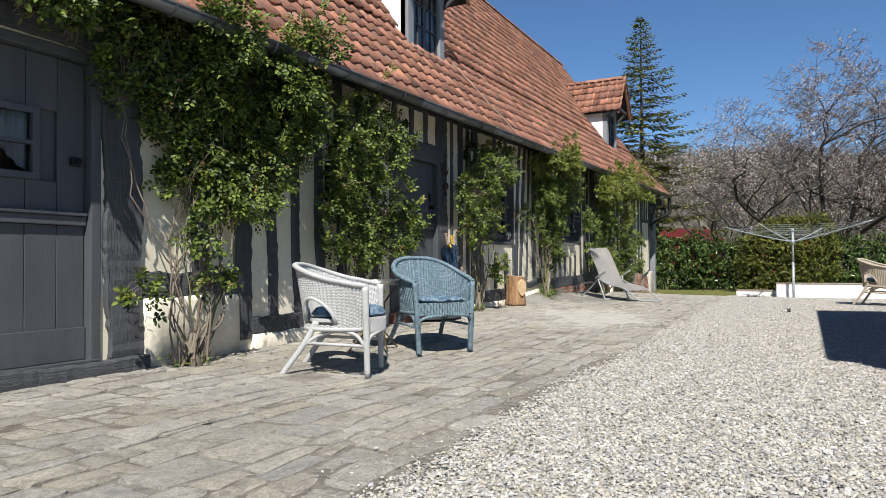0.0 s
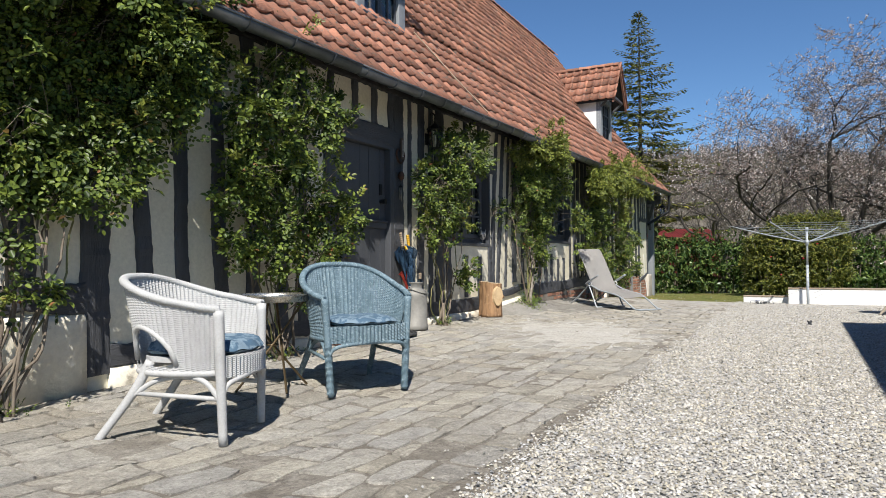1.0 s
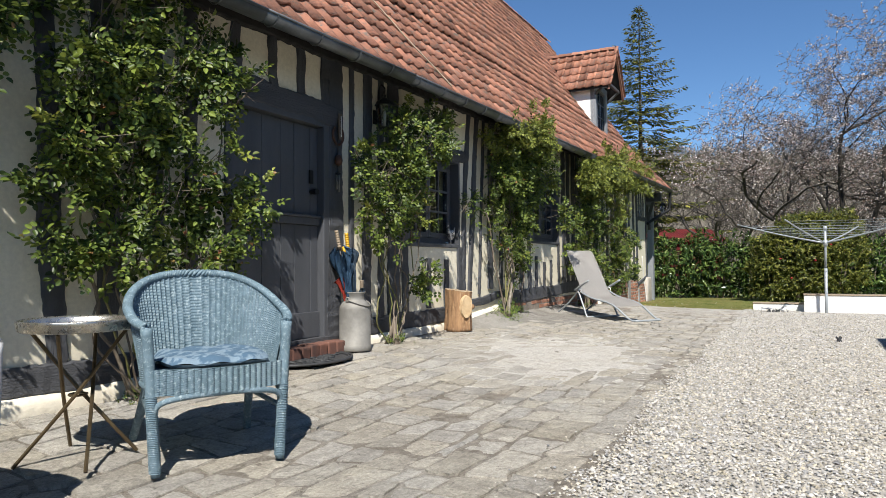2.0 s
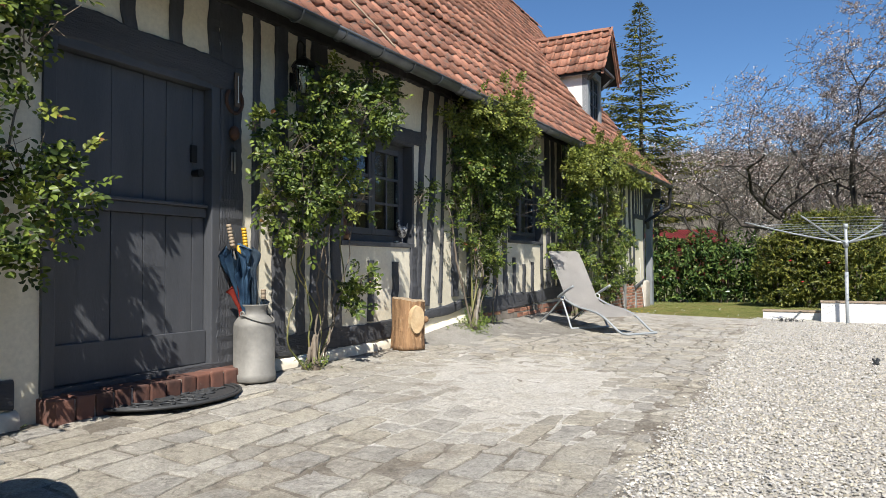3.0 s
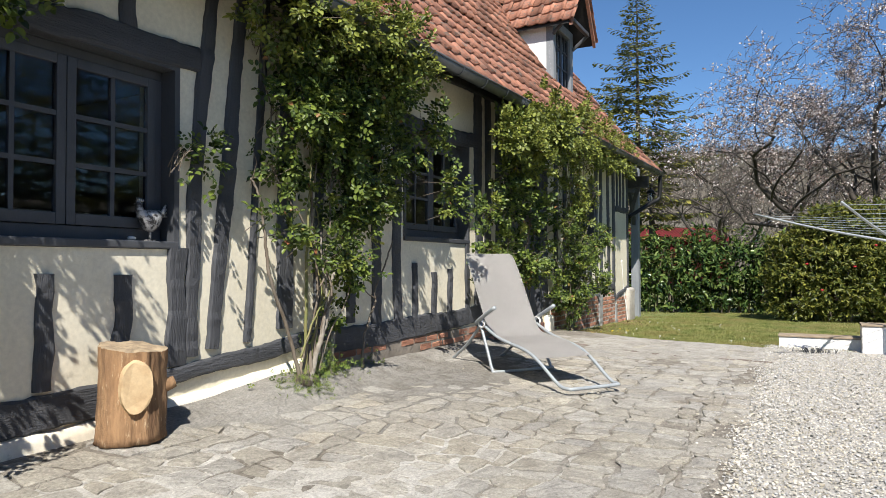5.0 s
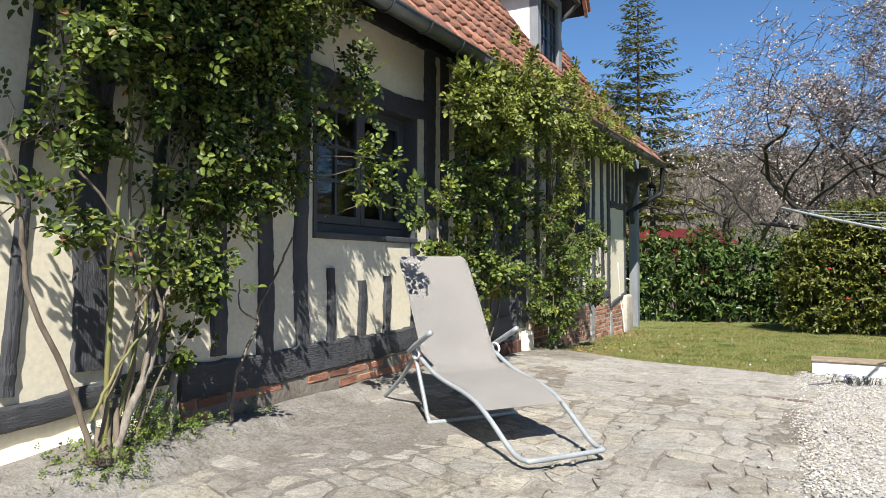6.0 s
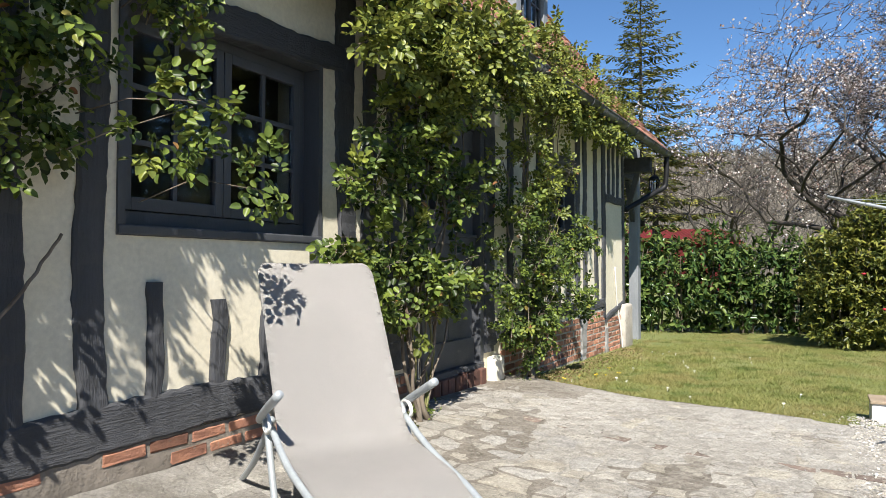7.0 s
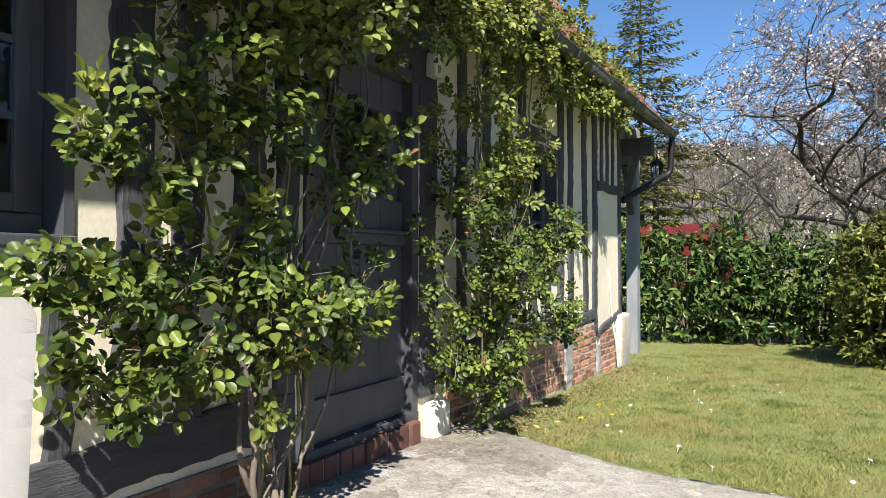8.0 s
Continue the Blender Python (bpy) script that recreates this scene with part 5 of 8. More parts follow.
# ---- log stump ----
def log_stump(x, y):
    z = pz(x, y)
    c = thing("log_stump", (x, y, z), "upright sawn log with peeling brown bark and a cut knot", "log")
    rng = random.Random(3)
    n = 60
    ph = [rng.uniform(0, 6.28) for _ in range(5)]
    bm = bmesh.new()
    rings = []
    for i in range(13):
        t = i / 12
        r0 = 0.157 - 0.005 * math.sin(math.pi * t) + 0.006 * (1 - t) ** 4
        ring = []
        for k in range(n):
            a = 2 * math.pi * k / n
            r = r0 * (1 + 0.05 * math.sin(2 * a + ph[0]) + 0.035 * math.sin(5 * a + ph[1] + t) + 0.03 * math.sin(11 * a + ph[2] + 0.8 * t) + 0.018 * math.sin(23 * a + ph[3] + 1.5 * t) + 0.05 * noise.noise(Vector((3 * math.cos(a), 3 * math.sin(a), 4 * t))) + rng.uniform(-0.02, 0.02))
            ring.append(bm.verts.new((x + r * math.cos(a) + 0.012 * t, y + r * math.sin(a), z + 0.46 * t + (0.02 * math.cos(a - 2) + 0.004 * math.sin(5 * a + ph[4]) + rng.uniform(-0.003, 0.003) if i == 12 else 0))))
        rings.append(ring)
    for a, b in zip(rings, rings[1:]):
        for k in range(n):
            bm.faces.new((a[k], a[(k + 1) % n], b[(k + 1) % n], b[k]))
    bm.faces.new(rings[0][::-1])
    edge = [v.co.copy() for v in rings[-1]]
    part("bark", bm, LOG_BARK, c, smooth=True)
    bm = bmesh.new()
    mid = sum(edge, Vector()) / n
    prev = None
    for f, h in ((1.0, 0.0), (0.93, 0.004), (0.6, 0.004), (0.25, 0.005)):
        ring = [bm.verts.new(mid + (e - mid) * f + Vector((0, 0, h))) for e in edge]
        if prev:
            for k in range(n):
                bm.faces.new((prev[k], prev[(k + 1) % n], ring[(k + 1) % n], ring[k]))
        prev = ring
    bm.faces.new(prev)
    part("sawn_top", bm, LOG_TOP, c, "greyed and cracked sawn top")
    d = Vector((-0.45, -0.90, 0)).normalized()
    s = Vector((-d.y, d.x, 0))
    bm = bmesh.new()
    cen = Vector((x, y, z + 0.28)) + d * 0.147
    outer, inner = [], []
    for k in range(24):
        a = 2 * math.pi * k / 24
        o = (s * 0.070 * math.cos(a) + Vector((0, 0, 0.132 * math.sin(a)))) * (1 + 0.05 * math.sin(2 * a + 1) + rng.uniform(-0.03, 0.03))
        outer.append(bm.verts.new(cen + o * 1.12 - d * 0.03))
        inner.append(bm.verts.new(cen + o + d * (0.020 + 0.004 * math.sin(3 * a))))
    for k in range(24):
        bm.faces.new((outer[k], outer[(k + 1) % 24], inner[(k + 1) % 24], inner[k]))
    bm.faces.new(inner)
    part("cut_knot", bm, LOG_END, c, "pale oval cut where a limb was sawn off")
    bm = bmesh.new()
    e = Vector((0.88, -0.47, 0))
    tube(bm, [Vector((x, y, z + 0.24)) + e * 0.12, Vector((x, y, z + 0.27)) + e * 0.21], 0.042, 0.03, n=12)
    part("branch_stub", bm, LOG_BARK, c, smooth=True)


log_stump(10.62, 4.30)


# ---- rubber doormat ----
def doormat(x, y):
    z = pz(x, y) + 0.004
    c = thing("doormat", (x, y, z), "half-round black rubber doormat with scrolled openwork before the door", "doormat")
    bm = bmesh.new()
    outline = [(x - 0.46 * math.cos(a), y - 0.36 * math.sin(a), z + 0.012) for a in np.linspace(0, math.pi, 28)]
    tube(bm, outline + [outline[0]], 0.009, n=6)
    tube(bm, [(px * 0.92 + x * 0.08, py * 0.92 + (y) * 0.08 - 0.005, pzv) for px, py, pzv in outline], 0.008, n=6)
    part("border", bm, RUBBER, c, smooth=True)
    bm = bmesh.new()
    v = [bm.verts.new((px, py, z + 0.002)) for px, py, _ in outline]
    f = bm.faces.new(v)
    r = bmesh.ops.extrude_face_region(bm, geom=[f])
    bmesh.ops.translate(bm, verts=[q for q in r["geom"] if isinstance(q, bmesh.types.BMVert)], vec=(0, 0, 0.005))
    part("base", bm, RUBBER, c)
    rng = random.Random(2)
    for k in range(26):
        a = rng.uniform(0.1, math.pi - 0.1)
        q = math.sqrt(rng.uniform(0.02, 0.75))
        cx, cy = x - 0.42 * q * math.cos(a), y - 0.31 * q * math.sin(a)
        bm = bmesh.new()
        t0, sg = rng.uniform(0, 6.28), rng.choice((-1, 1))
        pts = [(cx + (0.012 + 0.011 * t) * math.cos(t0 + sg * t), cy + (0.012 + 0.011 * t) * math.sin(t0 + sg * t), z + 0.012) for t in np.linspace(0, 5.2, 14)]
        tube(bm, pts, 0.007, n=5)
        part("scroll", bm, RUBBER, c, smooth=True)


doormat(7.95, 4.37)


# ---- rotary clothes airer ----
def airer(x, y):
    z = -0.03
    c = thing("clothes_airer", (x, y, z), "open rotary clothes airer of grey metal with plastic lines", "clothes airer")
    bm = bmesh.new()
    tube(bm, [(x, y, -0.3), (x, y, 0.75)], 0.026, n=12)
    tube(bm, [(x, y, 0.75), (x, y, 1.44)], 0.021, n=12)
    part("pole", bm, TUBE_GREY, c, smooth=True)
    bm = bmesh.new()
    tube(bm, [(x, y, 1.13), (x, y, 1.23)], 0.04, 0.034, n=12)
    part("hub", bm, TUBE_GREY, c, smooth=True)
    bm = bmesh.new()
    tube(bm, [(x, y, 1.40), (x, y, 1.47)], 0.03, n=12)
    part("top_cap", bm, TUBE_GREY, c, smooth=True)
    ends = []
    for k in range(4):
        a = radians(68 + 90 * k)
        e = Vector((x + 1.53 * math.cos(a), y + 1.53 * math.sin(a), 1.57 - 0.05 * (k % 2)))
        ends.append((Vector((x, y, 1.18)), e))
        bm = bmesh.new()
        tube(bm, smooth_path([(x, y, 1.18), Vector((x, y, 1.18)).lerp(e, 0.5) - Vector((0, 0, 0.02)), e], 3), 0.014, 0.011, n=8)
        part("arm", bm, TUBE_GREY, c, smooth=True)
    for j in range(7):
        t = 0.34 + 0.10 * j
        bm = bmesh.new()
        ps = [a.lerp(b, t) for a, b in ends]
        for p, q in zip(ps, ps[1:] + ps[:1]):
            tube(bm, [p, p.lerp(q, 0.5) - Vector((0, 0, 0.015)), q], 0.0024, n=4)
        part("line", bm, TUBE_GREY, c)


airer(16.90, 0.46)


# ---- low white wall at the edge of the gravel ----
def white_wall():
    c = thing("garden_wall", (17.4, 0.5, -0.1), "low stepped white rendered garden wall with a thin capping", "garden wall", kind="structure")
    for x0, x1, y0, y1, top in ((17.35, 17.62, 0.80, 1.63, 0.105), (17.12, 17.45, -7.0, 0.80, 0.275)):
        bm = bmesh.new()
        box(bm, x0, x1, y0, y1, -0.3, top, 0.008)
        part("wall_block", bm, WHITE, c)
        bm = bmesh.new()
        box(bm, x0 - 0.012, x1 + 0.012, y0 - 0.012, y1 + 0.008, top + 0.001, top + 0.022, 0.005)
        part("capping", bm, CANE_WOOD, c, "thin brownish capping")


white_wall()


# ---- unseen plain building across the gravel, added to cast shade on the yard ----
OLD_BOARDS = mat("weathered_boards", (0.17, 0.13, 0.095), (0.11, 0.085, 0.065), 4, 0.85, 0.6, 30, stretch=(2.5, 2.5, 0.4))


def outbuilding():
    c = thing("outbuilding", (7.6, -2.6, -0.05), "unseen low boarded building added to shade the gravel yard", "shed")
    bm = bmesh.new()
    box(bm, 4.7, 10.6, -3.6, -1.05, -0.1, 2.55)
    part("wall", bm, OLD_BOARDS, c)
    bm = bmesh.new()
    v = [bm.verts.new((x, y, z)) for x in (4.6, 10.7) for y, z in ((-3.7, 2.5), (-0.98, 2.5), (-0.98, 2.6), (-3.7, 3.1))]
    bm.faces.new(v[:4])
    bm.faces.new(v[4:][::-1])
    for k in range(4):
        bm.faces.new((v[k], v[(k + 1) % 4], v[4 + (k + 1) % 4], v[4 + k]))
    part("roof", bm, ZINC, c)


outbuilding()


def yard_bits():
    bm = bmesh.new()
    rng = random.Random(6)
    for _ in range(5):
        tube(bm, [(12.08 + rng.uniform(-0.05, 0.05), 0.45 + rng.uniform(-0.03, 0.03), -0.01), (12.08 + rng.uniform(-0.06, 0.06), 0.45 + rng.uniform(-0.04, 0.04), 0.035), (12.08 + rng.uniform(-0.06, 0.06), 0.45, 0.0)], 0.013, 0.008, n=6)
    solid("dead_leaf_clump", bm, RUBBER, "small dark clump of dead leaves on the gravel", "leaves", at=(12.08, 0.45, -0.01))
    clump = thing("flower_clump", (16.92, 1.30, -0.02), "low clump of pale blue and white flowers growing in the gravel", "flowers")
    bm = bmesh.new()
    for k in range(46):
        x, y, a = 16.92 + rng.gauss(0, 0.06), 1.26 + rng.gauss(0, 0.08), rng.uniform(0, 6.28)
        p, q = Vector((x, y, -0.015)), Vector((x + 0.035 * math.cos(a), y + 0.035 * math.sin(a), rng.uniform(0.02, 0.05)))
        tube(bm, [p, p.lerp(q, 0.6) + Vector((0, 0, 0.008)), q], 0.006, 0.002, n=4)
    part("foliage", bm, RUBBER, clump, "small dark leaves", kind="stuff")
    bm = bmesh.new()
    for k in range(34):
        c = Vector((16.90 + rng.gauss(0, 0.05), 1.36 + rng.gauss(0, 0.08), rng.uniform(0.035, 0.065)))
        v = [bm.verts.new(c + Vector((0.015 * math.cos(a), 0.015 * math.sin(a), 0.006 * math.cos(2 * a)))) for a in np.linspace(0, 6.283, 6)[:-1]]
        f = [bm.faces.new(v)]
        bmesh.ops.solidify(bm, geom=f, thickness=0.003)
    part("petals", bm, mat("pale_blue_petals", (0.50, 0.54, 0.68), (0.66, 0.67, 0.72), 30, 0.7, 0.0, 60), clump, "pale blue petals", kind="stuff")


yard_bits()

# ---- fittings on the house ----
DULL_WOOD = mat("dull_brown_wood", (0.12, 0.09, 0.065), (0.08, 0.06, 0.045), 12, 0.8, 0.3, 60)
RUST = mat("rusty_iron", (0.10, 0.045, 0.025), (0.05, 0.028, 0.02), 20, 0.8, 0.4, 80)
HEN_BROWN = mat("brown_glaze", (0.16, 0.085, 0.035), (0.09, 0.035, 0.022), 18, 0.3, 0.2, 60, spots=((0.45, 0.40, 0.33), -0.04))
HEN_SILVER = mat("mottled_silver_paint", (0.50, 0.49, 0.48), (0.06, 0.055, 0.055), 34, 0.45, 0.3, 90, metal=0.3, contrast=(0.44, 0.58))
LAMP_GLASS = glass_mat("lamp_glass")


def lantern(x, y, z, label, wall_y):
    """A black coach lantern on a bracket."""
    c = thing("wall_lantern", (x, wall_y, z), label, "lantern")
    bm = bmesh.new()
    lathe(bm, [(0.0, -0.17), (0.035, -0.165), (0.05, -0.14), (0.055, -0.13)], (x, y, z), 6)
    lathe(bm, [(0.088, 0.08), (0.10, 0.085), (0.075, 0.125), (0.03, 0.155), (0.012, 0.165), (0.016, 0.185), (0.0, 0.205)], (x, y, z), 6)
    for k in range(6):
        a = 2 * math.pi * k / 6
        tube(bm, [(x + 0.052 * math.cos(a), y + 0.052 * math.sin(a), z - 0.135), (x + 0.086 * math.cos(a), y + 0.086 * math.sin(a), z + 0.085)], 0.005, n=5)
    part("cage", bm, IRON, c)
    bm = bmesh.new()
    lathe(bm, [(0.048, -0.13), (0.080, 0.08)], (x, y, z), 6)
    part("glass", bm, LAMP_GLASS, c)
    bm = bmesh.new()
    lathe(bm, [(0.0, -0.12), (0.012, -0.12), (0.012, -0.05), (0.018, -0.02), (0.014, 0.02), (0.0, 0.03)], (x, y, z), 10)
    part("bulb", bm, CHAR, c, smooth=True)
    bm = bmesh.new()
    tube(bm, smooth_path([(x, wall_y, z - 0.02), (x, wall_y - 0.05, z - 0.06), (x, (y + wall_y) / 2, z + 0.27), (x, y, z + 0.26), (x, y, z + 0.2)], 5), 0.008, n=6)
    box(bm, x - 0.03, x + 0.03, wall_y - 0.012, wall_y, z - 0.09, z + 0.05, 0.004)
    part("bracket", bm, IRON, c)
    return c


lantern(9.20, 4.38, 2.33, "black coach lantern with clear panes on the house wall", WY - 0.022)


def horseshoe():
    c = thing("horseshoe", (8.58, WY - 0.025, 2.02), "rusty horseshoe nailed to the timber post", "horseshoe")
    bm = bmesh.new()
    pts = [(8.585 + 0.075 * math.sin(a), WY - 0.034, 2.03 - 0.085 * math.cos(a)) for a in np.linspace(-2.45, 2.45, 20)]
    tube(bm, pts, 0.013, n=6)
    part("shoe", bm, RUST, c, smooth=True)
    d = thing("thermometer", (8.59, WY - 0.05, 2.08), "small wooden wall thermometer with a faded scale", "thermometer")
    bm = bmesh.new()
    box(bm, 8.565, 8.615, WY - 0.062, WY - 0.048, 1.985, 2.225, 0.006)
    part("plate", bm, DULL_WOOD, d)
    bm = bmesh.new()
    tube(bm, [(8.59, WY - 0.066, 2.02), (8.59, WY - 0.066, 2.20)], 0.0035, n=6)
    lathe(bm, [(0.0, -0.008), (0.007, 0.0), (0.0, 0.008)], (8.59, WY - 0.066, 2.018), 8)
    part("glass_tube", bm, CHAR, d)
    for k in range(9):
        bm = bmesh.new()
        box(bm, 8.599, 8.610, WY - 0.0632, WY - 0.0622, 2.03 + 0.019 * k, 2.033 + 0.019 * k)
        part("mark", bm, IRON, d)
    w = thing("wind_chime", (8.56, WY - 0.05, 1.75), "small metal wind chime hanging below a rusty ornament", "wind chime")
    bm = bmesh.new()
    tube(bm, [(8.562, WY - 0.045, 1.98), (8.562, WY - 0.045, 1.66)], 0.002, n=4)
    part("cord", bm, IRON, w)
    bm = bmesh.new()
    lathe(bm, [(0.0, -0.055), (0.03, -0.035), (0.038, 0.0), (0.026, 0.04), (0.0, 0.055)], (8.562, WY - 0.058, 1.795), 10)
    part("ornament", bm, RUST, w, smooth=True)
    bm = bmesh.new()
    lathe(bm, [(0.0, 0.0), (0.025, 0.0), (0.022, 0.012), (0.0, 0.03)], (8.562, WY - 0.05, 1.665), 10)
    part("cap", bm, IRON, w)
    for k in range(3):
        bm = bmesh.new()
        tube(bm, [(8.545 + 0.016 * k, WY - 0.05 - 0.012 * (k % 2), 1.66), (8.545 + 0.016 * k, WY - 0.05 - 0.012 * (k % 2), 1.53 - 0.02 * (k % 2))], 0.006, n=8)
        part("chime_tube", bm, STEEL, w, smooth=True)


horseshoe()


def hen_figure(x, y, z):
    """A painted metal hen on one foot."""
    bm = bmesh.new()
    bmesh.ops.create_uvsphere(bm, u_segments=20, v_segments=12, radius=0.062)
    for v in bm.verts:
        v.co.x *= 1.25
        v.co.y *= 0.62
        if v.co.x > 0.02:
            v.co.z += (v.co.x - 0.02) * 0.55
        if v.co.x < -0.03:
            v.co.z += (-0.03 - v.co.x) * 0.75
    tube(bm, smooth_path([(-0.055, 0, 0.02), (-0.07, 0, 0.06), (-0.075, 0, 0.088)], 3), 0.028, 0.017, n=10)
    lathe(bm, [(0.0, -0.02), (0.016, -0.012), (0.018, 0.0), (0.0, 0.02)], (-0.077, 0, 0.092), 10)
    tube(bm, [(-0.09, 0, 0.09), (-0.108, 0, 0.086)], 0.007, 0.001, n=6)
    for k in range(4):
        tube(bm, [(-0.088 + 0.012 * k, 0, 0.105), (-0.090 + 0.016 * k, 0, 0.128 - 0.004 * abs(k - 1))], 0.007, 0.003, n=6)
    for k in range(4):
        tube(bm, [(0.07, 0, 0.035), (0.10 + 0.006 * k, 0.004 * (k - 1.5), 0.095 - 0.022 * k)], 0.012, 0.005, n=6)
    tube(bm, [(0.0, 0, -0.05), (0.0, 0, -0.105)], 0.007, n=8)
    lathe(bm, [(0.0, 0.0), (0.03, 0.0), (0.028, 0.006), (0.0, 0.008)], (0, 0, -0.113), 12)
    bmesh.ops.translate(bm, verts=bm.verts, vec=(x, y, z + 0.113))
    return solid("hen_figurine", bm, HEN_SILVER, "mottled silvery metal hen figurine on the window ledge", "figurine", at=(x, y, z), smooth=True)


def hen_pot(x, y, z):
    bm = bmesh.new()
    lathe(bm, [(0.0, 0.0), (0.045, 0.0), (0.066, 0.02), (0.07, 0.05), (0.056, 0.08), (0.036, 0.11), (0.027, 0.14), (0.03, 0.165), (0.026, 0.19), (0.0, 0.205)], (x, y, z), 18)
    for k in range(3):
        tube(bm, [(x, y, z + 0.195), (x - 0.018 + 0.018 * k, y, z + 0.222)], 0.010, 0.006, n=6)
    tube(bm, [(x - 0.028, y, z + 0.175), (x - 0.05, y, z + 0.17)], 0.008, 0.002, n=6)
    return solid("hen_ornament", bm, HEN_BROWN, "brown glazed pottery hen ornament on the window ledge", "figurine", at=(x, y, z), smooth=True)


SILL_Z = 1.096
hen_figure(10.93, 4.555, SILL_Z)
hen_pot(9.96, 4.565, SILL_Z)
bm = bmesh.new()
bmesh.ops.create_icosphere(bm, subdivisions=2, radius=0.02)
for v in bm.verts:
    v.co = Vector((v.co.x * 1.3, v.co.y, v.co.z * 0.6)) + Vector((10.80, 4.54, SILL_Z + 0.011))
solid("pebble", bm, CHAR, "small white pebble on the window ledge", "pebble", at=(10.80, 4.54, SILL_Z), smooth=True)
# folded white linen on a shelf behind the window
for k in range(4):
    bm = bmesh.new()
    box(bm, 10.02, 10.34 - 0.02 * k, 4.95, 5.25, 1.26 + 0.034 * k, 1.29 + 0.034 * k, 0.012)
    solid("folded_linen", bm, CHAR, "folded white linen stacked on a shelf inside", "linen", group="linen inside the window", at=(10.18, 5.1, 1.26 + 0.034 * k))
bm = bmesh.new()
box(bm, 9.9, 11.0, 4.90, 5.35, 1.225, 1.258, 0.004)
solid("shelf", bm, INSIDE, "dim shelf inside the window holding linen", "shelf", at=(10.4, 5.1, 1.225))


def meter_box():
    c = thing("meter_box", (6.09, WY - 0.04, 1.58), "small dark wall box with a pale frame", "meter box")
    bm = bmesh.new()
    box(bm, 6.02, 6.15, WY - 0.07, WY - 0.001, 1.40, 1.80, 0.008)
    part("case", bm, IRON, c)
    bm = bmesh.new()
    box(bm, 6.035, 6.135, WY - 0.078, WY - 0.0705, 1.43, 1.77, 0.004)
    part("door", bm, RUBBER, c)
    d = thing("junction_box", (17.26, WY - 0.09, 2.37), "small white plastic alarm box on the post above the door", "alarm box")
    bm = bmesh.new()
    box(bm, 17.20, 17.31, WY - 0.10, WY - 0.031, 2.30, 2.45, 0.012)
    part("case", bm, CHAR, d, smooth=True)


meter_box()


# ---- brick steps at the doors ----
# Worn brick for the steps, with the doorway and rose shade painted in.
BRICK_SHADED = mat("shaded_worn_brick", (0.15, 0.066, 0.046), (0.095, 0.052, 0.042), 7, 0.85, 0.5, 40, vary=0.3, spots=((0.26, 0.20, 0.15), 0.0))
def brick_step(name, x0, x1, z1, ground_z, label, seed, back=0.0):
    s = thing(name, ((x0 + x1) / 2, WY - 0.1, ground_z), label, "step", kind="structure")
    bm = bmesh.new()
    box(bm, x0 + 0.01, x1 - 0.01, WY - 0.165 + back, WY + 0.04, ground_z - 0.05, z1 - 0.012)
    part("bed", bm, LIME, s)
    rng = random.Random(seed)
    x = x0
    base = bmesh.new()
    box(base, -0.052, 0.052, -0.095, 0.095, -0.07, 0.07, 0.012)
    me = to_mesh("brick", base, BRICK_SHADED)
    while x < x1 - 0.05:
        b = new("brick", me)
        b.parent = s
        b.location = Vector((x + 0.056, WY - 0.085 + back + rng.uniform(-0.006, 0.006), z1 - 0.07 + rng.uniform(-0.006, 0.004))) - ROOT[s.name]
        b.rotation_euler = (rng.uniform(-0.03, 0.03), rng.uniform(-0.03, 0.03), rng.uniform(-0.04, 0.04))
        x += 0.114
    return s


brick_step("step_1", 7.22, 8.55, 0.185, 0.05, "worn red brick step below the door", 4)
brick_step("step_2", 15.95, 17.10, 0.19, 0.06, "worn red brick step below the rose-covered door", 5, back=0.11)


# ---- brick plinths ----
OLD_LIME = mat("dirty_lime_mortar", (0.27, 0.235, 0.195), (0.17, 0.15, 0.125), 5, 0.95, 0.9, 28, spots=((0.11, 0.095, 0.08), 0.05))
def brick_plinth(x0, x1, z0, top, seed, proud=0.028, rough=0.0, mortar=LIME):
    bm = bmesh.new()
    box(bm, x0, x1, WY - proud + 0.012, WY + 0.01, z0 - 0.1, top + 0.01)
    bed = part("brick_plinth", bm, mortar, WALL)
    rng = random.Random(seed)
    variants = []
    for k in range(4):
        bm = bmesh.new()
        box(bm, -0.102, 0.102, -0.05, 0.05, -0.0265, 0.0265, 0.008)
        for v in bm.verts:
            v.co += Vector((rng.uniform(-1, 1), rng.uniform(-1, 1), rng.uniform(-1, 1))) * 0.0035
        variants.append(to_mesh("brick", bm, BRICK))
    row, z = 0, z0
    while z + 0.03 < top:
        x = x0 + (0.0 if row % 2 else -0.11)
        while x < x1:
            a, b = max(x, x0), min(x + 0.21, x1)
            if b - a > 0.05 and rng.random() > rough * 0.5 + (0.16 if x0 < x < 13.7 and rough else 0.0):
                o = new("brick", rng.choice(variants))
                o.parent = bed
                o.location = ((a + b) / 2, WY - proud + 0.060 - rng.uniform(0, 0.006), z + 0.03)
                o.scale.x = (b - a) / 0.21
                o.rotation_euler = (rng.uniform(-0.02, 0.02), rng.uniform(-0.02, 0.02), rng.uniform(-0.02, 0.02))
            x += 0.226
        z += 0.071
        row += 1


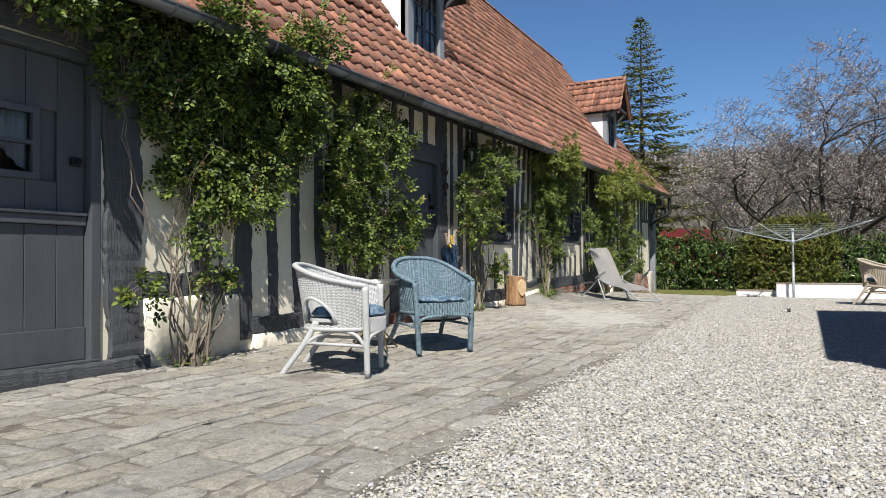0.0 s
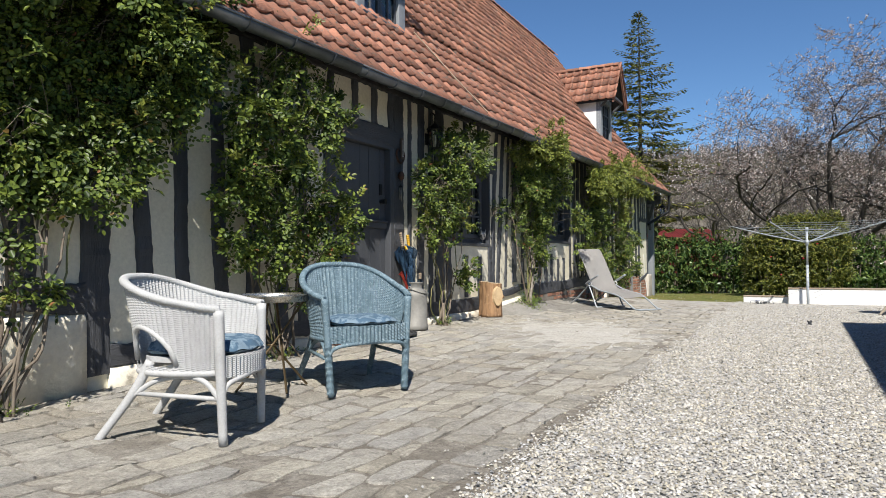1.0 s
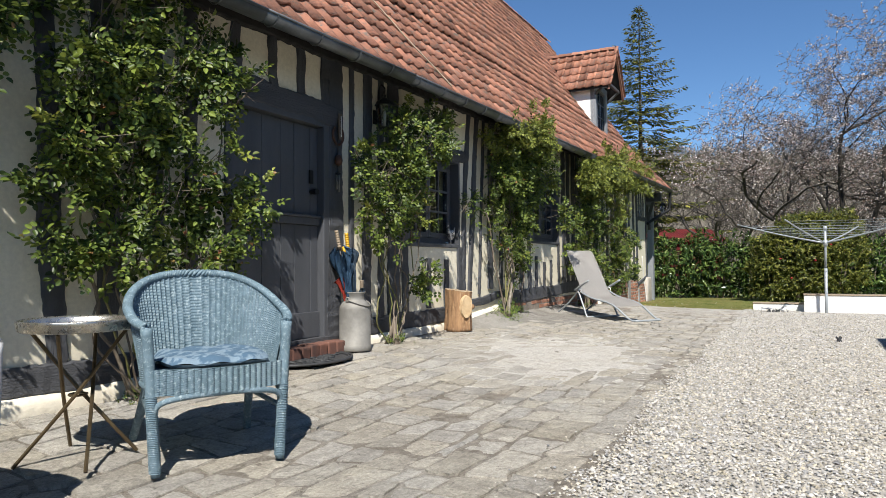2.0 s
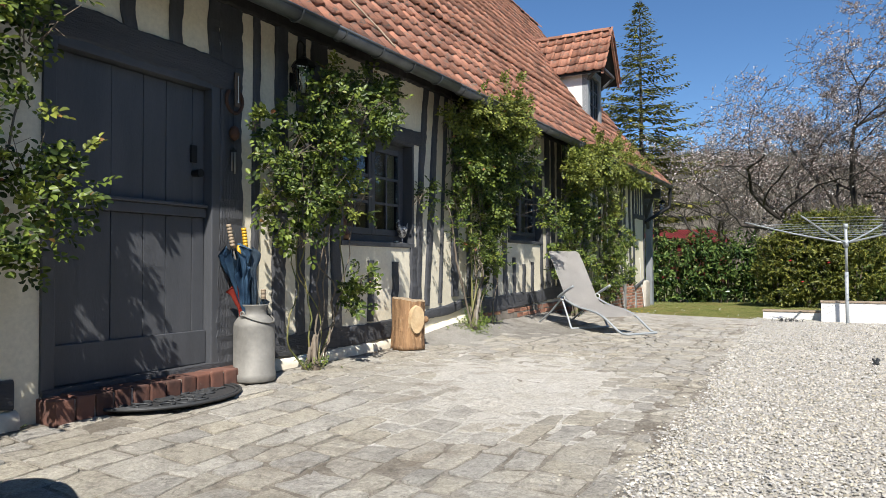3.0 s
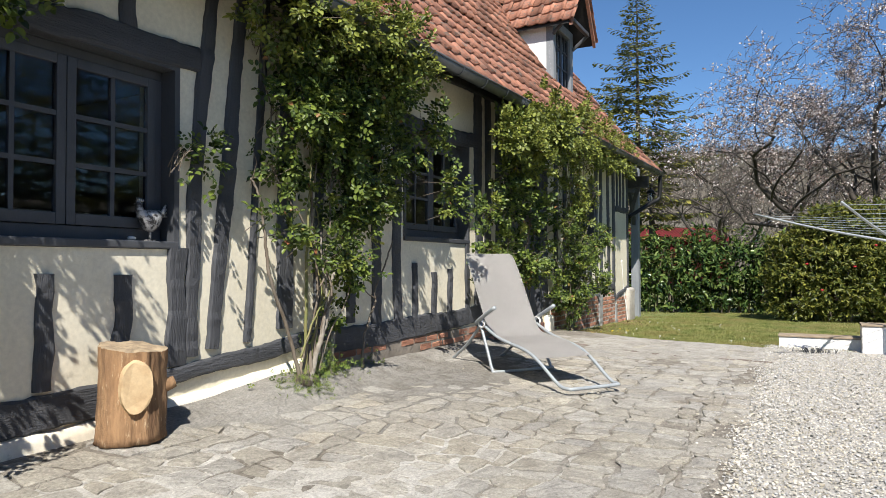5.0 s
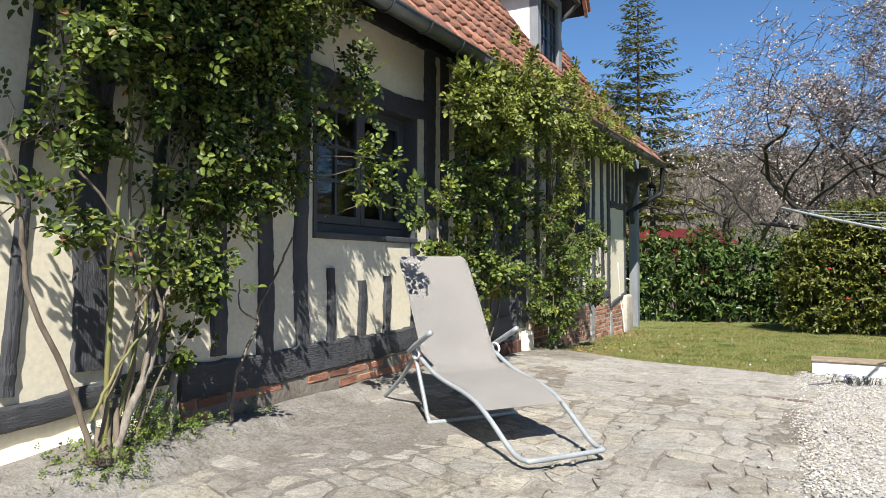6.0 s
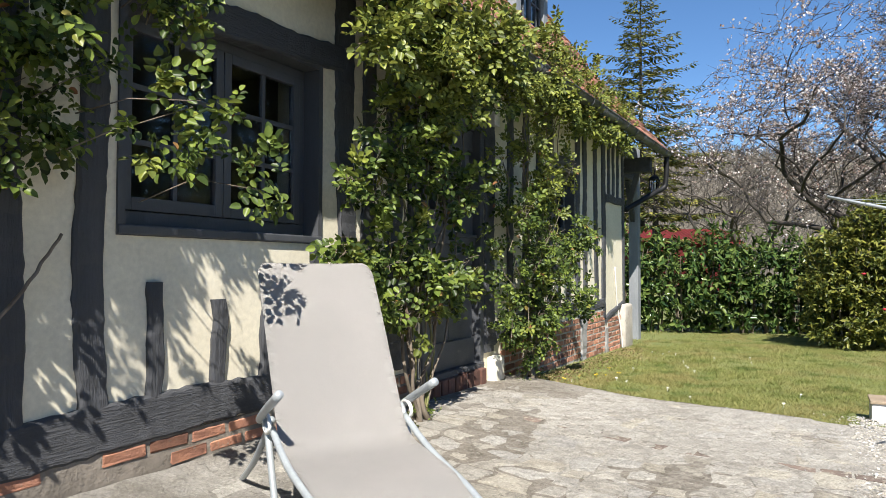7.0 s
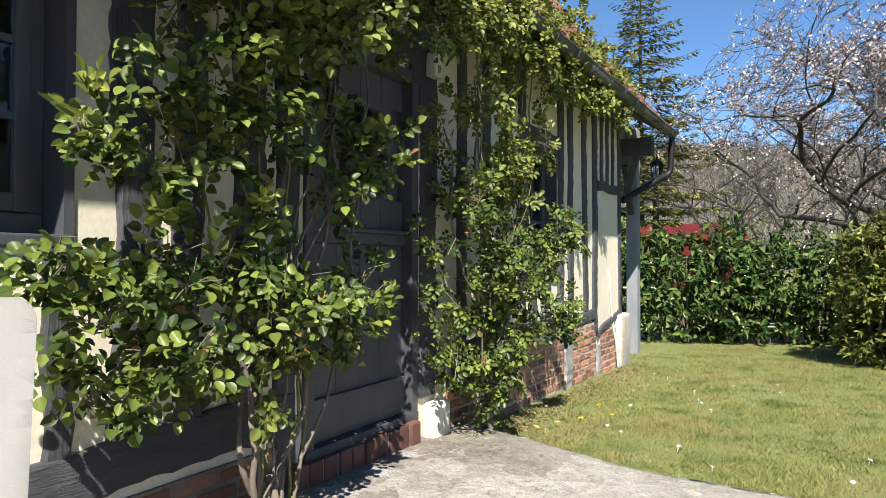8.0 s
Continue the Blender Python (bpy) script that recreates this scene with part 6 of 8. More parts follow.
brick_plinth(12.5, 15.93, 0.09, 0.29, 7, rough=0.40, mortar=OLD_LIME)
brick_plinth(17.5, 19.93, -0.06, 0.42, 8)
brick_plinth(20.17, 21.04, -0.10, 0.47, 9)
brick_plinth(21.20, 21.90, -0.14, 0.36, 10)
WEATHERED = mat("weathered_grey_post", (0.33, 0.325, 0.31), (0.25, 0.245, 0.235), 5, 0.85, 0.5, 35, stretch=(2, 2, 0.6))
part("stud", hewn(20.05, 0.45, 20.05, -0.15, 0.22, proud=0.035, seed=75), WEATHERED, WALL)
part("stud", hewn(21.12, 0.22, 21.12, -0.17, 0.13, proud=0.035, seed=76), WEATHERED, WALL)


# ---- porch post at the house end ----
def porch():
    c = thing("porch", (24.05, 4.68, -0.18), "slate-grey timber porch post with brace carrying the roof end", "porch")
    bm = bmesh.new()
    box(bm, 23.60, 23.80, 4.62, 4.78, -0.25, 3.1, 0.012)
    part("post", bm, JOINERY_PALE, c)
    bm = bmesh.new()
    box(bm, 22.24, 23.59, 4.62, 4.78, 2.50, 2.72, 0.012)
    part("tie_beam", bm, TIMBER_FLAT, c)
    bm = bmesh.new()
    box(bm, 22.60, 22.75, 4.20, 4.8, 2.55, 2.78, 0.01)
    part("cross_beam", bm, TIMBER_FLAT, c)
    bm = bmesh.new()
    tube(bm, [(22.98, 4.66, 1.98), (22.70, 4.40, 2.60)], 0.055, n=4)
    part("brace", bm, TIMBER, c)
    bm = bmesh.new()
    tube(bm, [(23.1, 4.68, 2.5), (23.60, 4.70, 1.85)], 0.05, n=4)
    part("brace", bm, TIMBER, c)
    bm = bmesh.new()
    v = [bm.verts.new(p) for p in ((22.3, 4.79, 2.72), (23.75, 4.79, 2.72), (23.75, 4.79, 3.05), (22.3, 4.79, 3.75))]
    w = [bm.verts.new(p.co + Vector((0, 0.04, 0))) for p in v]
    bm.faces.new(v)
    bm.faces.new(w[::-1])
    for k in range(4):
        bm.faces.new((v[k], v[(k + 1) % 4], w[(k + 1) % 4], w[k]))
    part("boarding", bm, JOINERY_PALE, c)
    bm = bmesh.new()
    tube(bm, smooth_path([(23.02, 4.03, 2.86), (23.02, 4.03, 2.72), (23.02, 4.05, 2.40), (22.98, 4.09, 2.31), (22.85, 4.18, 2.24), (22.40, 4.44, 2.00), (22.26, 4.50, 1.93)], 5), 0.042, n=10)
    part("downpipe", bm, IRON, c, "black rainwater pipe", smooth=True)
    # tiled strip of roof over the porch
    bm = bmesh.new()
    v = [bm.verts.new(p) for p in ((22.45, EAVE_Y, eave_z(22.45) - 0.02), (23.05, EAVE_Y, eave_z(23.0) - 0.02), (23.6, 4.72, eave_z(23.6) + 0.42), (22.45, 5.3, eave_z(22.5) + 1.4))]
    w = [bm.verts.new(p.co - Vector((0, 0, 0.05))) for p in v]
    bm.faces.new(v)
    bm.faces.new(w[::-1])
    for k in range(4):
        bm.faces.new((v[k], v[(k + 1) % 4], w[(k + 1) % 4], w[k]))
    part("roof_deck", bm, ROOF_BED, c)


porch()
lantern(23.0, 4.22, 2.38, "black coach lantern hanging on the porch beam", 4.30)


def cables():
    bm = bmesh.new()
    pts = []
    for s_, x in ((1.42, 9.66), (1.0, 9.74), (0.6, 9.80), (0.25, 9.93), (0.0, 9.98)):
        y, z, a, full = roof_yz(s_, x)
        pts.append((x, y - 0.03, z + 0.055))
    tube(bm, smooth_path(pts, 4), 0.008, n=6)
    solid("aerial_cable", bm, CANE_WOOD, "pale aerial cable running down the roof tiles", "cable", at=pts[-1], smooth=True)
    bm = bmesh.new()
    tube(bm, smooth_path([(21.62, WY - 0.012, 1.05), (21.66, WY - 0.014, 0.8), (21.75, WY - 0.014, 0.45), (21.82, WY - 0.05, 0.1), (21.84, WY - 0.06, -0.15)], 4), 0.012, n=6)
    solid("wall_cable", bm, CHAR, "white cable clipped to the plaster near the house corner", "cable", at=(21.8, WY - 0.03, 0.0), smooth=True)


cables()

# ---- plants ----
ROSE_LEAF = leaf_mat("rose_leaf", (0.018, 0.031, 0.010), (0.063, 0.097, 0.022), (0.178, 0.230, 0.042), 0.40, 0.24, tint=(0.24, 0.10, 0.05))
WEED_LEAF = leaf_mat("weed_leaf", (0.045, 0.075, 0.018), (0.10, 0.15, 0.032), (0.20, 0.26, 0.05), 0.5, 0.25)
# Yellower young leaves, lightened further to carry the sun on the top shoots.
SUNLIT_YOUNG_LEAF = leaf_mat("sunlit_young_rose_leaf", (0.050, 0.064, 0.016), (0.118, 0.146, 0.031), (0.255, 0.285, 0.056), 0.40, 0.26, tint=(0.26, 0.11, 0.05))
LAUREL_LEAF = leaf_mat("laurel_leaf", (0.018, 0.040, 0.014), (0.050, 0.092, 0.025), (0.14, 0.19, 0.050), 0.20, 0.18)
BUSH_LEAF = leaf_mat("bush_leaf", (0.024, 0.036, 0.010), (0.080, 0.100, 0.020), (0.24, 0.24, 0.050), 0.4, 0.25)
BLADE = grass_mat("grass_blade", (0.130, 0.158, 0.045), (0.205, 0.225, 0.066), (0.33, 0.32, 0.125), 0.6, 0.3, tint=(0.36, 0.31, 0.18))
rngn = np.random.default_rng(11)


def unit(v):
    return v / np.maximum(np.linalg.norm(v, axis=-1, keepdims=True), 1e-9)


def leaf_mesh(pos, along, normal, length, width, fold=0.25, fine=0):
    """Leaves as folded ovals: each has a base, four to eight edge points and a tip."""
    n = len(pos)
    along = unit(along)
    side = unit(np.cross(along, normal))
    nrm = np.cross(side, along)
    L, W = np.broadcast_to(length, (n,))[:, None], np.broadcast_to(width, (n,))[:, None]
    rim = ([(0.22, 0.45), (0.66, 0.44)], [(0.13, 0.33), (0.42, 0.49), (0.76, 0.35)], [(0.10, 0.27), (0.32, 0.47), (0.60, 0.46), (0.84, 0.27)])[fine]
    right = [pos + along * L * a + side * W * b + nrm * W * fold * b * 2 for a, b in rim]
    left = [pos + along * L * a - side * W * b + nrm * W * fold * b * 2 for a, b in rim[::-1]]
    pts = [pos] + right + [pos + along * L - nrm * L * 0.08] + left
    verts = np.stack(pts, 1).reshape(-1, 3)
    k, h = len(pts), len(rim) + 1
    b = np.arange(n)[:, None] * k
    faces = np.stack([b + np.arange(h + 1)[None], b + np.array([[0, *range(h, k)]])], 1).reshape(-1, h + 1)
    return verts, faces


def diamond_mesh(pos, along, normal, length, width):
    """Small pointed blades of one face each, for needles and petals far off."""
    n = len(pos)
    along = unit(along)
    side = unit(np.cross(along, normal))
    L, W = np.broadcast_to(length, (n,))[:, None], np.broadcast_to(width, (n,))[:, None]
    pts = [pos, pos + along * L * 0.5 + side * W * 0.5, pos + along * L, pos + along * L * 0.5 - side * W * 0.5]
    return np.stack(pts, 1).reshape(-1, 3), np.arange(4 * n).reshape(-1, 4)


def compound_leaves(pos, out, size=0.05, broad=0.70):
    """Rose leaves: five leaflets on a stalk, at each place, pointing roughly along out."""
    n = len(pos)
    d = unit(out + rngn.normal(0, 0.55, (n, 3)) + np.array([0, 0, -0.15]))
    nrm = unit(np.array([-0.35, -0.45, 0.75]) + rngn.normal(0, 0.38, (n, 3)))
    side = unit(np.cross(d, nrm))
    nrm = np.cross(side, d)
    s = size * rngn.uniform(0.7, 1.25, (n, 1))
    P, A, N, S = [], [], [], []
    for along, lat, turn in ((1.5, 0.0, 0.0), (0.95, 0.12, 1.0), (0.95, -0.12, -1.0), (0.25, 0.12, 1.1), (0.25, -0.12, -1.1)):
        P.append(pos + d * s * along + side * s * lat)
        A.append(d * (1.0 if turn == 0 else 0.45) + side * turn * 0.9)
        N.append(nrm + rngn.normal(0, 0.22, (n, 3)))
        S.append(s[:, 0] * (1.0 if turn == 0 else 0.9))
    P, A, N, S = (np.stack(q, 1).reshape(n * 5, -1) for q in (P, A, N, np.stack(S, 0).T.T[:, :, None]))
    S = S[:, 0]
    return leaf_mesh(P, A, N, S, S * broad, fine=2 if broad > 0.75 else 1)


def cloud(x, y, z, rx, ry, rz, n):
    """Places in clumps through an ellipsoid, with gaps between the clumps, and the way outwards."""
    k = max(5, n // 16)
    d = unit(rngn.normal(0, 1, (k, 3)))
    r = rngn.uniform(0.05, 1.0, (k, 1)) ** 0.45
    lump = 1 + 0.20 * np.sin(5 * d[:, :1] + 3 * d[:, 2:]) + 0.16 * np.sin(9 * d[:, 1:2] + x)
    c = d * r * lump * np.array([rx, ry, rz])
    pick = rngn.integers(0, k, n)
    p = c[pick] + rngn.normal(0, 1, (n, 3)) * np.array([0.068, 0.050, 0.060])
    return np.array([x, y, z]) + p, unit(d[pick] + rngn.normal(0, 0.3, (n, 3)))


def merge(meshes):
    vs, fs, o = [], [], 0
    for v, f in meshes:
        vs.append(v)
        fs.append(f + o)
        o += len(v)
    return np.concatenate(vs), np.concatenate(fs)


def rose(name_label, base, blobs, ymid, yr, canes, seed, density=1.0, size=0.041, tuck=False, tuck_x=99.0, tuck_z=1.22, tuck_top=9.0, broad=0.70, stems=(), rise=0.0):
    """A climbing rose: woody and green canes from the foot, twigs to each mass of leaves, leaves."""
    rng = random.Random(seed)
    bx, by = base
    bz = pz(bx, by) + rise
    r = thing("climbing_rose", (bx, by, bz), name_label, "rose", group="climbing roses on the house front")
    meshes, sunlit_young = [], []
    for i, (x, z, rad, *out) in enumerate(blobs):
        yy = ymid + rng.uniform(-0.06, 0.06) - (0.08 if z > 2.5 + lift(x) else 0.0)
        under = tuck and not out and tuck_z < z < min(2.48 + lift(x), tuck_top) and x - rad < tuck_x
        if under:   # close to the wall, below the eaves
            x, z, yy = x + 0.17, z + 0.05, 4.39
        yy = out[0] if out else yy
        ry = min(yr, max(rad * 0.9, 0.10)) if not under else 0.11
        if x > 18.4:   # the far shoots lie close along the eaves
            yy, ry = 4.14, 0.09
        n = int(density * 0.78 * (2500 if rad > 0.13 else 1300) * rad * (rad + 0.10) * (1.25 if under else 1.0))
        p, d = cloud(x, yy, z, rad * 1.12, ry, rad * 1.05, n)
        keep = p[:, 1] < WY - 0.03
        high = x > 11 and (z > (1.75 if x > 16.5 else 2.35 + lift(x)) or bool(out and out[0] < 4.02 and z > 1.9))   # the top shoots are younger and yellower, and their sunlit brightness is painted in
        (sunlit_young if high else meshes).append(compound_leaves(p[keep], d[keep], size, broad))
        for _ in range(max(3, int(26 * rad))):   # loose sprays past the outline
            a = rng.uniform(0, 6.28)
            o = np.array([math.cos(a), rng.uniform(-0.7, 0.1), math.sin(a) + 0.2])
            tip = np.array([x, yy, z]) + o * rad * rng.uniform(1.05, 1.75) * np.array([1, 0.8, 1])
            m = 5
            t = rngn.uniform(0.75, 1.0, (m, 1))
            q = np.array([x, yy, z]) + (tip - np.array([x, yy, z])) * t
            q[:, 1] = np.minimum(q[:, 1], WY - 0.05)
            (sunlit_young if high or rng.random() < 0.2 else meshes).append(compound_leaves(q, np.tile(o, (m, 1)), size, broad))
    for name, found, leaf in (("leaves", meshes, ROSE_LEAF), ("sunlit_young_leaves", sunlit_young, SUNLIT_YOUNG_LEAF)):
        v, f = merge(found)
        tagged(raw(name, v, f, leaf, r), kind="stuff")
    ymid = 4.38 if tuck else ymid
    # main canes rise from the foot to the leaf masses
    for k in range(canes):
        near = sorted((b for b in blobs if abs(b[0] - bx) < 0.2 + 0.24 * (b[1] - bz) and b[1] > 0.9), key=lambda b: -b[1]) or blobs
        x, z, rad = near[k % len(near)][:3]
        sx = bx + rng.uniform(-0.15, 0.15)
        y1 = min(WY - 0.06, ymid + rng.uniform(-0.02, 0.14))
        mid1 = (sx + (x - sx) * 0.38 + rng.uniform(-0.26, 0.26), by + rng.uniform(-0.04, 0.06), bz + (z - bz) * 0.30)
        mid2 = (sx + (x - sx) * 0.72 + rng.uniform(-0.16, 0.16), (by + y1) / 2, bz + (z - bz) * 0.62)
        bm = bmesh.new()
        path = smooth_path([(sx, by + rng.uniform(-0.05, 0.05), bz - 0.03), mid1, mid2, (x, y1, z + rad * 0.4)], 9)
        kink, tone = rng.uniform(0, 50), rng.uniform(3.5, 6.0)
        path = [p + Vector((noise.noise(Vector((kink, p.z * tone, 0))), 0.5 * noise.noise(Vector((kink, p.z * tone, 9))), 0)) * 0.075 * clamp((p.z - bz) * 4) + Vector((rng.uniform(-1, 1), rng.uniform(-0.5, 0.5), 0)) * 0.007 for p in path]
        thick = rng.choice((0.006, 0.008, 0.010, 0.014))
        tube(bm, path, thick, 0.004, n=6)
        part("cane", bm, CANE if thick < 0.010 and k % 2 else BARK, r, smooth=True)
    for wood, y, thick, *line in stems:   # old stems that stand clear of the leaves
        bm = bmesh.new()
        path = [p + Vector((rng.uniform(-1, 1), rng.uniform(-1, 1), 0)) * 0.0045 for p in smooth_path([(x, y + 0.02 * k, z) for k, (x, z) in enumerate(line)], 7)]
        tube(bm, path, thick, thick * 0.55, n=8)
        part("stem", bm, wood, r, smooth=True)
    bm = bmesh.new()
    for x, z, rad, *out in blobs:
        for _ in range(1 if out else int(6 + 14 * rad)):
            a = Vector((x + rng.uniform(-1, 1) * rad * 0.5 - (0.12 if out else 0), ymid + rng.uniform(0, 0.1), z - rad * rng.uniform(0.2, 1.0)))
            b = Vector((x + rng.uniform(-1, 1) * rad, (out[0] if out else ymid) - rng.uniform(-0.1, 0.9) * min(yr, rad), z + rad * rng.uniform(-0.6, 1.1)))
            b.y = min(b.y, WY - 0.04)
            m = a.lerp(b, 0.5) + Vector((rng.uniform(-0.06, 0.06), rng.uniform(-0.05, 0.03), rng.uniform(-0.02, 0.08)))
            tube(bm, [a, m, b], 0.0036, 0.0015, n=4, caps=False)
    part("twig_tangle", bm, BARK, r, kind="stuff")
    # knotted stock with dry litter at the foot
    bm = bmesh.new()
    for _ in range(7):
        a = rng.uniform(0, 6.28)
        tube(bm, [(bx + 0.10 * math.cos(a), by + 0.07 * math.sin(a), bz - 0.02), (bx + 0.04 * math.cos(a), by + 0.03 * math.sin(a), bz + 0.06), (bx + rng.uniform(-0.08, 0.08), by, bz + rng.uniform(0.12, 0.26))], 0.025, 0.011, n=7)
    part("stock", bm, BARK, r, smooth=True, kind="stuff")
    n = 34
    p = np.stack([bx + rngn.normal(0, 0.14, n), np.minimum(by + rngn.normal(0, 0.07, n), WY - 0.03), bz + rngn.uniform(0.0, 0.07, n)], 1)
    v, f = compound_leaves(p, np.tile([0, -0.3, 0.6], (n, 1)), size * 0.45)
    tagged(raw("undergrowth", v, f, ROSE_LEAF, r), kind="stuff")
    return r


ROSE_A = [(3.84, 2.36, 0.37), (4.37, 2.58, 0.33), (3.99, 2.07, 0.37), (4.62, 2.28, 0.46), (5.18, 2.18, 0.28), (4.06, 1.75, 0.33), (4.62, 1.76, 0.33), (4.10, 1.37, 0.28),
          (4.40, 1.47, 0.24), (3.58, 2.13, 0.27), (3.25, 2.38, 0.17), (2.95, 2.40, 0.15), (4.08, 0.98, 0.12), (4.28, 0.70, 0.10), (3.66, 0.55, 0.10), (5.45, 2.72, 0.13), (5.42, 2.38, 0.20), (5.10, 2.62, 0.22), (5.30, 2.02, 0.14),
          (5.0, 1.75, 0.20, 4.15), (5.22, 2.02, 0.20, 4.10), (4.82, 1.45, 0.17, 4.18), (5.05, 2.35, 0.24, 4.08), (4.55, 1.30, 0.15, 4.15)]
ROSE_B = [(6.11, 2.28, 0.30), (6.70, 2.20, 0.27), (5.88, 1.95, 0.20), (6.30, 1.85, 0.34), (7.02, 2.06, 0.18), (5.98, 1.45, 0.28), (6.58, 1.47, 0.31), (6.17, 1.11, 0.29),
          (7.02, 1.26, 0.22), (6.73, 0.94, 0.21), (5.95, 0.97, 0.17), (5.66, 1.29, 0.08), (6.44, 0.62, 0.12)]
ROSE_C = [(9.52, 2.31, 0.20), (10.02, 2.38, 0.18), (9.24, 2.01, 0.20), (9.74, 2.07, 0.18), (8.92, 1.76, 0.18), (9.29, 1.72, 0.20), (9.09, 1.44, 0.23), (9.56, 1.41, 0.16),
          (8.66, 1.58, 0.10), (8.62, 1.32, 0.10), (8.70, 1.13, 0.07), (8.99, 1.07, 0.08), (9.67, 0.72, 0.12), (9.60, 0.58, 0.09), (8.50, 1.81, 0.04)]
ROSE_D = [(11.60, 2.50, 0.17), (12.06, 2.36, 0.32), (12.66, 2.36, 0.34), (12.23, 2.0, 0.32), (12.88, 2.10, 0.27), (11.78, 2.01, 0.20), (12.4, 1.7, 0.22), (13.20, 2.64, 0.22),
          (13.57, 2.17, 0.16), (11.66, 1.58, 0.17), (10.98, 1.54, 0.08), (12.55, 1.25, 0.14), (13.36, 1.50, 0.11, 3.95), (12.95, 1.55, 0.14),
          (13.74, 1.37, 0.075, 3.84), (13.48, 1.68, 0.09, 3.98), (12.60, 2.66, 0.22), (13.0, 2.48, 0.20), (11.75, 2.56, 0.16, 3.98), (12.15, 2.62, 0.20, 3.96), (12.5, 2.58, 0.20, 3.97), (12.48, 0.89, 0.09, 4.24), (11.66, 1.24, 0.10, 4.24), (11.75, 1.16, 0.07, 4.24),
          (12.34, 1.38, 0.14, 4.30), (12.54, 1.21, 0.13, 4.30), (12.33, 1.03, 0.12, 4.30), (12.82, 1.44, 0.12, 4.30), (12.65, 1.69, 0.16, 4.30), (12.40, 1.76, 0.16, 4.30), (13.02, 1.93, 0.17, 4.30), (13.26, 1.74, 0.13, 4.30),
          (12.03, 1.04, 0.09, 4.16), (12.27, 1.02, 0.10, 4.16), (12.29, 0.92, 0.08, 4.16), (12.38, 0.72, 0.06, 4.36), (12.42, 0.60, 0.05, 4.38)]
STEMS_D = [(BARK, 4.23, 0.0135, (11.85, 0.14), (11.76, 0.47), (11.59, 0.87), (11.57, 1.08), (11.54, 1.36), (11.48, 1.50)),
           (CANE, 4.23, 0.0125, (11.88, 0.14), (11.91, 0.57), (11.94, 0.97), (11.98, 1.24), (12.03, 1.55), (12.08, 2.0)),
           (PALE_BARK, 4.22, 0.021, (11.89, 0.13), (12.02, 0.38), (12.13, 0.56), (12.21, 0.81), (12.28, 0.90)),
           (PALE_BARK, 4.24, 0.010, (12.07, 0.45), (12.14, 0.77), (12.11, 1.00), (12.13, 1.21)),
           (BARK, 4.25, 0.011, (11.95, 0.15), (12.03, 0.45), (12.08, 0.77), (12.08, 1.07), (12.06, 1.35), (12.14, 1.70)),
           (CANE, 4.20, 0.008, (11.80, 0.36), (11.93, 0.56), (12.12, 0.74), (12.22, 0.86)),
           (BARK, 4.36, 0.011, (12.72, 0.16), (12.77, 0.40), (12.95, 0.65), (12.99, 0.77), (13.16, 0.96), (13.31, 1.17)),
           (BARK, 4.40, 0.006, (12.95, 0.69), (12.84, 0.76), (12.85, 0.92)),
           (PALE_BARK, 4.33, 0.030, (12.28, 0.14), (12.31, 0.30), (12.36, 0.47))]
ROSE_E = [(14.74, 1.51, 0.06), (14.92, 1.48, 0.09), (15.15, 1.55, 0.12), (15.43, 1.69, 0.12), (15.76, 1.74, 0.13), (16.12, 1.63, 0.12), (15.85, 1.47, 0.09), (15.10, 1.74, 0.08), (15.46, 2.02, 0.10), (15.87, 2.17, 0.11), (16.30, 2.27, 0.12), (15.01, 1.90, 0.07),
          (14.68, 1.14, 0.06), (14.84, 1.05, 0.09), (15.04, 1.09, 0.12), (15.28, 1.12, 0.12), (15.57, 1.04, 0.14), (15.89, 0.90, 0.13), (16.12, 1.04, 0.10), (14.90, 0.83, 0.07), (15.12, 0.85, 0.11), (15.40, 0.77, 0.12), (15.69, 0.73, 0.08), (14.76, 0.98, 0.06), (14.81, 0.76, 0.06),
          (15.15, 2.42, 0.18, 4.06), (15.55, 2.58, 0.20, 4.0), (16.05, 2.68, 0.20, 4.0),
          (14.79, 2.30, 0.18, 3.99), (15.28, 2.28, 0.19, 3.99), (15.90, 2.41, 0.18, 3.99), (16.28, 2.63, 0.16, 3.99), (15.57, 2.07, 0.14, 3.99)]
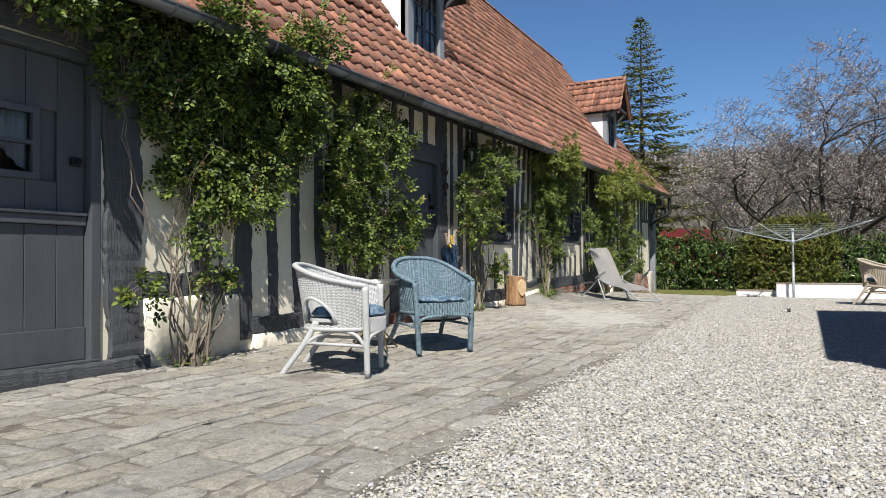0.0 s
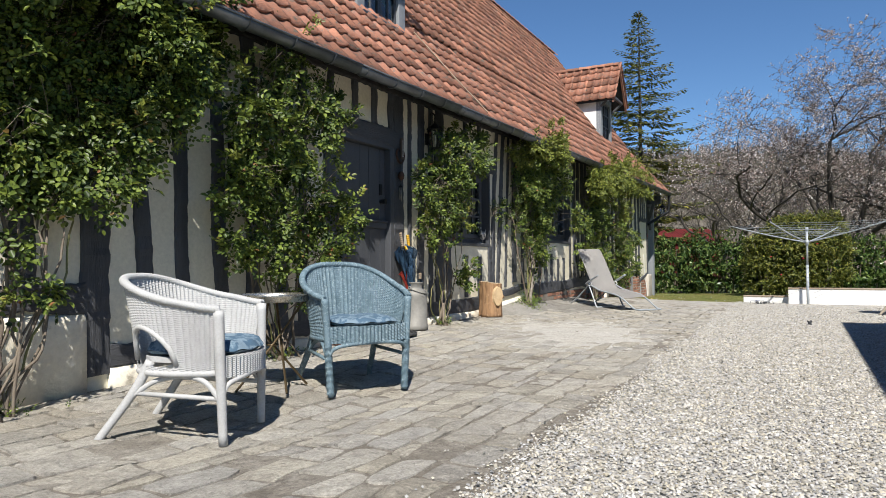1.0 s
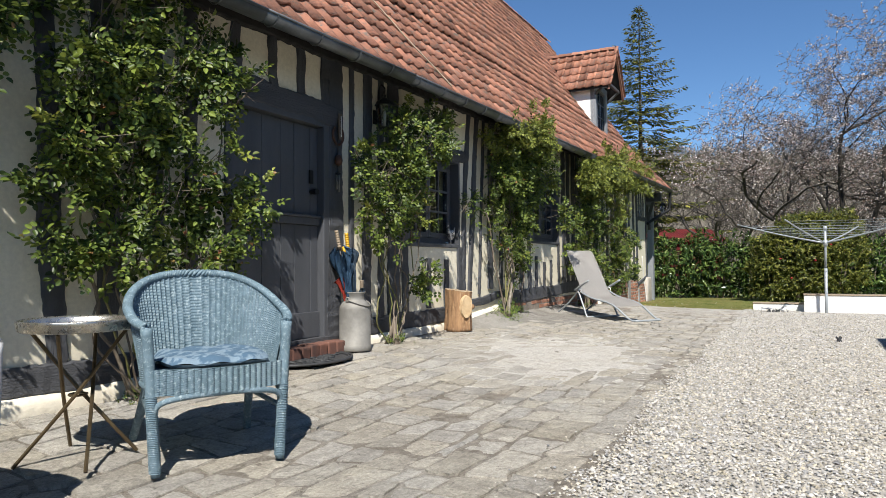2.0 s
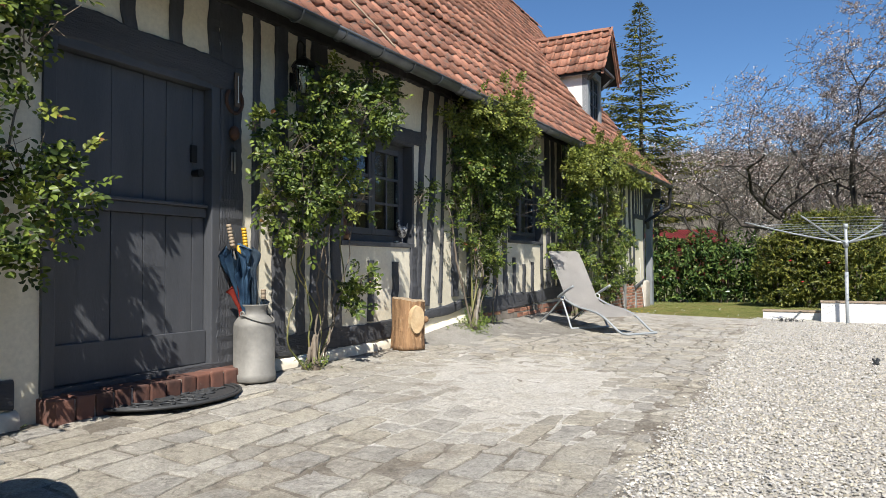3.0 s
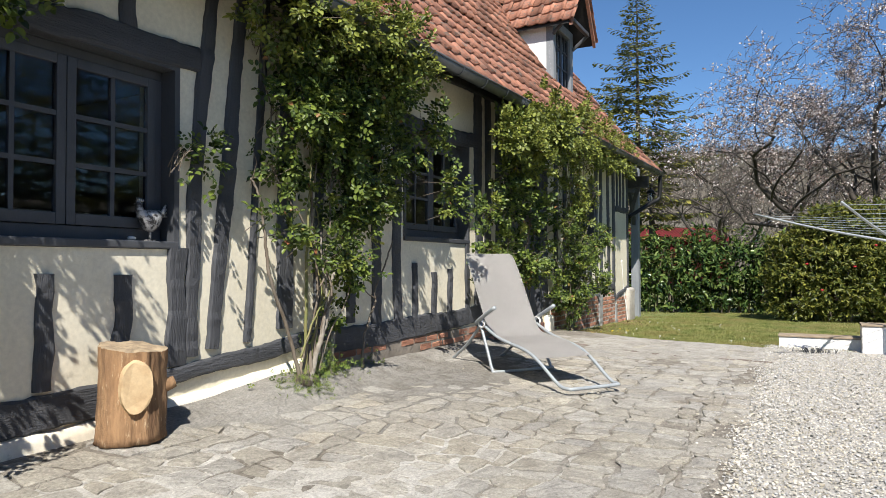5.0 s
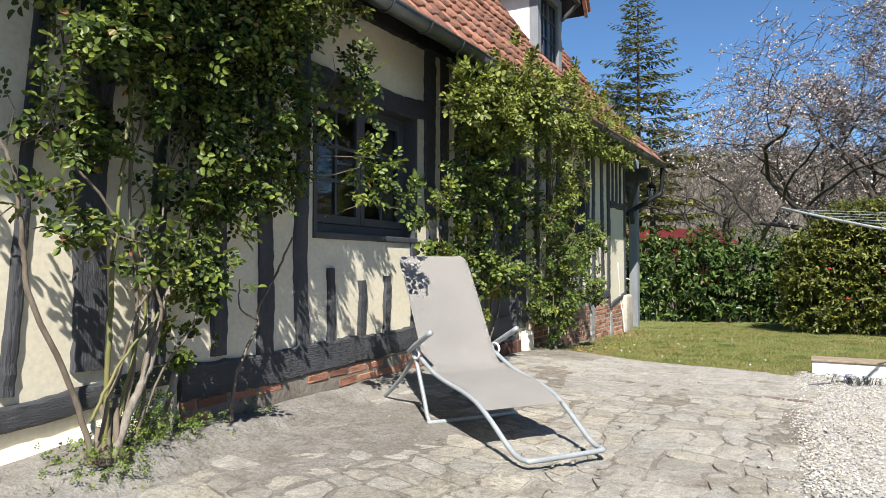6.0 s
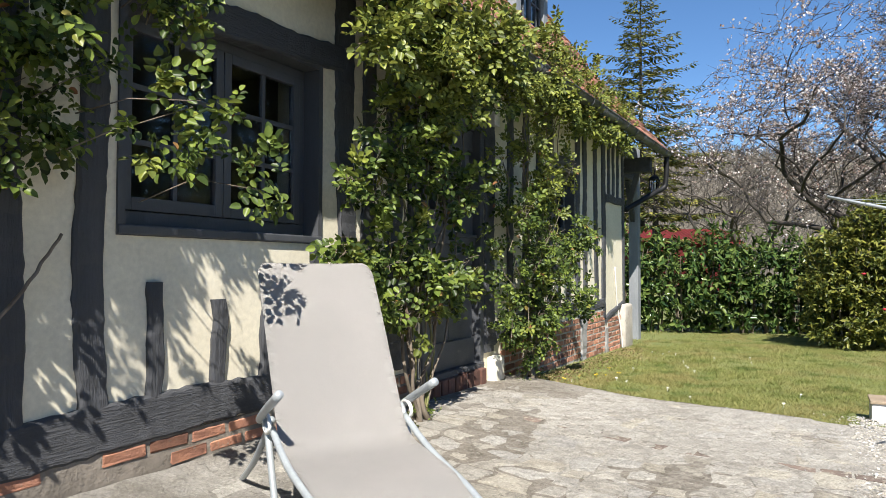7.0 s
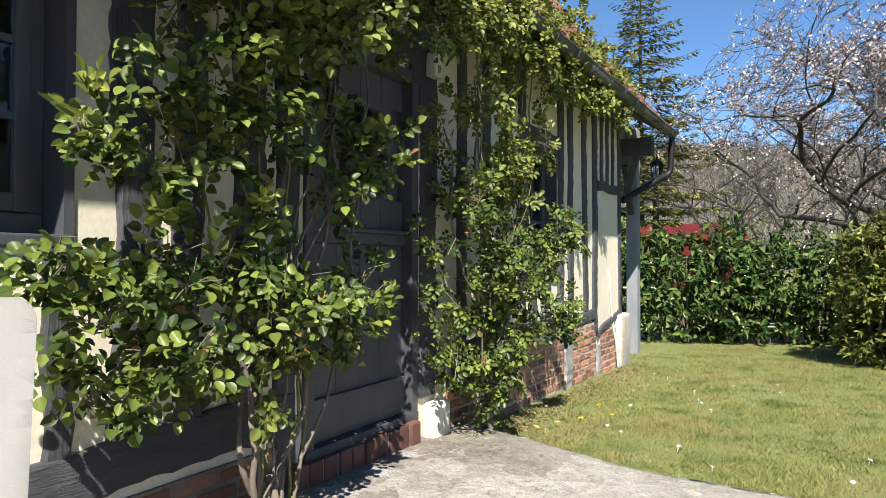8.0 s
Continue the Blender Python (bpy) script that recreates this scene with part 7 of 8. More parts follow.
ROSE_F = [(17.36, 2.78, 0.23), (18.30, 2.95, 0.27), (19.30, 3.02, 0.26), (16.85, 2.60, 0.20), (19.85, 2.85, 0.17), (17.84, 2.52, 0.20), (17.30, 2.10, 0.16), (17.66, 1.83, 0.19), (17.25, 1.52, 0.11),
          (17.66, 1.39, 0.22), (18.05, 1.28, 0.13), (17.45, 1.09, 0.15), (17.98, 0.95, 0.20), (17.62, 0.71, 0.17), (18.15, 0.72, 0.12), (17.62, 0.40, 0.10), (18.35, 2.0, 0.13),
          (18.8, 2.72, 0.24), (19.7, 2.72, 0.20), (20.4, 2.92, 0.20), (20.5, 2.66, 0.14), (16.6, 2.72, 0.16),
          (16.49, 2.45, 0.20, 4.05), (17.22, 2.71, 0.20, 4.05), (18.17, 2.65, 0.20, 4.05), (19.19, 2.73, 0.20, 4.05), (17.51, 2.98, 0.17, 4.05),
          (17.09, 1.89, 0.12, 4.28), (17.02, 1.28, 0.11, 4.28), (17.09, 0.95, 0.13, 4.28), (17.39, 1.62, 0.14, 4.28), (17.48, 0.65, 0.16, 4.28), (18.03, 0.43, 0.14, 4.28), (18.72, 0.71, 0.17, 4.28), (18.47, 1.20, 0.18, 4.28), (19.00, 1.45, 0.15, 4.28), (17.17, 0.54, 0.10, 4.28), (17.56, 0.31, 0.11, 4.28), (18.03, 1.80, 0.16, 4.28)]
rose("large old climbing rose with bare green canes beside the door", (4.10, 4.25), ROSE_A, 4.17, 0.33, 17, 21, 1.4, tuck=True)
rose("leafy climbing rose behind the wicker chairs", (6.42, 4.28), ROSE_B, 4.20, 0.32, 9, 22)
rose("small climbing rose beside the milk can", (9.22, 4.30), ROSE_C, 4.18, 0.26, 8, 23, 1.1)
rose("broad climbing rose with pale bare stems between the windows", (11.92, 4.26), ROSE_D, 4.20, 0.24, 4, 24, 1.05, tuck=True, tuck_x=13.3, tuck_top=1.85, stems=STEMS_D, rise=0.10)
rose("low leafy climbing rose beside the far door", (15.55, 4.22), ROSE_E, 4.16, 0.22, 11, 25, 1.25, size=0.047, broad=0.76)
rose("tall climbing rose that arches along the gutter", (17.70, 4.30), ROSE_F, 4.14, 0.26, 11, 26, 0.92)


def weed_patch():
    """Low green weeds that have seeded round the foot of a rose."""
    w = thing("weed_clump", (12.05, 4.2, 0.12), "low green weeds growing round the foot of a climbing rose", "weeds")
    meshes = []
    for x, y, z, r, h, n in ((11.70, 4.22, 0.14, 0.09, 0.04, 80), (11.86, 4.16, 0.13, 0.10, 0.035, 110), (12.02, 4.16, 0.12, 0.09, 0.03, 70), (12.13, 4.32, 0.20, 0.07, 0.13, 170), (12.24, 4.32, 0.17, 0.08, 0.09, 170),
                             (12.18, 4.37, 0.36, 0.04, 0.08, 60), (12.38, 4.35, 0.15, 0.08, 0.06, 110), (12.54, 4.37, 0.14, 0.07, 0.03, 70), (12.95, 4.42, 0.14, 0.06, 0.03, 30)):
        p, d = cloud(x, y, z + h * 0.4, r, 0.7 * r, h, n)
        p[:, 1] = np.minimum(p[:, 1], WY - 0.04)
        d[:, 2] = np.abs(d[:, 2]) + 0.5
        meshes.append(compound_leaves(p, d, 0.014, 0.55))
    v, f = merge(meshes)
    tagged(raw("leaves", v, f, WEED_LEAF, w), kind="stuff")


weed_patch()


def leafy_mass(name, label, category, lumps, material, n, length, width, group="", whorl=7):
    """A dense shrub or hedge from overlapping lumps: inner branches, and shoots that each carry a whorl of leaves, with dark gaps between."""
    x0, y0 = lumps[0][0], lumps[0][1]
    ob = thing(name, (x0, y0, lawn_z(x0, y0)), label, category, group)
    vol = np.array([a[3] * a[5] + a[4] * a[5] for a in lumps])
    meshes = []
    bm = bmesh.new()
    rng = random.Random(n)
    for lump, share in zip(lumps, vol / vol.sum()):
        x, y, z, rx, ry, rz = lump
        k = int(n * share / whorl)
        d = unit(rngn.normal(0, 1, (k, 3)))
        r = rngn.uniform(0.35, 1.0, (k, 1)) ** 0.35 * (1 + 0.13 * np.sin(7 * d[:, :1] + x) + 0.11 * np.sin(11 * d[:, 2:] + y) + rngn.normal(0, 0.035, (k, 1)))
        p = np.array([x, y, z]) + d * r * np.array([rx, ry, rz])
        shoot = unit(d + np.array([0, 0, 0.35]) + rngn.normal(0, 0.35, (k, 3)))
        p, d, shoot = (np.repeat(q, whorl, 0) for q in (p, d, shoot))
        step = np.tile(np.linspace(-0.5, 0.5, whorl), k)[:, None]
        p = p + shoot * step * length * 1.1
        ok = p[:, 2] > lawn_z(x, y) + 0.03
        p, d, shoot = p[ok], d[ok], shoot[ok]
        m = len(p)
        al = unit(shoot * 0.45 + unit(rngn.normal(0, 1, (m, 3))) * 0.9 + np.array([0, 0, -0.12]))
        nr = unit(shoot * 0.9 + np.array([0, 0, 0.45]) + rngn.normal(0, 0.3, (m, 3)))
        s = rngn.uniform(0.7, 1.25, m)
        meshes.append(leaf_mesh(p, al, nr, length * s, width * s, 0.15))
        for _ in range(6):
            a = rng.uniform(0, 6.28)
            tube(bm, [(x + 0.1 * math.cos(a), y + 0.1 * math.sin(a), lawn_z(x, y) - 0.05), (x + rx * 0.4 * math.cos(a), y + ry * 0.4 * math.sin(a), z), (x + rx * 0.8 * math.cos(a), y + ry * 0.8 * math.sin(a), z + rz * 0.6)], 0.022, 0.006, n=5)
    part("inner_wood", bm, BARK, ob, kind="stuff")
    v, f = merge(meshes)
    tagged(raw("leaves", v, f, material, ob), kind="stuff")
    return ob


HEDGE = [((24.75, 5.6), (25.35, 3.55)), ((25.35, 3.55), (25.95, 1.6)), ((25.95, 1.6), (26.7, -0.4)), ((26.7, -0.4), (27.6, -2.6)), ((27.6, -2.6), (28.6, -5.2))]
for k, ((xa, ya), (xb, yb)) in enumerate(HEDGE):
    lumps = []
    for t in np.linspace(0.0, 0.88, 5):
        lumps.append((xa + (xb - xa) * t + 0.5, ya + (yb - ya) * t, 0.72 + 0.06 * math.sin(5 * t + k), 0.62, 0.42, 0.98 + 0.08 * math.sin(8 * t + 2 * k)))
    leafy_mass("laurel_hedge", "clipped glossy dark green laurel hedge at the lawn's end", "hedge", lumps, LAUREL_LEAF, 6000, 0.135, 0.052, "laurel hedge plants")
BUSH = leafy_mass("garden_bush", "dense rounded olive-green bush with a few red flowers on the lawn", "bush",
                  [(23.9, 1.55, 0.75, 0.75, 0.62, 1.0), (24.0, 0.9, 1.0, 0.80, 0.85, 1.2), (24.1, 0.7, 1.62, 0.65, 0.75, 0.60), (24.3, 0.1, 1.05, 0.75, 0.8, 1.25)], BUSH_LEAF, 34000, 0.085, 0.034)
PETAL = mat("crimson_petals", (0.50, 0.02, 0.03), (0.36, 0.015, 0.03), 20, 0.6, 0.1, 60)
for fx, fy, fz in ((23.24, 1.35, 0.95), (23.25, 1.1, 0.45), (23.4, 0.55, 0.9), (23.45, 0.2, 1.3)):
    bm = bmesh.new()
    for k in range(3):
        lathe(bm, [(0.0, -0.012), (0.022 - 0.006 * k, 0.004 + 0.006 * k), (0.034 - 0.009 * k, 0.022 + 0.004 * k), (0.026 - 0.009 * k, 0.020 + 0.004 * k), (0.0, 0.0 + 0.006 * k)], (fx, fy, fz), 8)
    part("flower", bm, PETAL, BUSH, "small crimson flower", smooth=True)


# ---- grass ----
def grass():
    n = 300000
    x = 16.9 + 8.8 * rngn.random(n) ** 1.3
    y = -0.5 + 5.3 * rngn.random(n)
    ok = (x > 17.10 + 0.20 * (y - 1.6) + 0.05 * np.sin(y * 3.3) + rngn.normal(0, 0.035, n)) & ~((y < 1.75) & (x < 17.75))
    bare = 0.5 * np.sin(x * 2.3 + 1.2) + 0.35 * np.sin(x * 6.1) + 0.3 * np.sin(y * 9.0 + x)
    ok &= (rngn.random(n) > np.clip((y - 3.75 - 0.18 * bare) / 0.5, 0, 0.86)) & (rngn.random(n) > 0.7 * np.exp(-((x - 20.6) / 0.28) ** 2 - ((y - 2.75) / 0.2) ** 2))
    x, y = x[ok], y[ok]
    n = len(x)
    z = -0.03 - 0.16 * np.clip((x - 17) / 7, 0, 1) - 0.004
    h = rngn.uniform(0.008, 0.024, n) * (1 + 0.8 * (np.sin(x * 3.1) * np.sin(y * 4.3) > 0.3)) * np.where(y > 4.25, 1.6, 1.0)
    m = 26000   # tufts that stand above the rest
    tx, ty = 17.3 + 6.5 * rngn.random(420), 1.7 + 2.9 * rngn.random(420)
    pick = rngn.integers(0, 420, m)
    gx, gy = tx[pick] + rngn.normal(0, 0.05, m), ty[pick] + rngn.normal(0, 0.05, m)
    fits = (gx > 17.2 + 0.20 * (gy - 1.6)) & ~((gy < 1.75) & (gx < 17.75)) & (gy < 4.45)
    gx, gy = gx[fits], gy[fits]
    x, y, h = np.concatenate([x, gx]), np.concatenate([y, gy]), np.concatenate([h, rngn.uniform(0.02, 0.05, len(gx))])
    n = len(x)
    z = -0.03 - 0.16 * np.clip((x - 17) / 7, 0, 1) - 0.004
    a = rngn.uniform(0, 6.28, n)
    w = 0.0022 + 0.0030 * rngn.random(n)
    lean = rngn.normal(0, 0.8, (n, 2)) * h[:, None]
    b0 = np.stack([x - w * np.cos(a), y - w * np.sin(a), z], 1)
    b1 = np.stack([x + w * np.cos(a), y + w * np.sin(a), z], 1)
    tip = np.stack([x + lean[:, 0], y + lean[:, 1], z + h], 1)
    v = np.stack([b0, b1, tip], 1).reshape(-1, 3)
    ob = raw("grass", v, np.arange(3 * n).reshape(-1, 3), BLADE)
    tagged(ob, "short green and straw grass blades of the lawn", "grass", kind="stuff")


grass()
DAISY = mat("daisy_petals", (0.85, 0.85, 0.82), (0.8, 0.8, 0.78), 9, 0.8, 0.0, 60)
DANDELION = mat("dandelion_petals", (0.75, 0.55, 0.02), (0.7, 0.5, 0.02), 9, 0.8, 0.0, 60)


def lawn_flowers():
    rng = random.Random(14)
    for mname, m, cnt, lab in (("daisy", DAISY, 22, "tiny white daisy in the lawn"), ("dandelion", DANDELION, 7, "yellow dandelion flower in the lawn")):
        bm = bmesh.new()
        for k in range(9):
            a = 2 * math.pi * k / 9
            r = 0.014 if mname == "daisy" else 0.022
            q = [bm.verts.new((r * f * math.cos(a + s), r * f * math.sin(a + s), h)) for f, s, h in ((0.2, 0, 0.0), (0.9, -0.22, 0.005), (1.0, 0, 0.006), (0.9, 0.22, 0.005))]
            bm.faces.new(q)
        tube(bm, [(0, 0, -0.03), (0, 0, 0)], 0.0015, n=4)
        me = to_mesh(mname, bm, m)
        for _ in range(cnt):
            x = rng.uniform(17.2, 21.5)
            y = rng.uniform(2.0, 4.3) if rng.random() < 0.4 else 1.6 + (x - 16.9) / 0.8 + rng.uniform(0, 0.5) if x < 18.6 else rng.uniform(3.0, 4.2)
            if mname == "dandelion":
                x, y = rng.uniform(18.0, 19.5), rng.uniform(3.7, 4.2)
            o = new(mname, me)
            o.location = (x, y, lawn_z(x, y) + 0.03)
            o.rotation_euler = (rng.uniform(-0.4, 0.2), rng.uniform(-0.3, 0.3), rng.uniform(0, 6))
            tagged(o, lab, "flower", mname + " flowers in the lawn")


lawn_flowers()
DRY_LEAF = leaf_mat("dry_leaf_litter", (0.10, 0.065, 0.035), (0.20, 0.14, 0.075), (0.32, 0.24, 0.13), 0.8, 0.1)


def litter():
    """Dry leaves and crumbs of earth blown against the foot of the wall."""
    n = 2600
    x = 17.3 + 4.6 * rngn.random(n)
    y = 4.42 - np.abs(rngn.normal(0, 0.24, n))
    z = -0.026 - 0.16 * np.clip((x - 17) / 7, 0, 1) + 0.010 * rngn.random(n)
    along = unit(np.stack([rngn.normal(0, 1, n), rngn.normal(0, 1, n), rngn.normal(0, 0.25, n)], 1))
    up = unit(np.stack([rngn.normal(0, 0.4, n), rngn.normal(0, 0.4, n), np.ones(n)], 1))
    s = rngn.uniform(0.5, 1.3, n)
    v, f = leaf_mesh(np.stack([x, y, z], 1), along, up, 0.026 * s, 0.015 * s, 0.2)
    tagged(raw("leaf_litter", v, f, DRY_LEAF), "dry brown leaf litter along the foot of the brick wall", "litter", kind="stuff")


litter()

# ---- distance ----
NEEDLE = leaf_mat("conifer_needles", (0.034, 0.050, 0.015), (0.092, 0.108, 0.026), (0.25, 0.23, 0.052), 0.8, 0.15)
TRUNK = mat("grey_brown_bark", (0.034, 0.028, 0.023), (0.066, 0.056, 0.047), 5, 0.9, 0.5, 30)
TWIG = mat("brown_twigs", (0.034, 0.027, 0.023), (0.055, 0.045, 0.038), 3, 0.9, 0.2, 30)
BLOSSOM = leaf_mat("pale_blossom", (0.13, 0.075, 0.05), (0.36, 0.28, 0.25), (0.78, 0.74, 0.72), 0.7, 0.25)
WOODS = mat("bare_woodland", (0.135, 0.118, 0.095), (0.17, 0.15, 0.122), 0.05, 0.95, 0.3, 1.0, vary=0.40, island=True)
HILL = mat("wooded_hillside", (0.105, 0.09, 0.07), (0.085, 0.078, 0.058), 0.03, 0.95, 0.5, 0.6)
RED_ROOF = mat("dull_red_sheet_roof", (0.13, 0.02, 0.02), (0.08, 0.015, 0.015), 1.5, 0.95, 0.2, 8, spec=0.1)


def conifer(x, y, height, label, seed, fill=1.0):
    """Whorls of long limbs, each a flat spray of side shoots set with needle tufts, with air between the layers."""
    rng = random.Random(seed)
    z0 = lawn_z(x, y) - 0.3
    c = thing("conifer", (x, y, z0), label, "tree")
    bm = bmesh.new()
    tube(bm, [(x, y, z0), (x + 0.05, y, z0 + height * 0.5), (x, y, z0 + height)], 0.30, 0.02, n=8)
    part("trunk", bm, TRUNK, c, smooth=True)
    limbs = bmesh.new()
    P, A, N, L = [], [], [], []
    k = height / 22.9
    h = 1.4 * k
    while h < height - 0.25:
        t = h / height
        reach = 0.18 + 9.8 * k * (1 - t) ** 0.95
        turn = rng.uniform(0, 6.283)
        count = rng.randint(5, 7)
        for j in range(count):
            a = turn + 6.283 * j / count + rng.uniform(-0.3, 0.3)
            R = reach * rng.choice((rng.uniform(0.45, 0.75), rng.uniform(0.8, 1.12)))
            out, side = Vector((math.cos(a), math.sin(a), 0)), Vector((-math.sin(a), math.cos(a), 0))
            rise = -0.16 + 0.75 * max(t - 0.45, 0)
            base = Vector((x, y, z0 + h + rng.uniform(-0.12, 0.12)))
            pts = [base + out * R * s + Vector((0, 0, R * (rise * s + 0.13 * s * s))) for s in np.linspace(0, 1, 6)]
            tube(limbs, pts, 0.045 * (1 - t) + 0.015, 0.008, n=4, caps=False)
            steps = max(4, int(fill * R / (0.19 + 0.09 * (1 - t))))
            for i in range(steps):
                s = 0.14 + 0.86 * (i + rng.random()) / steps
                q = min(int(s * 5), 4)
                at = pts[q].lerp(pts[q + 1], clamp(s * 5 - q))
                for sd in (-1, 1):
                    w = (0.34 * R * (1 - s) + 0.22) * rng.uniform(0.5, 1.1)
                    way = (out * rng.uniform(0.5, 1.0) + side * sd * 0.9 + Vector((0, 0, rng.uniform(-0.22, 0.02)))).normalized()
                    n = max(2, int(w / 0.14))
                    for m in range(n):
                        f = (m + rng.random()) / n
                        P.append(at + way * w * f + Vector((0, 0, rng.uniform(-0.05, 0.03))))
                        A.append(way + Vector((rng.uniform(-0.5, 0.5), rng.uniform(-0.5, 0.5), rng.uniform(-0.45, 0.05))))
                        N.append((rng.uniform(-0.5, 0.5), rng.uniform(-0.5, 0.5), 1))
                        L.append(rng.uniform(0.34, 0.68) * (0.6 + 0.4 * (1 - t)))
        h += rng.uniform(0.65, 1.05) * (1.25 - 0.65 * t) * max(k, 0.6)
    part("branchwork", limbs, TRUNK, c, kind="stuff")
    L = np.array(L)
    v, f = diamond_mesh(np.array(P), np.array(A), np.array(N), L, L * 0.36)
    tagged(raw("needles", v, f, NEEDLE, c), kind="stuff")
    return c


conifer(62.7, 13.1, 23.5, "tall dark green conifer with drooping layered branches", 5)
conifer(45.6, 8.7, 6.8, "smaller olive-green conifer behind the hedge", 6)
# Unseen conifers, added to darken window reflections and block sky from the wall.
UNSEEN_CONIFER = conifer(40.0, -13.0, 13.0, "dark green conifer out of view, added to darken window reflections", 30, 0.5)
for k, (cx, cy, cs) in enumerate(((47, -18, 1.1), (34, -15.5, 1.0), (54, -17, 1.1), (28, -14, 0.95), (23.5, -16, 1.1), (19, -14.5, 1.0), (30.5, -19, 1.2), (14.5, -16, 1.05))):
    copy_thing(UNSEEN_CONIFER, pose(cx, cy, lawn_z(cx, cy) - 0.3, 0, 0, 40 * k) @ Matrix.Diagonal((cs, cs, cs, 1)))


def blossom_tree(x, y, label, seed, limbs, spread, flowers=1.0, height=1.6, forks=6):
    """A spreading old fruit tree: crooked limbs that fork five times, short spurs, small pale flowers."""
    rng = random.Random(seed)
    z0 = lawn_z(x, y)
    c = thing("blossom_tree", (x, y, z0), label, "tree")
    wood, fine, tips = bmesh.new(), [], []

    def grow(p, d, length, r, level):
        n = 7 if level < 3 else 5
        pts = [p]
        for k in range(n):
            bend = 0.34 if level < 4 else 0.26
            d = (d + Vector((rng.uniform(-1, 1), rng.uniform(-1, 1), rng.uniform(-0.8, 0.95))) * bend).normalized()
            pts.append(pts[-1] + d * length / n)
        r1 = r * 0.55
        if r > 0.014:
            tube(wood, smooth_path(pts, 2), r, r1, n=7 if r > 0.05 else 4, caps=False)
        else:
            fine.append((pts, max(r, 0.0075), 0.0045))
        if level >= 4:
            tips.extend(pts[1:])
        if level >= forks:
            return
        kids = (5, 5, 4, 4, 4)[level - 1]
        for k in range(kids):
            i = n if k == 0 else rng.randint(2, n)
            turn = Vector((rng.uniform(-1, 1), rng.uniform(-1, 1), rng.uniform(-0.55, 0.85)))
            nd = (d * 0.55 + turn * 0.9 + Vector((0, 0, 0.12 if level < 4 else 0.02))).normalized()
            f = i / n
            grow(pts[i], nd, length * rng.uniform(0.42, 0.72), (r + (r1 - r) * f) * (0.92 if k == 0 else rng.uniform(0.45, 0.7)), level + 1)

    base = Vector((x, y, z0 - 0.1))
    fork = base + Vector((0, 0, height))
    tube(wood, smooth_path([base, base.lerp(fork, 0.5) + Vector((0.08, 0.05, 0)), fork], 4), 0.22, 0.16, n=9)
    for dx, dy, dz in limbs:
        grow(fork - Vector((0, 0, rng.uniform(0, 0.3))), Vector((dx, dy, dz)).normalized(), spread * rng.uniform(0.9, 1.1), 0.105, 1)
    part("trunk", wood, TRUNK, c, smooth=True)
    vs, fs = [], []   # twigs as thin three-sided bars
    for pts, r, r1 in fine:
        prev = None
        for i in (0, 2, len(pts) - 1):
            p, rr = pts[i], r + (r1 - r) * i / (len(pts) - 1)
            o = len(vs)
            vs.extend([(p.x + rr, p.y, p.z - rr * 0.6), (p.x - rr, p.y, p.z - rr * 0.6), (p.x, p.y + rr * 0.6, p.z + rr)])
            if prev is not None:
                fs.extend((prev + k, prev + (k + 1) % 3, o + (k + 1) % 3, o + k) for k in range(3))
            prev = o
    tagged(raw("twig_tangle", np.array(vs), np.array(fs), TWIG, c), kind="stuff")
    P = np.array([tuple(t) for t in tips])
    P = P[rngn.random(len(P)) < 0.26 * flowers]
    P = P + rngn.normal(0, 0.022, P.shape)
    m = 3   # petals of a cluster
    P = np.repeat(P, m, 0) + rngn.normal(0, 0.012, (len(P) * m, 3))
    s = rngn.uniform(0.030, 0.060, len(P))
    v, f = diamond_mesh(P, rngn.normal(0, 1, P.shape), rngn.normal(0, 1, P.shape), s, s)
    tagged(raw("blossom", v, f, BLOSSOM, c), kind="stuff")


blossom_tree(31.4, -0.7, "spreading old fruit tree in sparse pale pink blossom behind the hedge", 12,
             [(-0.55, 1.0, 0.50), (0.1, 1.0, 0.42), (-0.2, 0.55, 0.95), (0.0, 0.1, 1.0), (0.3, -0.4, 0.9), (-0.3, -0.9, 0.55)], 4.5, height=1.5)
blossom_tree(34.0, -4.2, "second fruit tree with bare twigs and pale blossom", 15,
             [(-0.4, 0.8, 0.6), (0.2, 0.3, 1.0), (0.2, -0.8, 0.6), (-0.6, 0.1, 0.8), (0.5, 0.4, 0.7)], 4.2)
blossom_tree(44.0, 4.5, "bare brown fruit tree with fine drooping twigs", 17,
             [(-0.4, 0.8, 0.5), (0.2, 0.3, 0.9), (0.2, -0.8, 0.5), (-0.6, 0.1, 0.8), (0.4, 0.6, 0.6)], 3.3, flowers=0.15, forks=5)
blossom_tree(47.0, -1.5, "bare grey tree with a tangle of fine twigs", 19,
             [(-0.4, 0.8, 0.5), (0.2, 0.3, 0.9), (0.2, -0.8, 0.5), (-0.6, 0.1, 0.8), (0.4, 0.6, 0.6)], 3.6, flowers=0.15, forks=5)


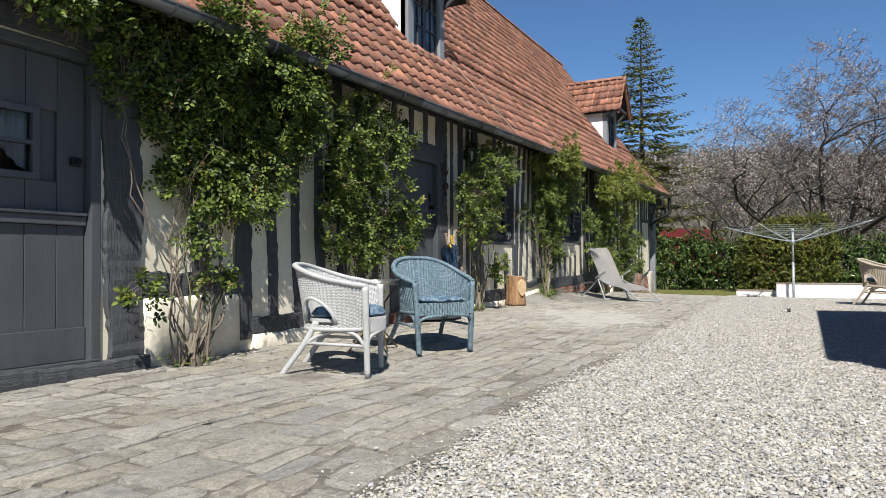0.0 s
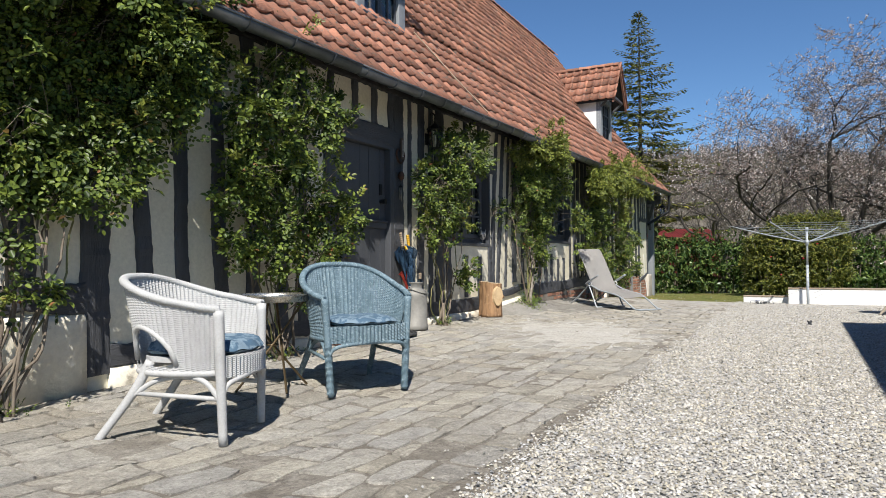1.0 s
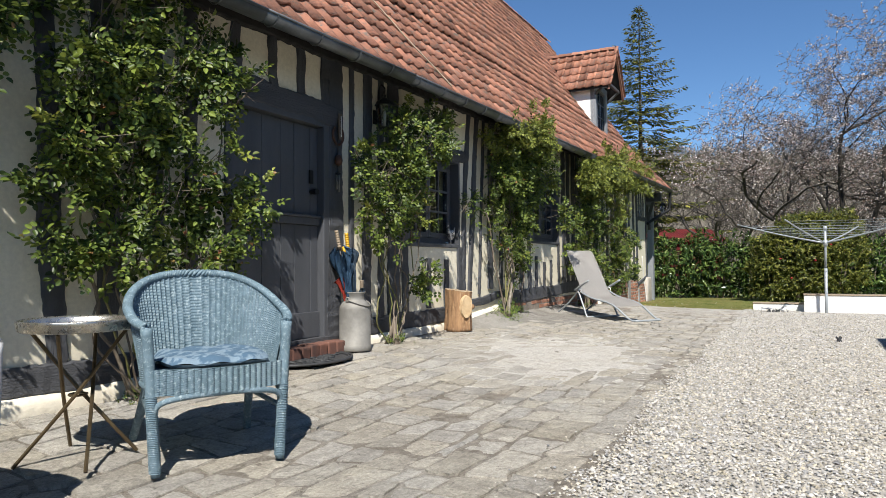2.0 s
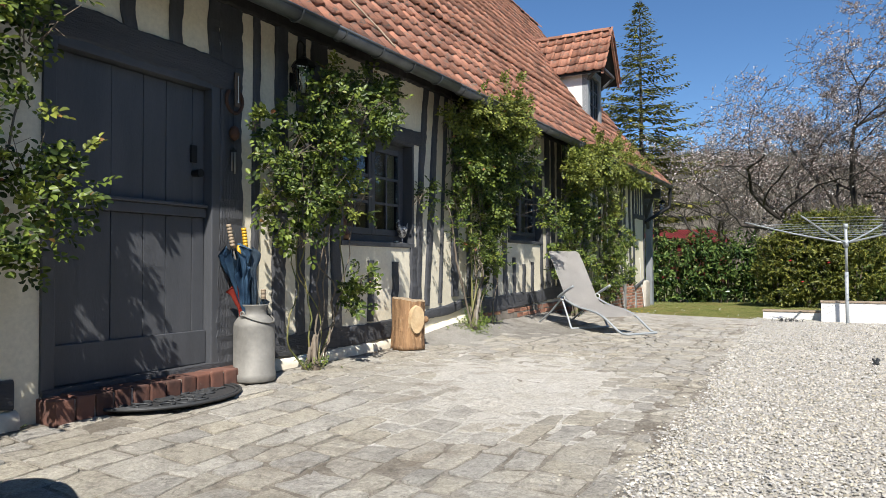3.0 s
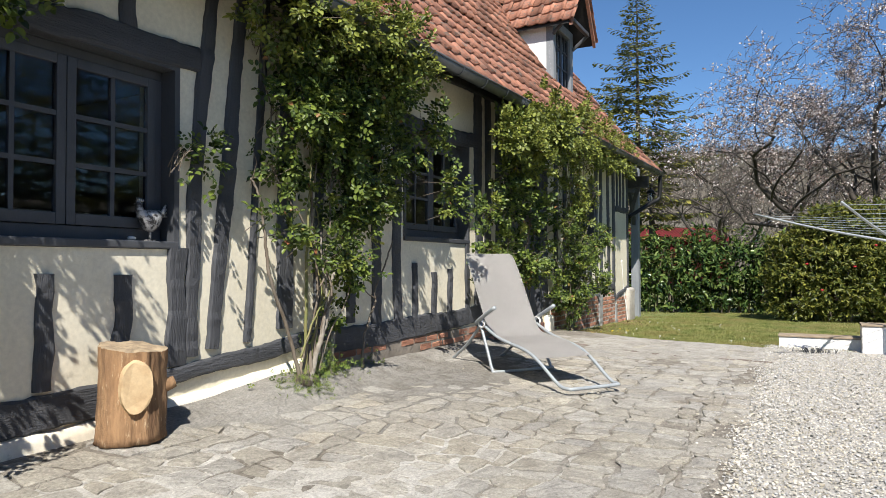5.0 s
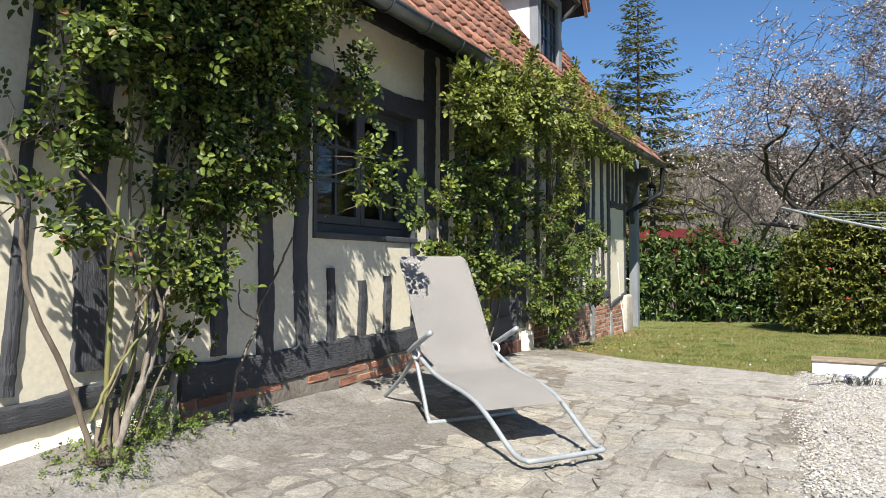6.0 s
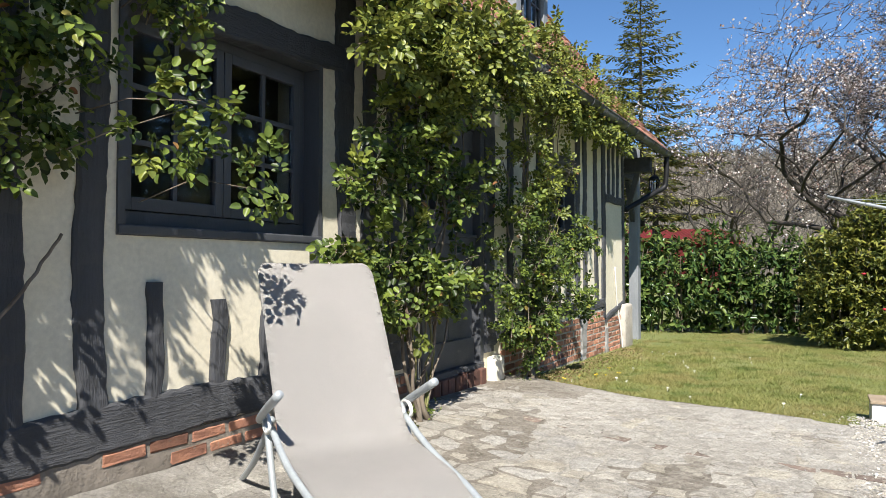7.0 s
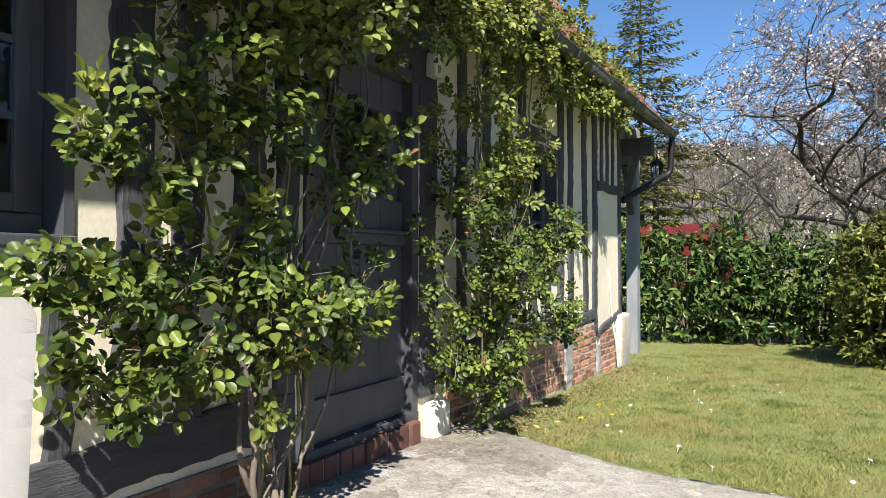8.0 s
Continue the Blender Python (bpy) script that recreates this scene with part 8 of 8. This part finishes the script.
def red_shed():
    c = thing("red_shed", (50, 9, -0.2), "low shed with a dull red sheet roof beyond the hedge", "shed")
    U, V = Vector((0.477, -0.879, 0)), Vector((0.879, 0.477, 0))
    o = Vector((48.6, 9.9, 0))
    bm = bmesh.new()
    v = [bm.verts.new(o + U * a + V * b + Vector((0, 0, z))) for a in (0, 5.2) for b, z in ((0.3, -0.3), (6, -0.3), (6, 2.4), (0.3, 2.4))]
    bm.faces.new(v[:4])
    bm.faces.new(v[4:][::-1])
    for k in range(4):
        bm.faces.new((v[k], v[(k + 1) % 4], v[4 + (k + 1) % 4], v[4 + k]))
    part("wall", bm, RED_ROOF, c)
    for b0, z0, b1, z1 in ((0.0, 2.3, 3.2, 3.25), (6.4, 2.3, 3.2, 3.25)):
        bm = bmesh.new()
        for k in range(28):
            a0, a1 = -0.3 + 5.8 * k / 28, -0.3 + 5.8 * (k + 1) / 28
            am = (a0 + a1) / 2
            for p, q, h0, h1 in ((a0, am, 0, 0.04), (am, a1, 0.04, 0)):
                bm.faces.new([bm.verts.new(o + U * s + V * b + Vector((0, 0, z + h))) for s, b, z, h in ((p, b0, z0, h0), (q, b0, z0, h1), (q, b1, z1, h1), (p, b1, z1, h0))])
        bmesh.ops.remove_doubles(bm, verts=bm.verts, dist=1e-4)
        part("roof_sheet", bm, RED_ROOF, c)


red_shed()
def hill_h(x, y):
    """Wooded hills that close the valley."""
    d = math.hypot(x - 20, y)
    r = clamp((d - 110) / 160)
    return (31 + 5 * math.sin(y * 0.011 + 1) + 3 * math.sin(y * 0.031)) * r * r * (3 - 2 * r) - 0.5


def hills():
    verts, faces, nx, ny = [], [], 22, 60
    for i in range(nx):
        for j in range(ny):
            a = radians(-75 + 150 * j / (ny - 1))
            d = 110 + 24 * i
            x, y = 20 + d * math.cos(a), d * math.sin(a)
            verts.append((x, y, hill_h(x, y)))
    for i in range(nx - 1):
        for j in range(ny - 1):
            k = i * ny + j
            faces.append((k, k + ny, k + ny + 1, k + 1))
    ob = raw("backdrop_hill", verts, faces, HILL, smooth=True)
    tagged(ob, "distant hillside covered in bare brown spring woods", "hill", kind="structure")
    rng = np.random.default_rng(3)
    n = 7500
    a = np.radians(rng.uniform(-30, 45, n))
    d = rng.uniform(115, 300, n)
    x, y = 20 + d * np.cos(a), d * np.sin(a)
    z = np.array([hill_h(p, q) for p, q in zip(x, y)])
    h = rng.uniform(5.5, 10, n)
    V, F = [], []
    P = np.stack([x, y, z], 1)
    for k in range(9):   # each bare tree is a fan of thin rising boughs
        lo, hi = (0.0, 1.0) if k == 0 else (0.25 + 0.07 * k, 0.65 + 0.04 * k)
        ang = rng.uniform(0, 6.28, n)
        out = (0.0 if k == 0 else 1.0) * rng.uniform(0.12, 0.30, n) * h
        b = P + np.stack([np.zeros(n), np.zeros(n), lo * h], 1)
        t = P + np.stack([out * np.cos(ang), out * np.sin(ang), np.minimum(hi, 1.0) * h], 1)
        w = (0.16 if k == 0 else 0.11) + 0.0 * h
        s = np.stack([-np.sin(a) * w, np.cos(a) * w, 0 * w], 1)
        V.append(np.stack([b - s, b + s, t], 1))
    v = np.concatenate(V, 0).reshape(-1, 3)
    ob = raw("far_woods", v, np.arange(len(v)).reshape(-1, 3), WOODS)
    tagged(ob, "bare brown woodland on the far hillside", "woods", kind="stuff")


hills()

# ---- pieces: roof tiles ----
def tile_shape(w=0.205, length=0.30, t=0.022):
    """A clay tile with a rolled edge, lying along +y: its front edge at y = 0."""
    prof = [(-0.5, 0.002), (-0.30, 0.0), (-0.05, 0.001), (0.14, 0.008), (0.27, 0.028), (0.38, 0.032), (0.50, 0.013)]
    v, f = [], []
    for y, dz in ((0.0, 0.028), (length, 0.0)):
        v += [(x * w, y, z + dz) for x, z in prof]
    v += [(x * w, 0.004, z + 0.028 - t) for x, z in prof]
    n = len(prof)
    for k in range(n - 1):
        f.append((k, k + 1, n + k + 1, n + k))
        f.append((2 * n + k, 2 * n + k + 1, k + 1, k))
    return np.array(v, float), np.array(f)


TV, TF = tile_shape()
tile_me = bpy.data.meshes.new("roof_tile")
tile_me.from_pydata([tuple(p) for p in TV], [], [tuple(int(i) for i in q) for q in TF])
tile_me.materials.append(TILE)
tile_me.polygons.foreach_set("use_smooth", [True] * len(tile_me.polygons))


def tile_pose(x, s, rng):
    y, z, a, full = roof_yz(s, x)
    tilt = Matrix.Rotation(a, 4, "X")
    return Matrix.Translation((x, y, z)) @ tilt @ Euler((rng.uniform(-0.03, 0.03), rng.uniform(-0.03, 0.03), rng.uniform(-0.02, 0.02))).to_matrix().to_4x4()


def in_dormer(x, y, z):
    for d, (xc, hw, over, front, zr, ez) in DORMERS:
        top = zr - 0.1 - (abs(x - xc) / (hw + over)) * (zr - ez + 0.2)
        if abs(x - xc) < hw - 0.02 and 5.02 < y and z < top:
            return True
        if abs(x - xc) < hw + over and y > 5.55 and z < top:
            return True
    return False


def lay_roof():
    rng = random.Random(31)
    far_v, far_f, o, parts_left = [], [], 0, 300
    step, width = 0.252, 0.202
    cols = int((ROOF_X1 - 0.5) / width)
    for r in range(23):
        for c in range(cols):
            x = 0.6 + width * c
            if x > ROOF_X1 - 0.05:
                continue
            s = r * step - 0.06 + 0.012 * math.sin(x * 0.9 + r) + rng.uniform(-0.008, 0.008)
            y, z, a, full = roof_yz(max(s, 0), x)
            if s > full - 0.2 or in_dormer(x, y + 0.06, z + 0.08):
                continue
            m = tile_pose(x + rng.uniform(-0.004, 0.004), s, rng)
            if r < 4 and 4.5 < x < 19.5 and parts_left > 0:
                t = new("roof_tile", tile_me)
                t.parent = ROOF
                t.matrix_basis = m
                parts_left -= 1
            else:
                R = np.array(m)
                far_v.append(TV @ R[:3, :3].T + R[:3, 3])
                far_f.append(TF + o)
                o += len(TV)
    ob = raw("roof_tiles", np.concatenate(far_v), np.concatenate(far_f), TILE_JOINED, ROOF, smooth=True)
    tagged(ob, kind="stuff")
    bm = bmesh.new()   # ridge tiles
    x = 1.0
    while x < ROOF_X1:
        y, z, a, full = roof_yz(50, x)
        z = 7.47 - 0.004 * (x - 17) + 0.01
        arc = [(x, RIDGE_Y + 0.11 * math.cos(q), z - 0.05 + 0.09 * math.sin(q)) for q in np.linspace(0, math.pi, 7)]
        rows = [[bm.verts.new((px + dx, py, pzv + dz)) for px, py, pzv in arc] for dx, dz in ((0, 0.0), (0.36, 0.018))]
        for k in range(6):
            bm.faces.new((rows[0][k], rows[0][k + 1], rows[1][k + 1], rows[1][k]))
        x += 0.33
    part("ridge", bm, TILE_JOINED, ROOF)
    # verge tiles closing the roof end, and a few rows over the porch
    far_v, far_f, o = [], [], 0
    for r in range(3):
        for c in range(7):
            x = ROOF_X1 + 0.06 + width * c
            if x > 23.1 - 0.2 * r:
                continue
            m = tile_pose(x, r * step - 0.06, rng)
            R = np.array(m)
            far_v.append(TV @ R[:3, :3].T + R[:3, 3])
            far_f.append(TF + o)
            o += len(TV)
    ob = raw("porch_tiles", np.concatenate(far_v), np.concatenate(far_f), TILE_JOINED, ROOF, smooth=True)
    tagged(ob, kind="stuff")


lay_roof()


def lay_dormer(d, spec, parts):
    xc, hw, over, front, zr, ez = spec
    rng = random.Random(int(xc * 10))
    wide, drop = hw + over, zr - (ez - 0.16)
    slope = math.hypot(wide, drop)
    ang = math.atan2(drop, wide)
    rows = 5
    for s in (-1, 1):
        for r in range(rows):
            for c in range(13):
                q = -0.02 + slope / rows * r
                y = front + 0.03 + 0.20 * c
                x = xc + s * (wide - q * math.cos(ang))
                z = ez - 0.16 + q * math.sin(ang)
                # stop where the dormer runs into the main roof
                ry = KNEE_Y + (z - eave_z(x) - KNEE_H) / (7.47 - eave_z(x) - KNEE_H) * (RIDGE_Y - KNEE_Y)
                if y > ry + 0.15:
                    continue
                turn = Matrix.Rotation(s * math.pi / 2, 4, "Z") @ Matrix.Rotation(ang, 4, "X")
                m = Matrix.Translation(Vector((x, y, z + 0.02)) - ROOT[d.name]) @ turn @ Euler((rng.uniform(-0.02, 0.02), rng.uniform(-0.02, 0.02), rng.uniform(-0.02, 0.02))).to_matrix().to_4x4()
                t = new("roof_tile", tile_me)
                t.parent = d
                t.matrix_basis = m
    bm = bmesh.new()
    y = front - 0.01
    while y < 6.9:
        arc = [(xc + 0.10 * math.cos(q), y, zr - 0.03 + 0.085 * math.sin(q)) for q in np.linspace(0, math.pi, 7)]
        a = [bm.verts.new(p) for p in arc]
        b = [bm.verts.new((p[0], p[1] + 0.36, p[2] + 0.012)) for p in arc]
        for k in range(6):
            bm.faces.new((a[k], a[k + 1], b[k + 1], b[k]))
        y += 0.34
    part("ridge", bm, TILE_JOINED, d)
    for s in (-1, 1):   # tiles standing along the gable edge
        bm = bmesh.new()
        pts = [(xc, zr + 0.02), (xc + s * wide, ez - 0.16)]
        v = [bm.verts.new((x, yy, z + dz)) for x, z in pts for yy, dz in ((front - 0.03, 0.03), (front + 0.02, 0.03), (front + 0.02, -0.08), (front - 0.03, -0.08))]
        for k in range(4):
            bm.faces.new((v[k], v[(k + 1) % 4], v[4 + (k + 1) % 4], v[4 + k]))
        bm.faces.new(v[:4])
        bm.faces.new(v[4:][::-1])
        part("verge_board", bm, TILE_JOINED, d)


for d, spec in DORMERS:
    lay_dormer(d, spec, None)


# ---- pieces: paving slabs ----
def slab(corners, joint, rng):
    """A split stone inside a polygon: cut corners, wandering edges, a worn arris and an uneven top. Some lie deep, half covered by mortar."""
    m = len(corners)
    c = sum(corners, Vector((0, 0, 0))) / m
    outer = []
    for k in range(m):
        a, b = corners[k], corners[(k + 1) % m]
        long = (b - a).length
        if long < 0.03:
            outer.append(c + ((a + b) / 2 - c) * (1 - joint / 0.12))
            continue
        side = (b - a).normalized().cross(Vector((0, 0, 1)))
        cut = min(0.3, rng.uniform(0.014, 0.034) / long)
        for t in ((cut, 0.5, 1 - cut) if long > 0.14 else (cut, 1 - cut)):
            outer.append(a.lerp(b, t) - side * (joint * rng.uniform(0.4, 1.6) + rng.uniform(-0.004, 0.008)))
    n = len(outer)
    tilt = (rng.uniform(-0.02, 0.02), rng.uniform(-0.02, 0.02))
    up = rng.uniform(-0.004, 0.0035) - 0.0065 * clamp(noise.noise(Vector((c.x * 0.55, c.y * 0.8, 3.0))) * 2.0)
    v = []
    for k, (drop, sh) in enumerate(((-0.030, 1.0), (-0.0022, 0.965), (0.0015, 0.60))):
        for p in outer:
            q = c + (p - c) * sh
            lump = rng.uniform(-0.002, 0.002) if k else 0
            v.append((q.x, q.y, pz(q.x, q.y) + drop + up + lump + (tilt[0] * (q.x - c.x) + tilt[1] * (q.y - c.y) if k else 0)))
    f = []
    for r in range(2):
        for k in range(n):
            f.append((r * n + k, r * n + (k + 1) % n, (r + 1) * n + (k + 1) % n, (r + 1) * n + k))
    return c, v, f, tuple(2 * n + k for k in range(n))


def lay_terrace():
    """Rough courses along the house; the stones share jittered corners with the courses beside them."""
    rng = random.Random(8)
    verts, quads, tops, o = [], [], [], 0
    made = 0
    lines, y = [], 1.24
    while y < 4.62:
        lines.append((y, rng.uniform(0, 6.28)))
        y += rng.uniform(0.14, 0.21)

    def line(r, x):
        y0, ph = lines[r]
        return y0 + 0.045 * math.sin(x * 0.6 + ph) + 0.022 * math.sin(x * 2.3 + ph * 2)

    rows = len(lines) - 1
    joints = []   # of each course: lower and upper end of every cross joint
    for r in range(rows):
        x, row = -3.4 + rng.uniform(0, 0.3), []
        while x < 18.0:
            rough = 0.022 + 0.024 * clamp((x - 8.5) / 2.0)
            lean = rng.uniform(-1, 1) * (0.045 + 0.025 * clamp((x - 8.5) / 2.0))
            low = Vector((x, line(r, x) + rng.uniform(-rough, rough), 0))
            high = Vector((x + lean, line(r + 1, x + lean) + rng.uniform(-rough, rough), 0))
            row.append((low, high))
            small = clamp((x - 8.8) / 1.5)
            x += rng.choice((rng.uniform(0.17 - 0.05 * small, 0.27 - 0.08 * small), rng.uniform(0.24 - 0.06 * small, 0.44 - 0.19 * small)))
        joints.append(row)
    for r in range(rows):
        for (a, b), (c2, d) in zip(joints[r], joints[r][1:]):
            under = [q for _, q in joints[r - 1] if a.x + 0.015 < q.x < c2.x - 0.015] if r else []
            over = [q for q, _ in joints[r + 1] if b.x + 0.015 < q.x < d.x - 0.015] if r + 1 < rows else []
            corners = [a] + under + [c2, d] + over[::-1] + [b]
            cx, cy, l = (a.x + d.x) / 2, (a.y + d.y) / 2, c2.x - a.x
            if edge_y(cx) + 0.02 < min(a.y, c2.y) and cx + l * 0.35 < end_x(cy) and max(b.y, d.y) < WY and not kerb_gap(cx, cy, l) and rng.random() > 0.02:
                c, v, f, top = slab(corners, rng.uniform(0.003, 0.008), rng)
                if 4.6 < cx < 12.5 and 2.0 < cy < 3.7 and made < 300:
                    me = bpy.data.meshes.new("paving_slab")
                    me.from_pydata([(p - c.x, q - c.y, h) for p, q, h in v], [], f + [top])
                    me.materials.append(STONE)
                    s = new("paving_slab", me)
                    s.location = (c.x, c.y, 0)
                    s.parent = PAVEMENT
                    made += 1
                else:
                    verts += v
                    quads += [tuple(i + o for i in q) for q in f]
                    tops.append(tuple(i + o for i in top))
                    o += len(v)
    me = bpy.data.meshes.new("paving_slabs")
    me.from_pydata(verts, [], quads + tops)
    me.materials.append(STONE_JOINED)
    ob = new("paving_slabs", me)
    ob.parent = PAVEMENT
    tagged(ob, kind="stuff")


def kerb_x(y):
    """The line of the brick course that crosses the terrace near the lawn."""
    return 15.78 + 0.06 * (y - 1.7) + 0.10 * max(y - 2.5, 0) ** 1.5


def kerb_gap(cx, cy, l):
    return abs(cx - kerb_x(cy)) < 0.05 + l * 0.3 and 1.6 < cy < 3.75


KERB = mat("dark_purple_brick", (0.165, 0.122, 0.098), (0.12, 0.096, 0.082), 9, 0.92, 1.0, 40, vary=0.3, spots=((0.29, 0.26, 0.21), 0.11))


def lay_kerb():
    rng = random.Random(9)
    y = 1.62
    while y < 3.7:
        l = rng.uniform(0.15, 0.23)
        bm = bmesh.new()
        box(bm, -0.05, 0.05, -l / 2 + 0.006, l / 2 - 0.006, -0.05, 0.0, 0.008)
        for v in bm.verts:
            v.co += Vector((rng.uniform(-0.005, 0.005), rng.uniform(-0.004, 0.004), rng.uniform(-0.003, 0.003)))
        b = new("brick", to_mesh("brick", bm, KERB))
        x = kerb_x(y + l / 2)
        b.location = (x, y + l / 2, pz(x, y + l / 2) + rng.uniform(-0.003, 0.003))
        b.rotation_euler = (rng.uniform(-0.03, 0.03), rng.uniform(-0.03, 0.03), math.atan2(-(kerb_x(y + l) - kerb_x(y)), l) + rng.uniform(-0.05, 0.05))
        b.parent = PAVEMENT
        y += l


lay_terrace()
lay_kerb()


# ---- pieces: gravel ----
def lay_gravel():
    g = np.random.default_rng(5)
    n = 250000
    x = 1.6 + 15.8 * g.random(n) ** 1.35
    y0 = 1.42 + 0.018 * (x - 2) + 0.022 * np.sin(x * 1.7) + 0.015 * np.sin(x * 4.1 + 1)
    depth = 2.1 + 0.12 * (x - 1.6)
    y = y0 + 0.02 - depth * g.random(n)
    lip = g.random(n) < 0.045   # heaped against the slabs
    y = np.where(lip, y0 + g.normal(0, 0.055, n), y)
    stray = g.random(n) < 0.003   # a few stones lie on the slabs
    y = np.where(stray, y0 + 0.35 * g.random(n) ** 2, y)
    ok = ~((x > 17.0) & (y < 0.85))
    x, y, stray, lip = x[ok], y[ok], stray[ok], lip[ok]
    n = len(x)
    r = g.uniform(0.0045, 0.0085, n) * (1 + 0.5 * (g.random(n) < 0.12))
    z = np.where(stray, 0.004, np.where(lip, -0.004, -0.015 + 0.006 * g.random(n)))
    base = np.array([(1, 0, 0), (-1, 0, 0), (0, 1, 0), (0, -1, 0), (0, 0, 1)], float)
    a, tx, ty = g.uniform(0, 6.283, n), g.normal(0, 0.55, n), g.normal(0, 0.55, n)   # turned about the upright, then tipped
    ca, sa, one = np.cos(a), np.sin(a), np.ones(n)
    R = np.stack([ca, -sa, tx, sa, ca, ty, -tx * ca - ty * sa, tx * sa - ty * ca, one], 1).reshape(n, 3, 3)
    sc = np.stack([g.uniform(0.8, 1.3, n), g.uniform(0.6, 1.0, n), g.uniform(0.8, 1.2, n)], 1) * r[:, None]
    pts = base[None] * (1 + g.uniform(-0.25, 0.25, (n, 5, 1)))
    v = np.einsum("nij,nkj->nki", R, pts * sc[:, None, :]) * np.array([1, 1, 0.62]) + np.stack([x, y, z], 1)[:, None]
    tri = np.array([(0, 2, 4), (2, 1, 4), (1, 3, 4), (3, 0, 4)])   # the undersides lie in the bed
    f = (np.arange(n)[:, None, None] * 5 + tri[None]).reshape(-1, 3)
    ob = raw("gravel_stones", v.reshape(-1, 3), f, PEBBLE)
    tagged(ob, "loose white and cream crushed gravel stones", "gravel", kind="stuff")


lay_gravel()
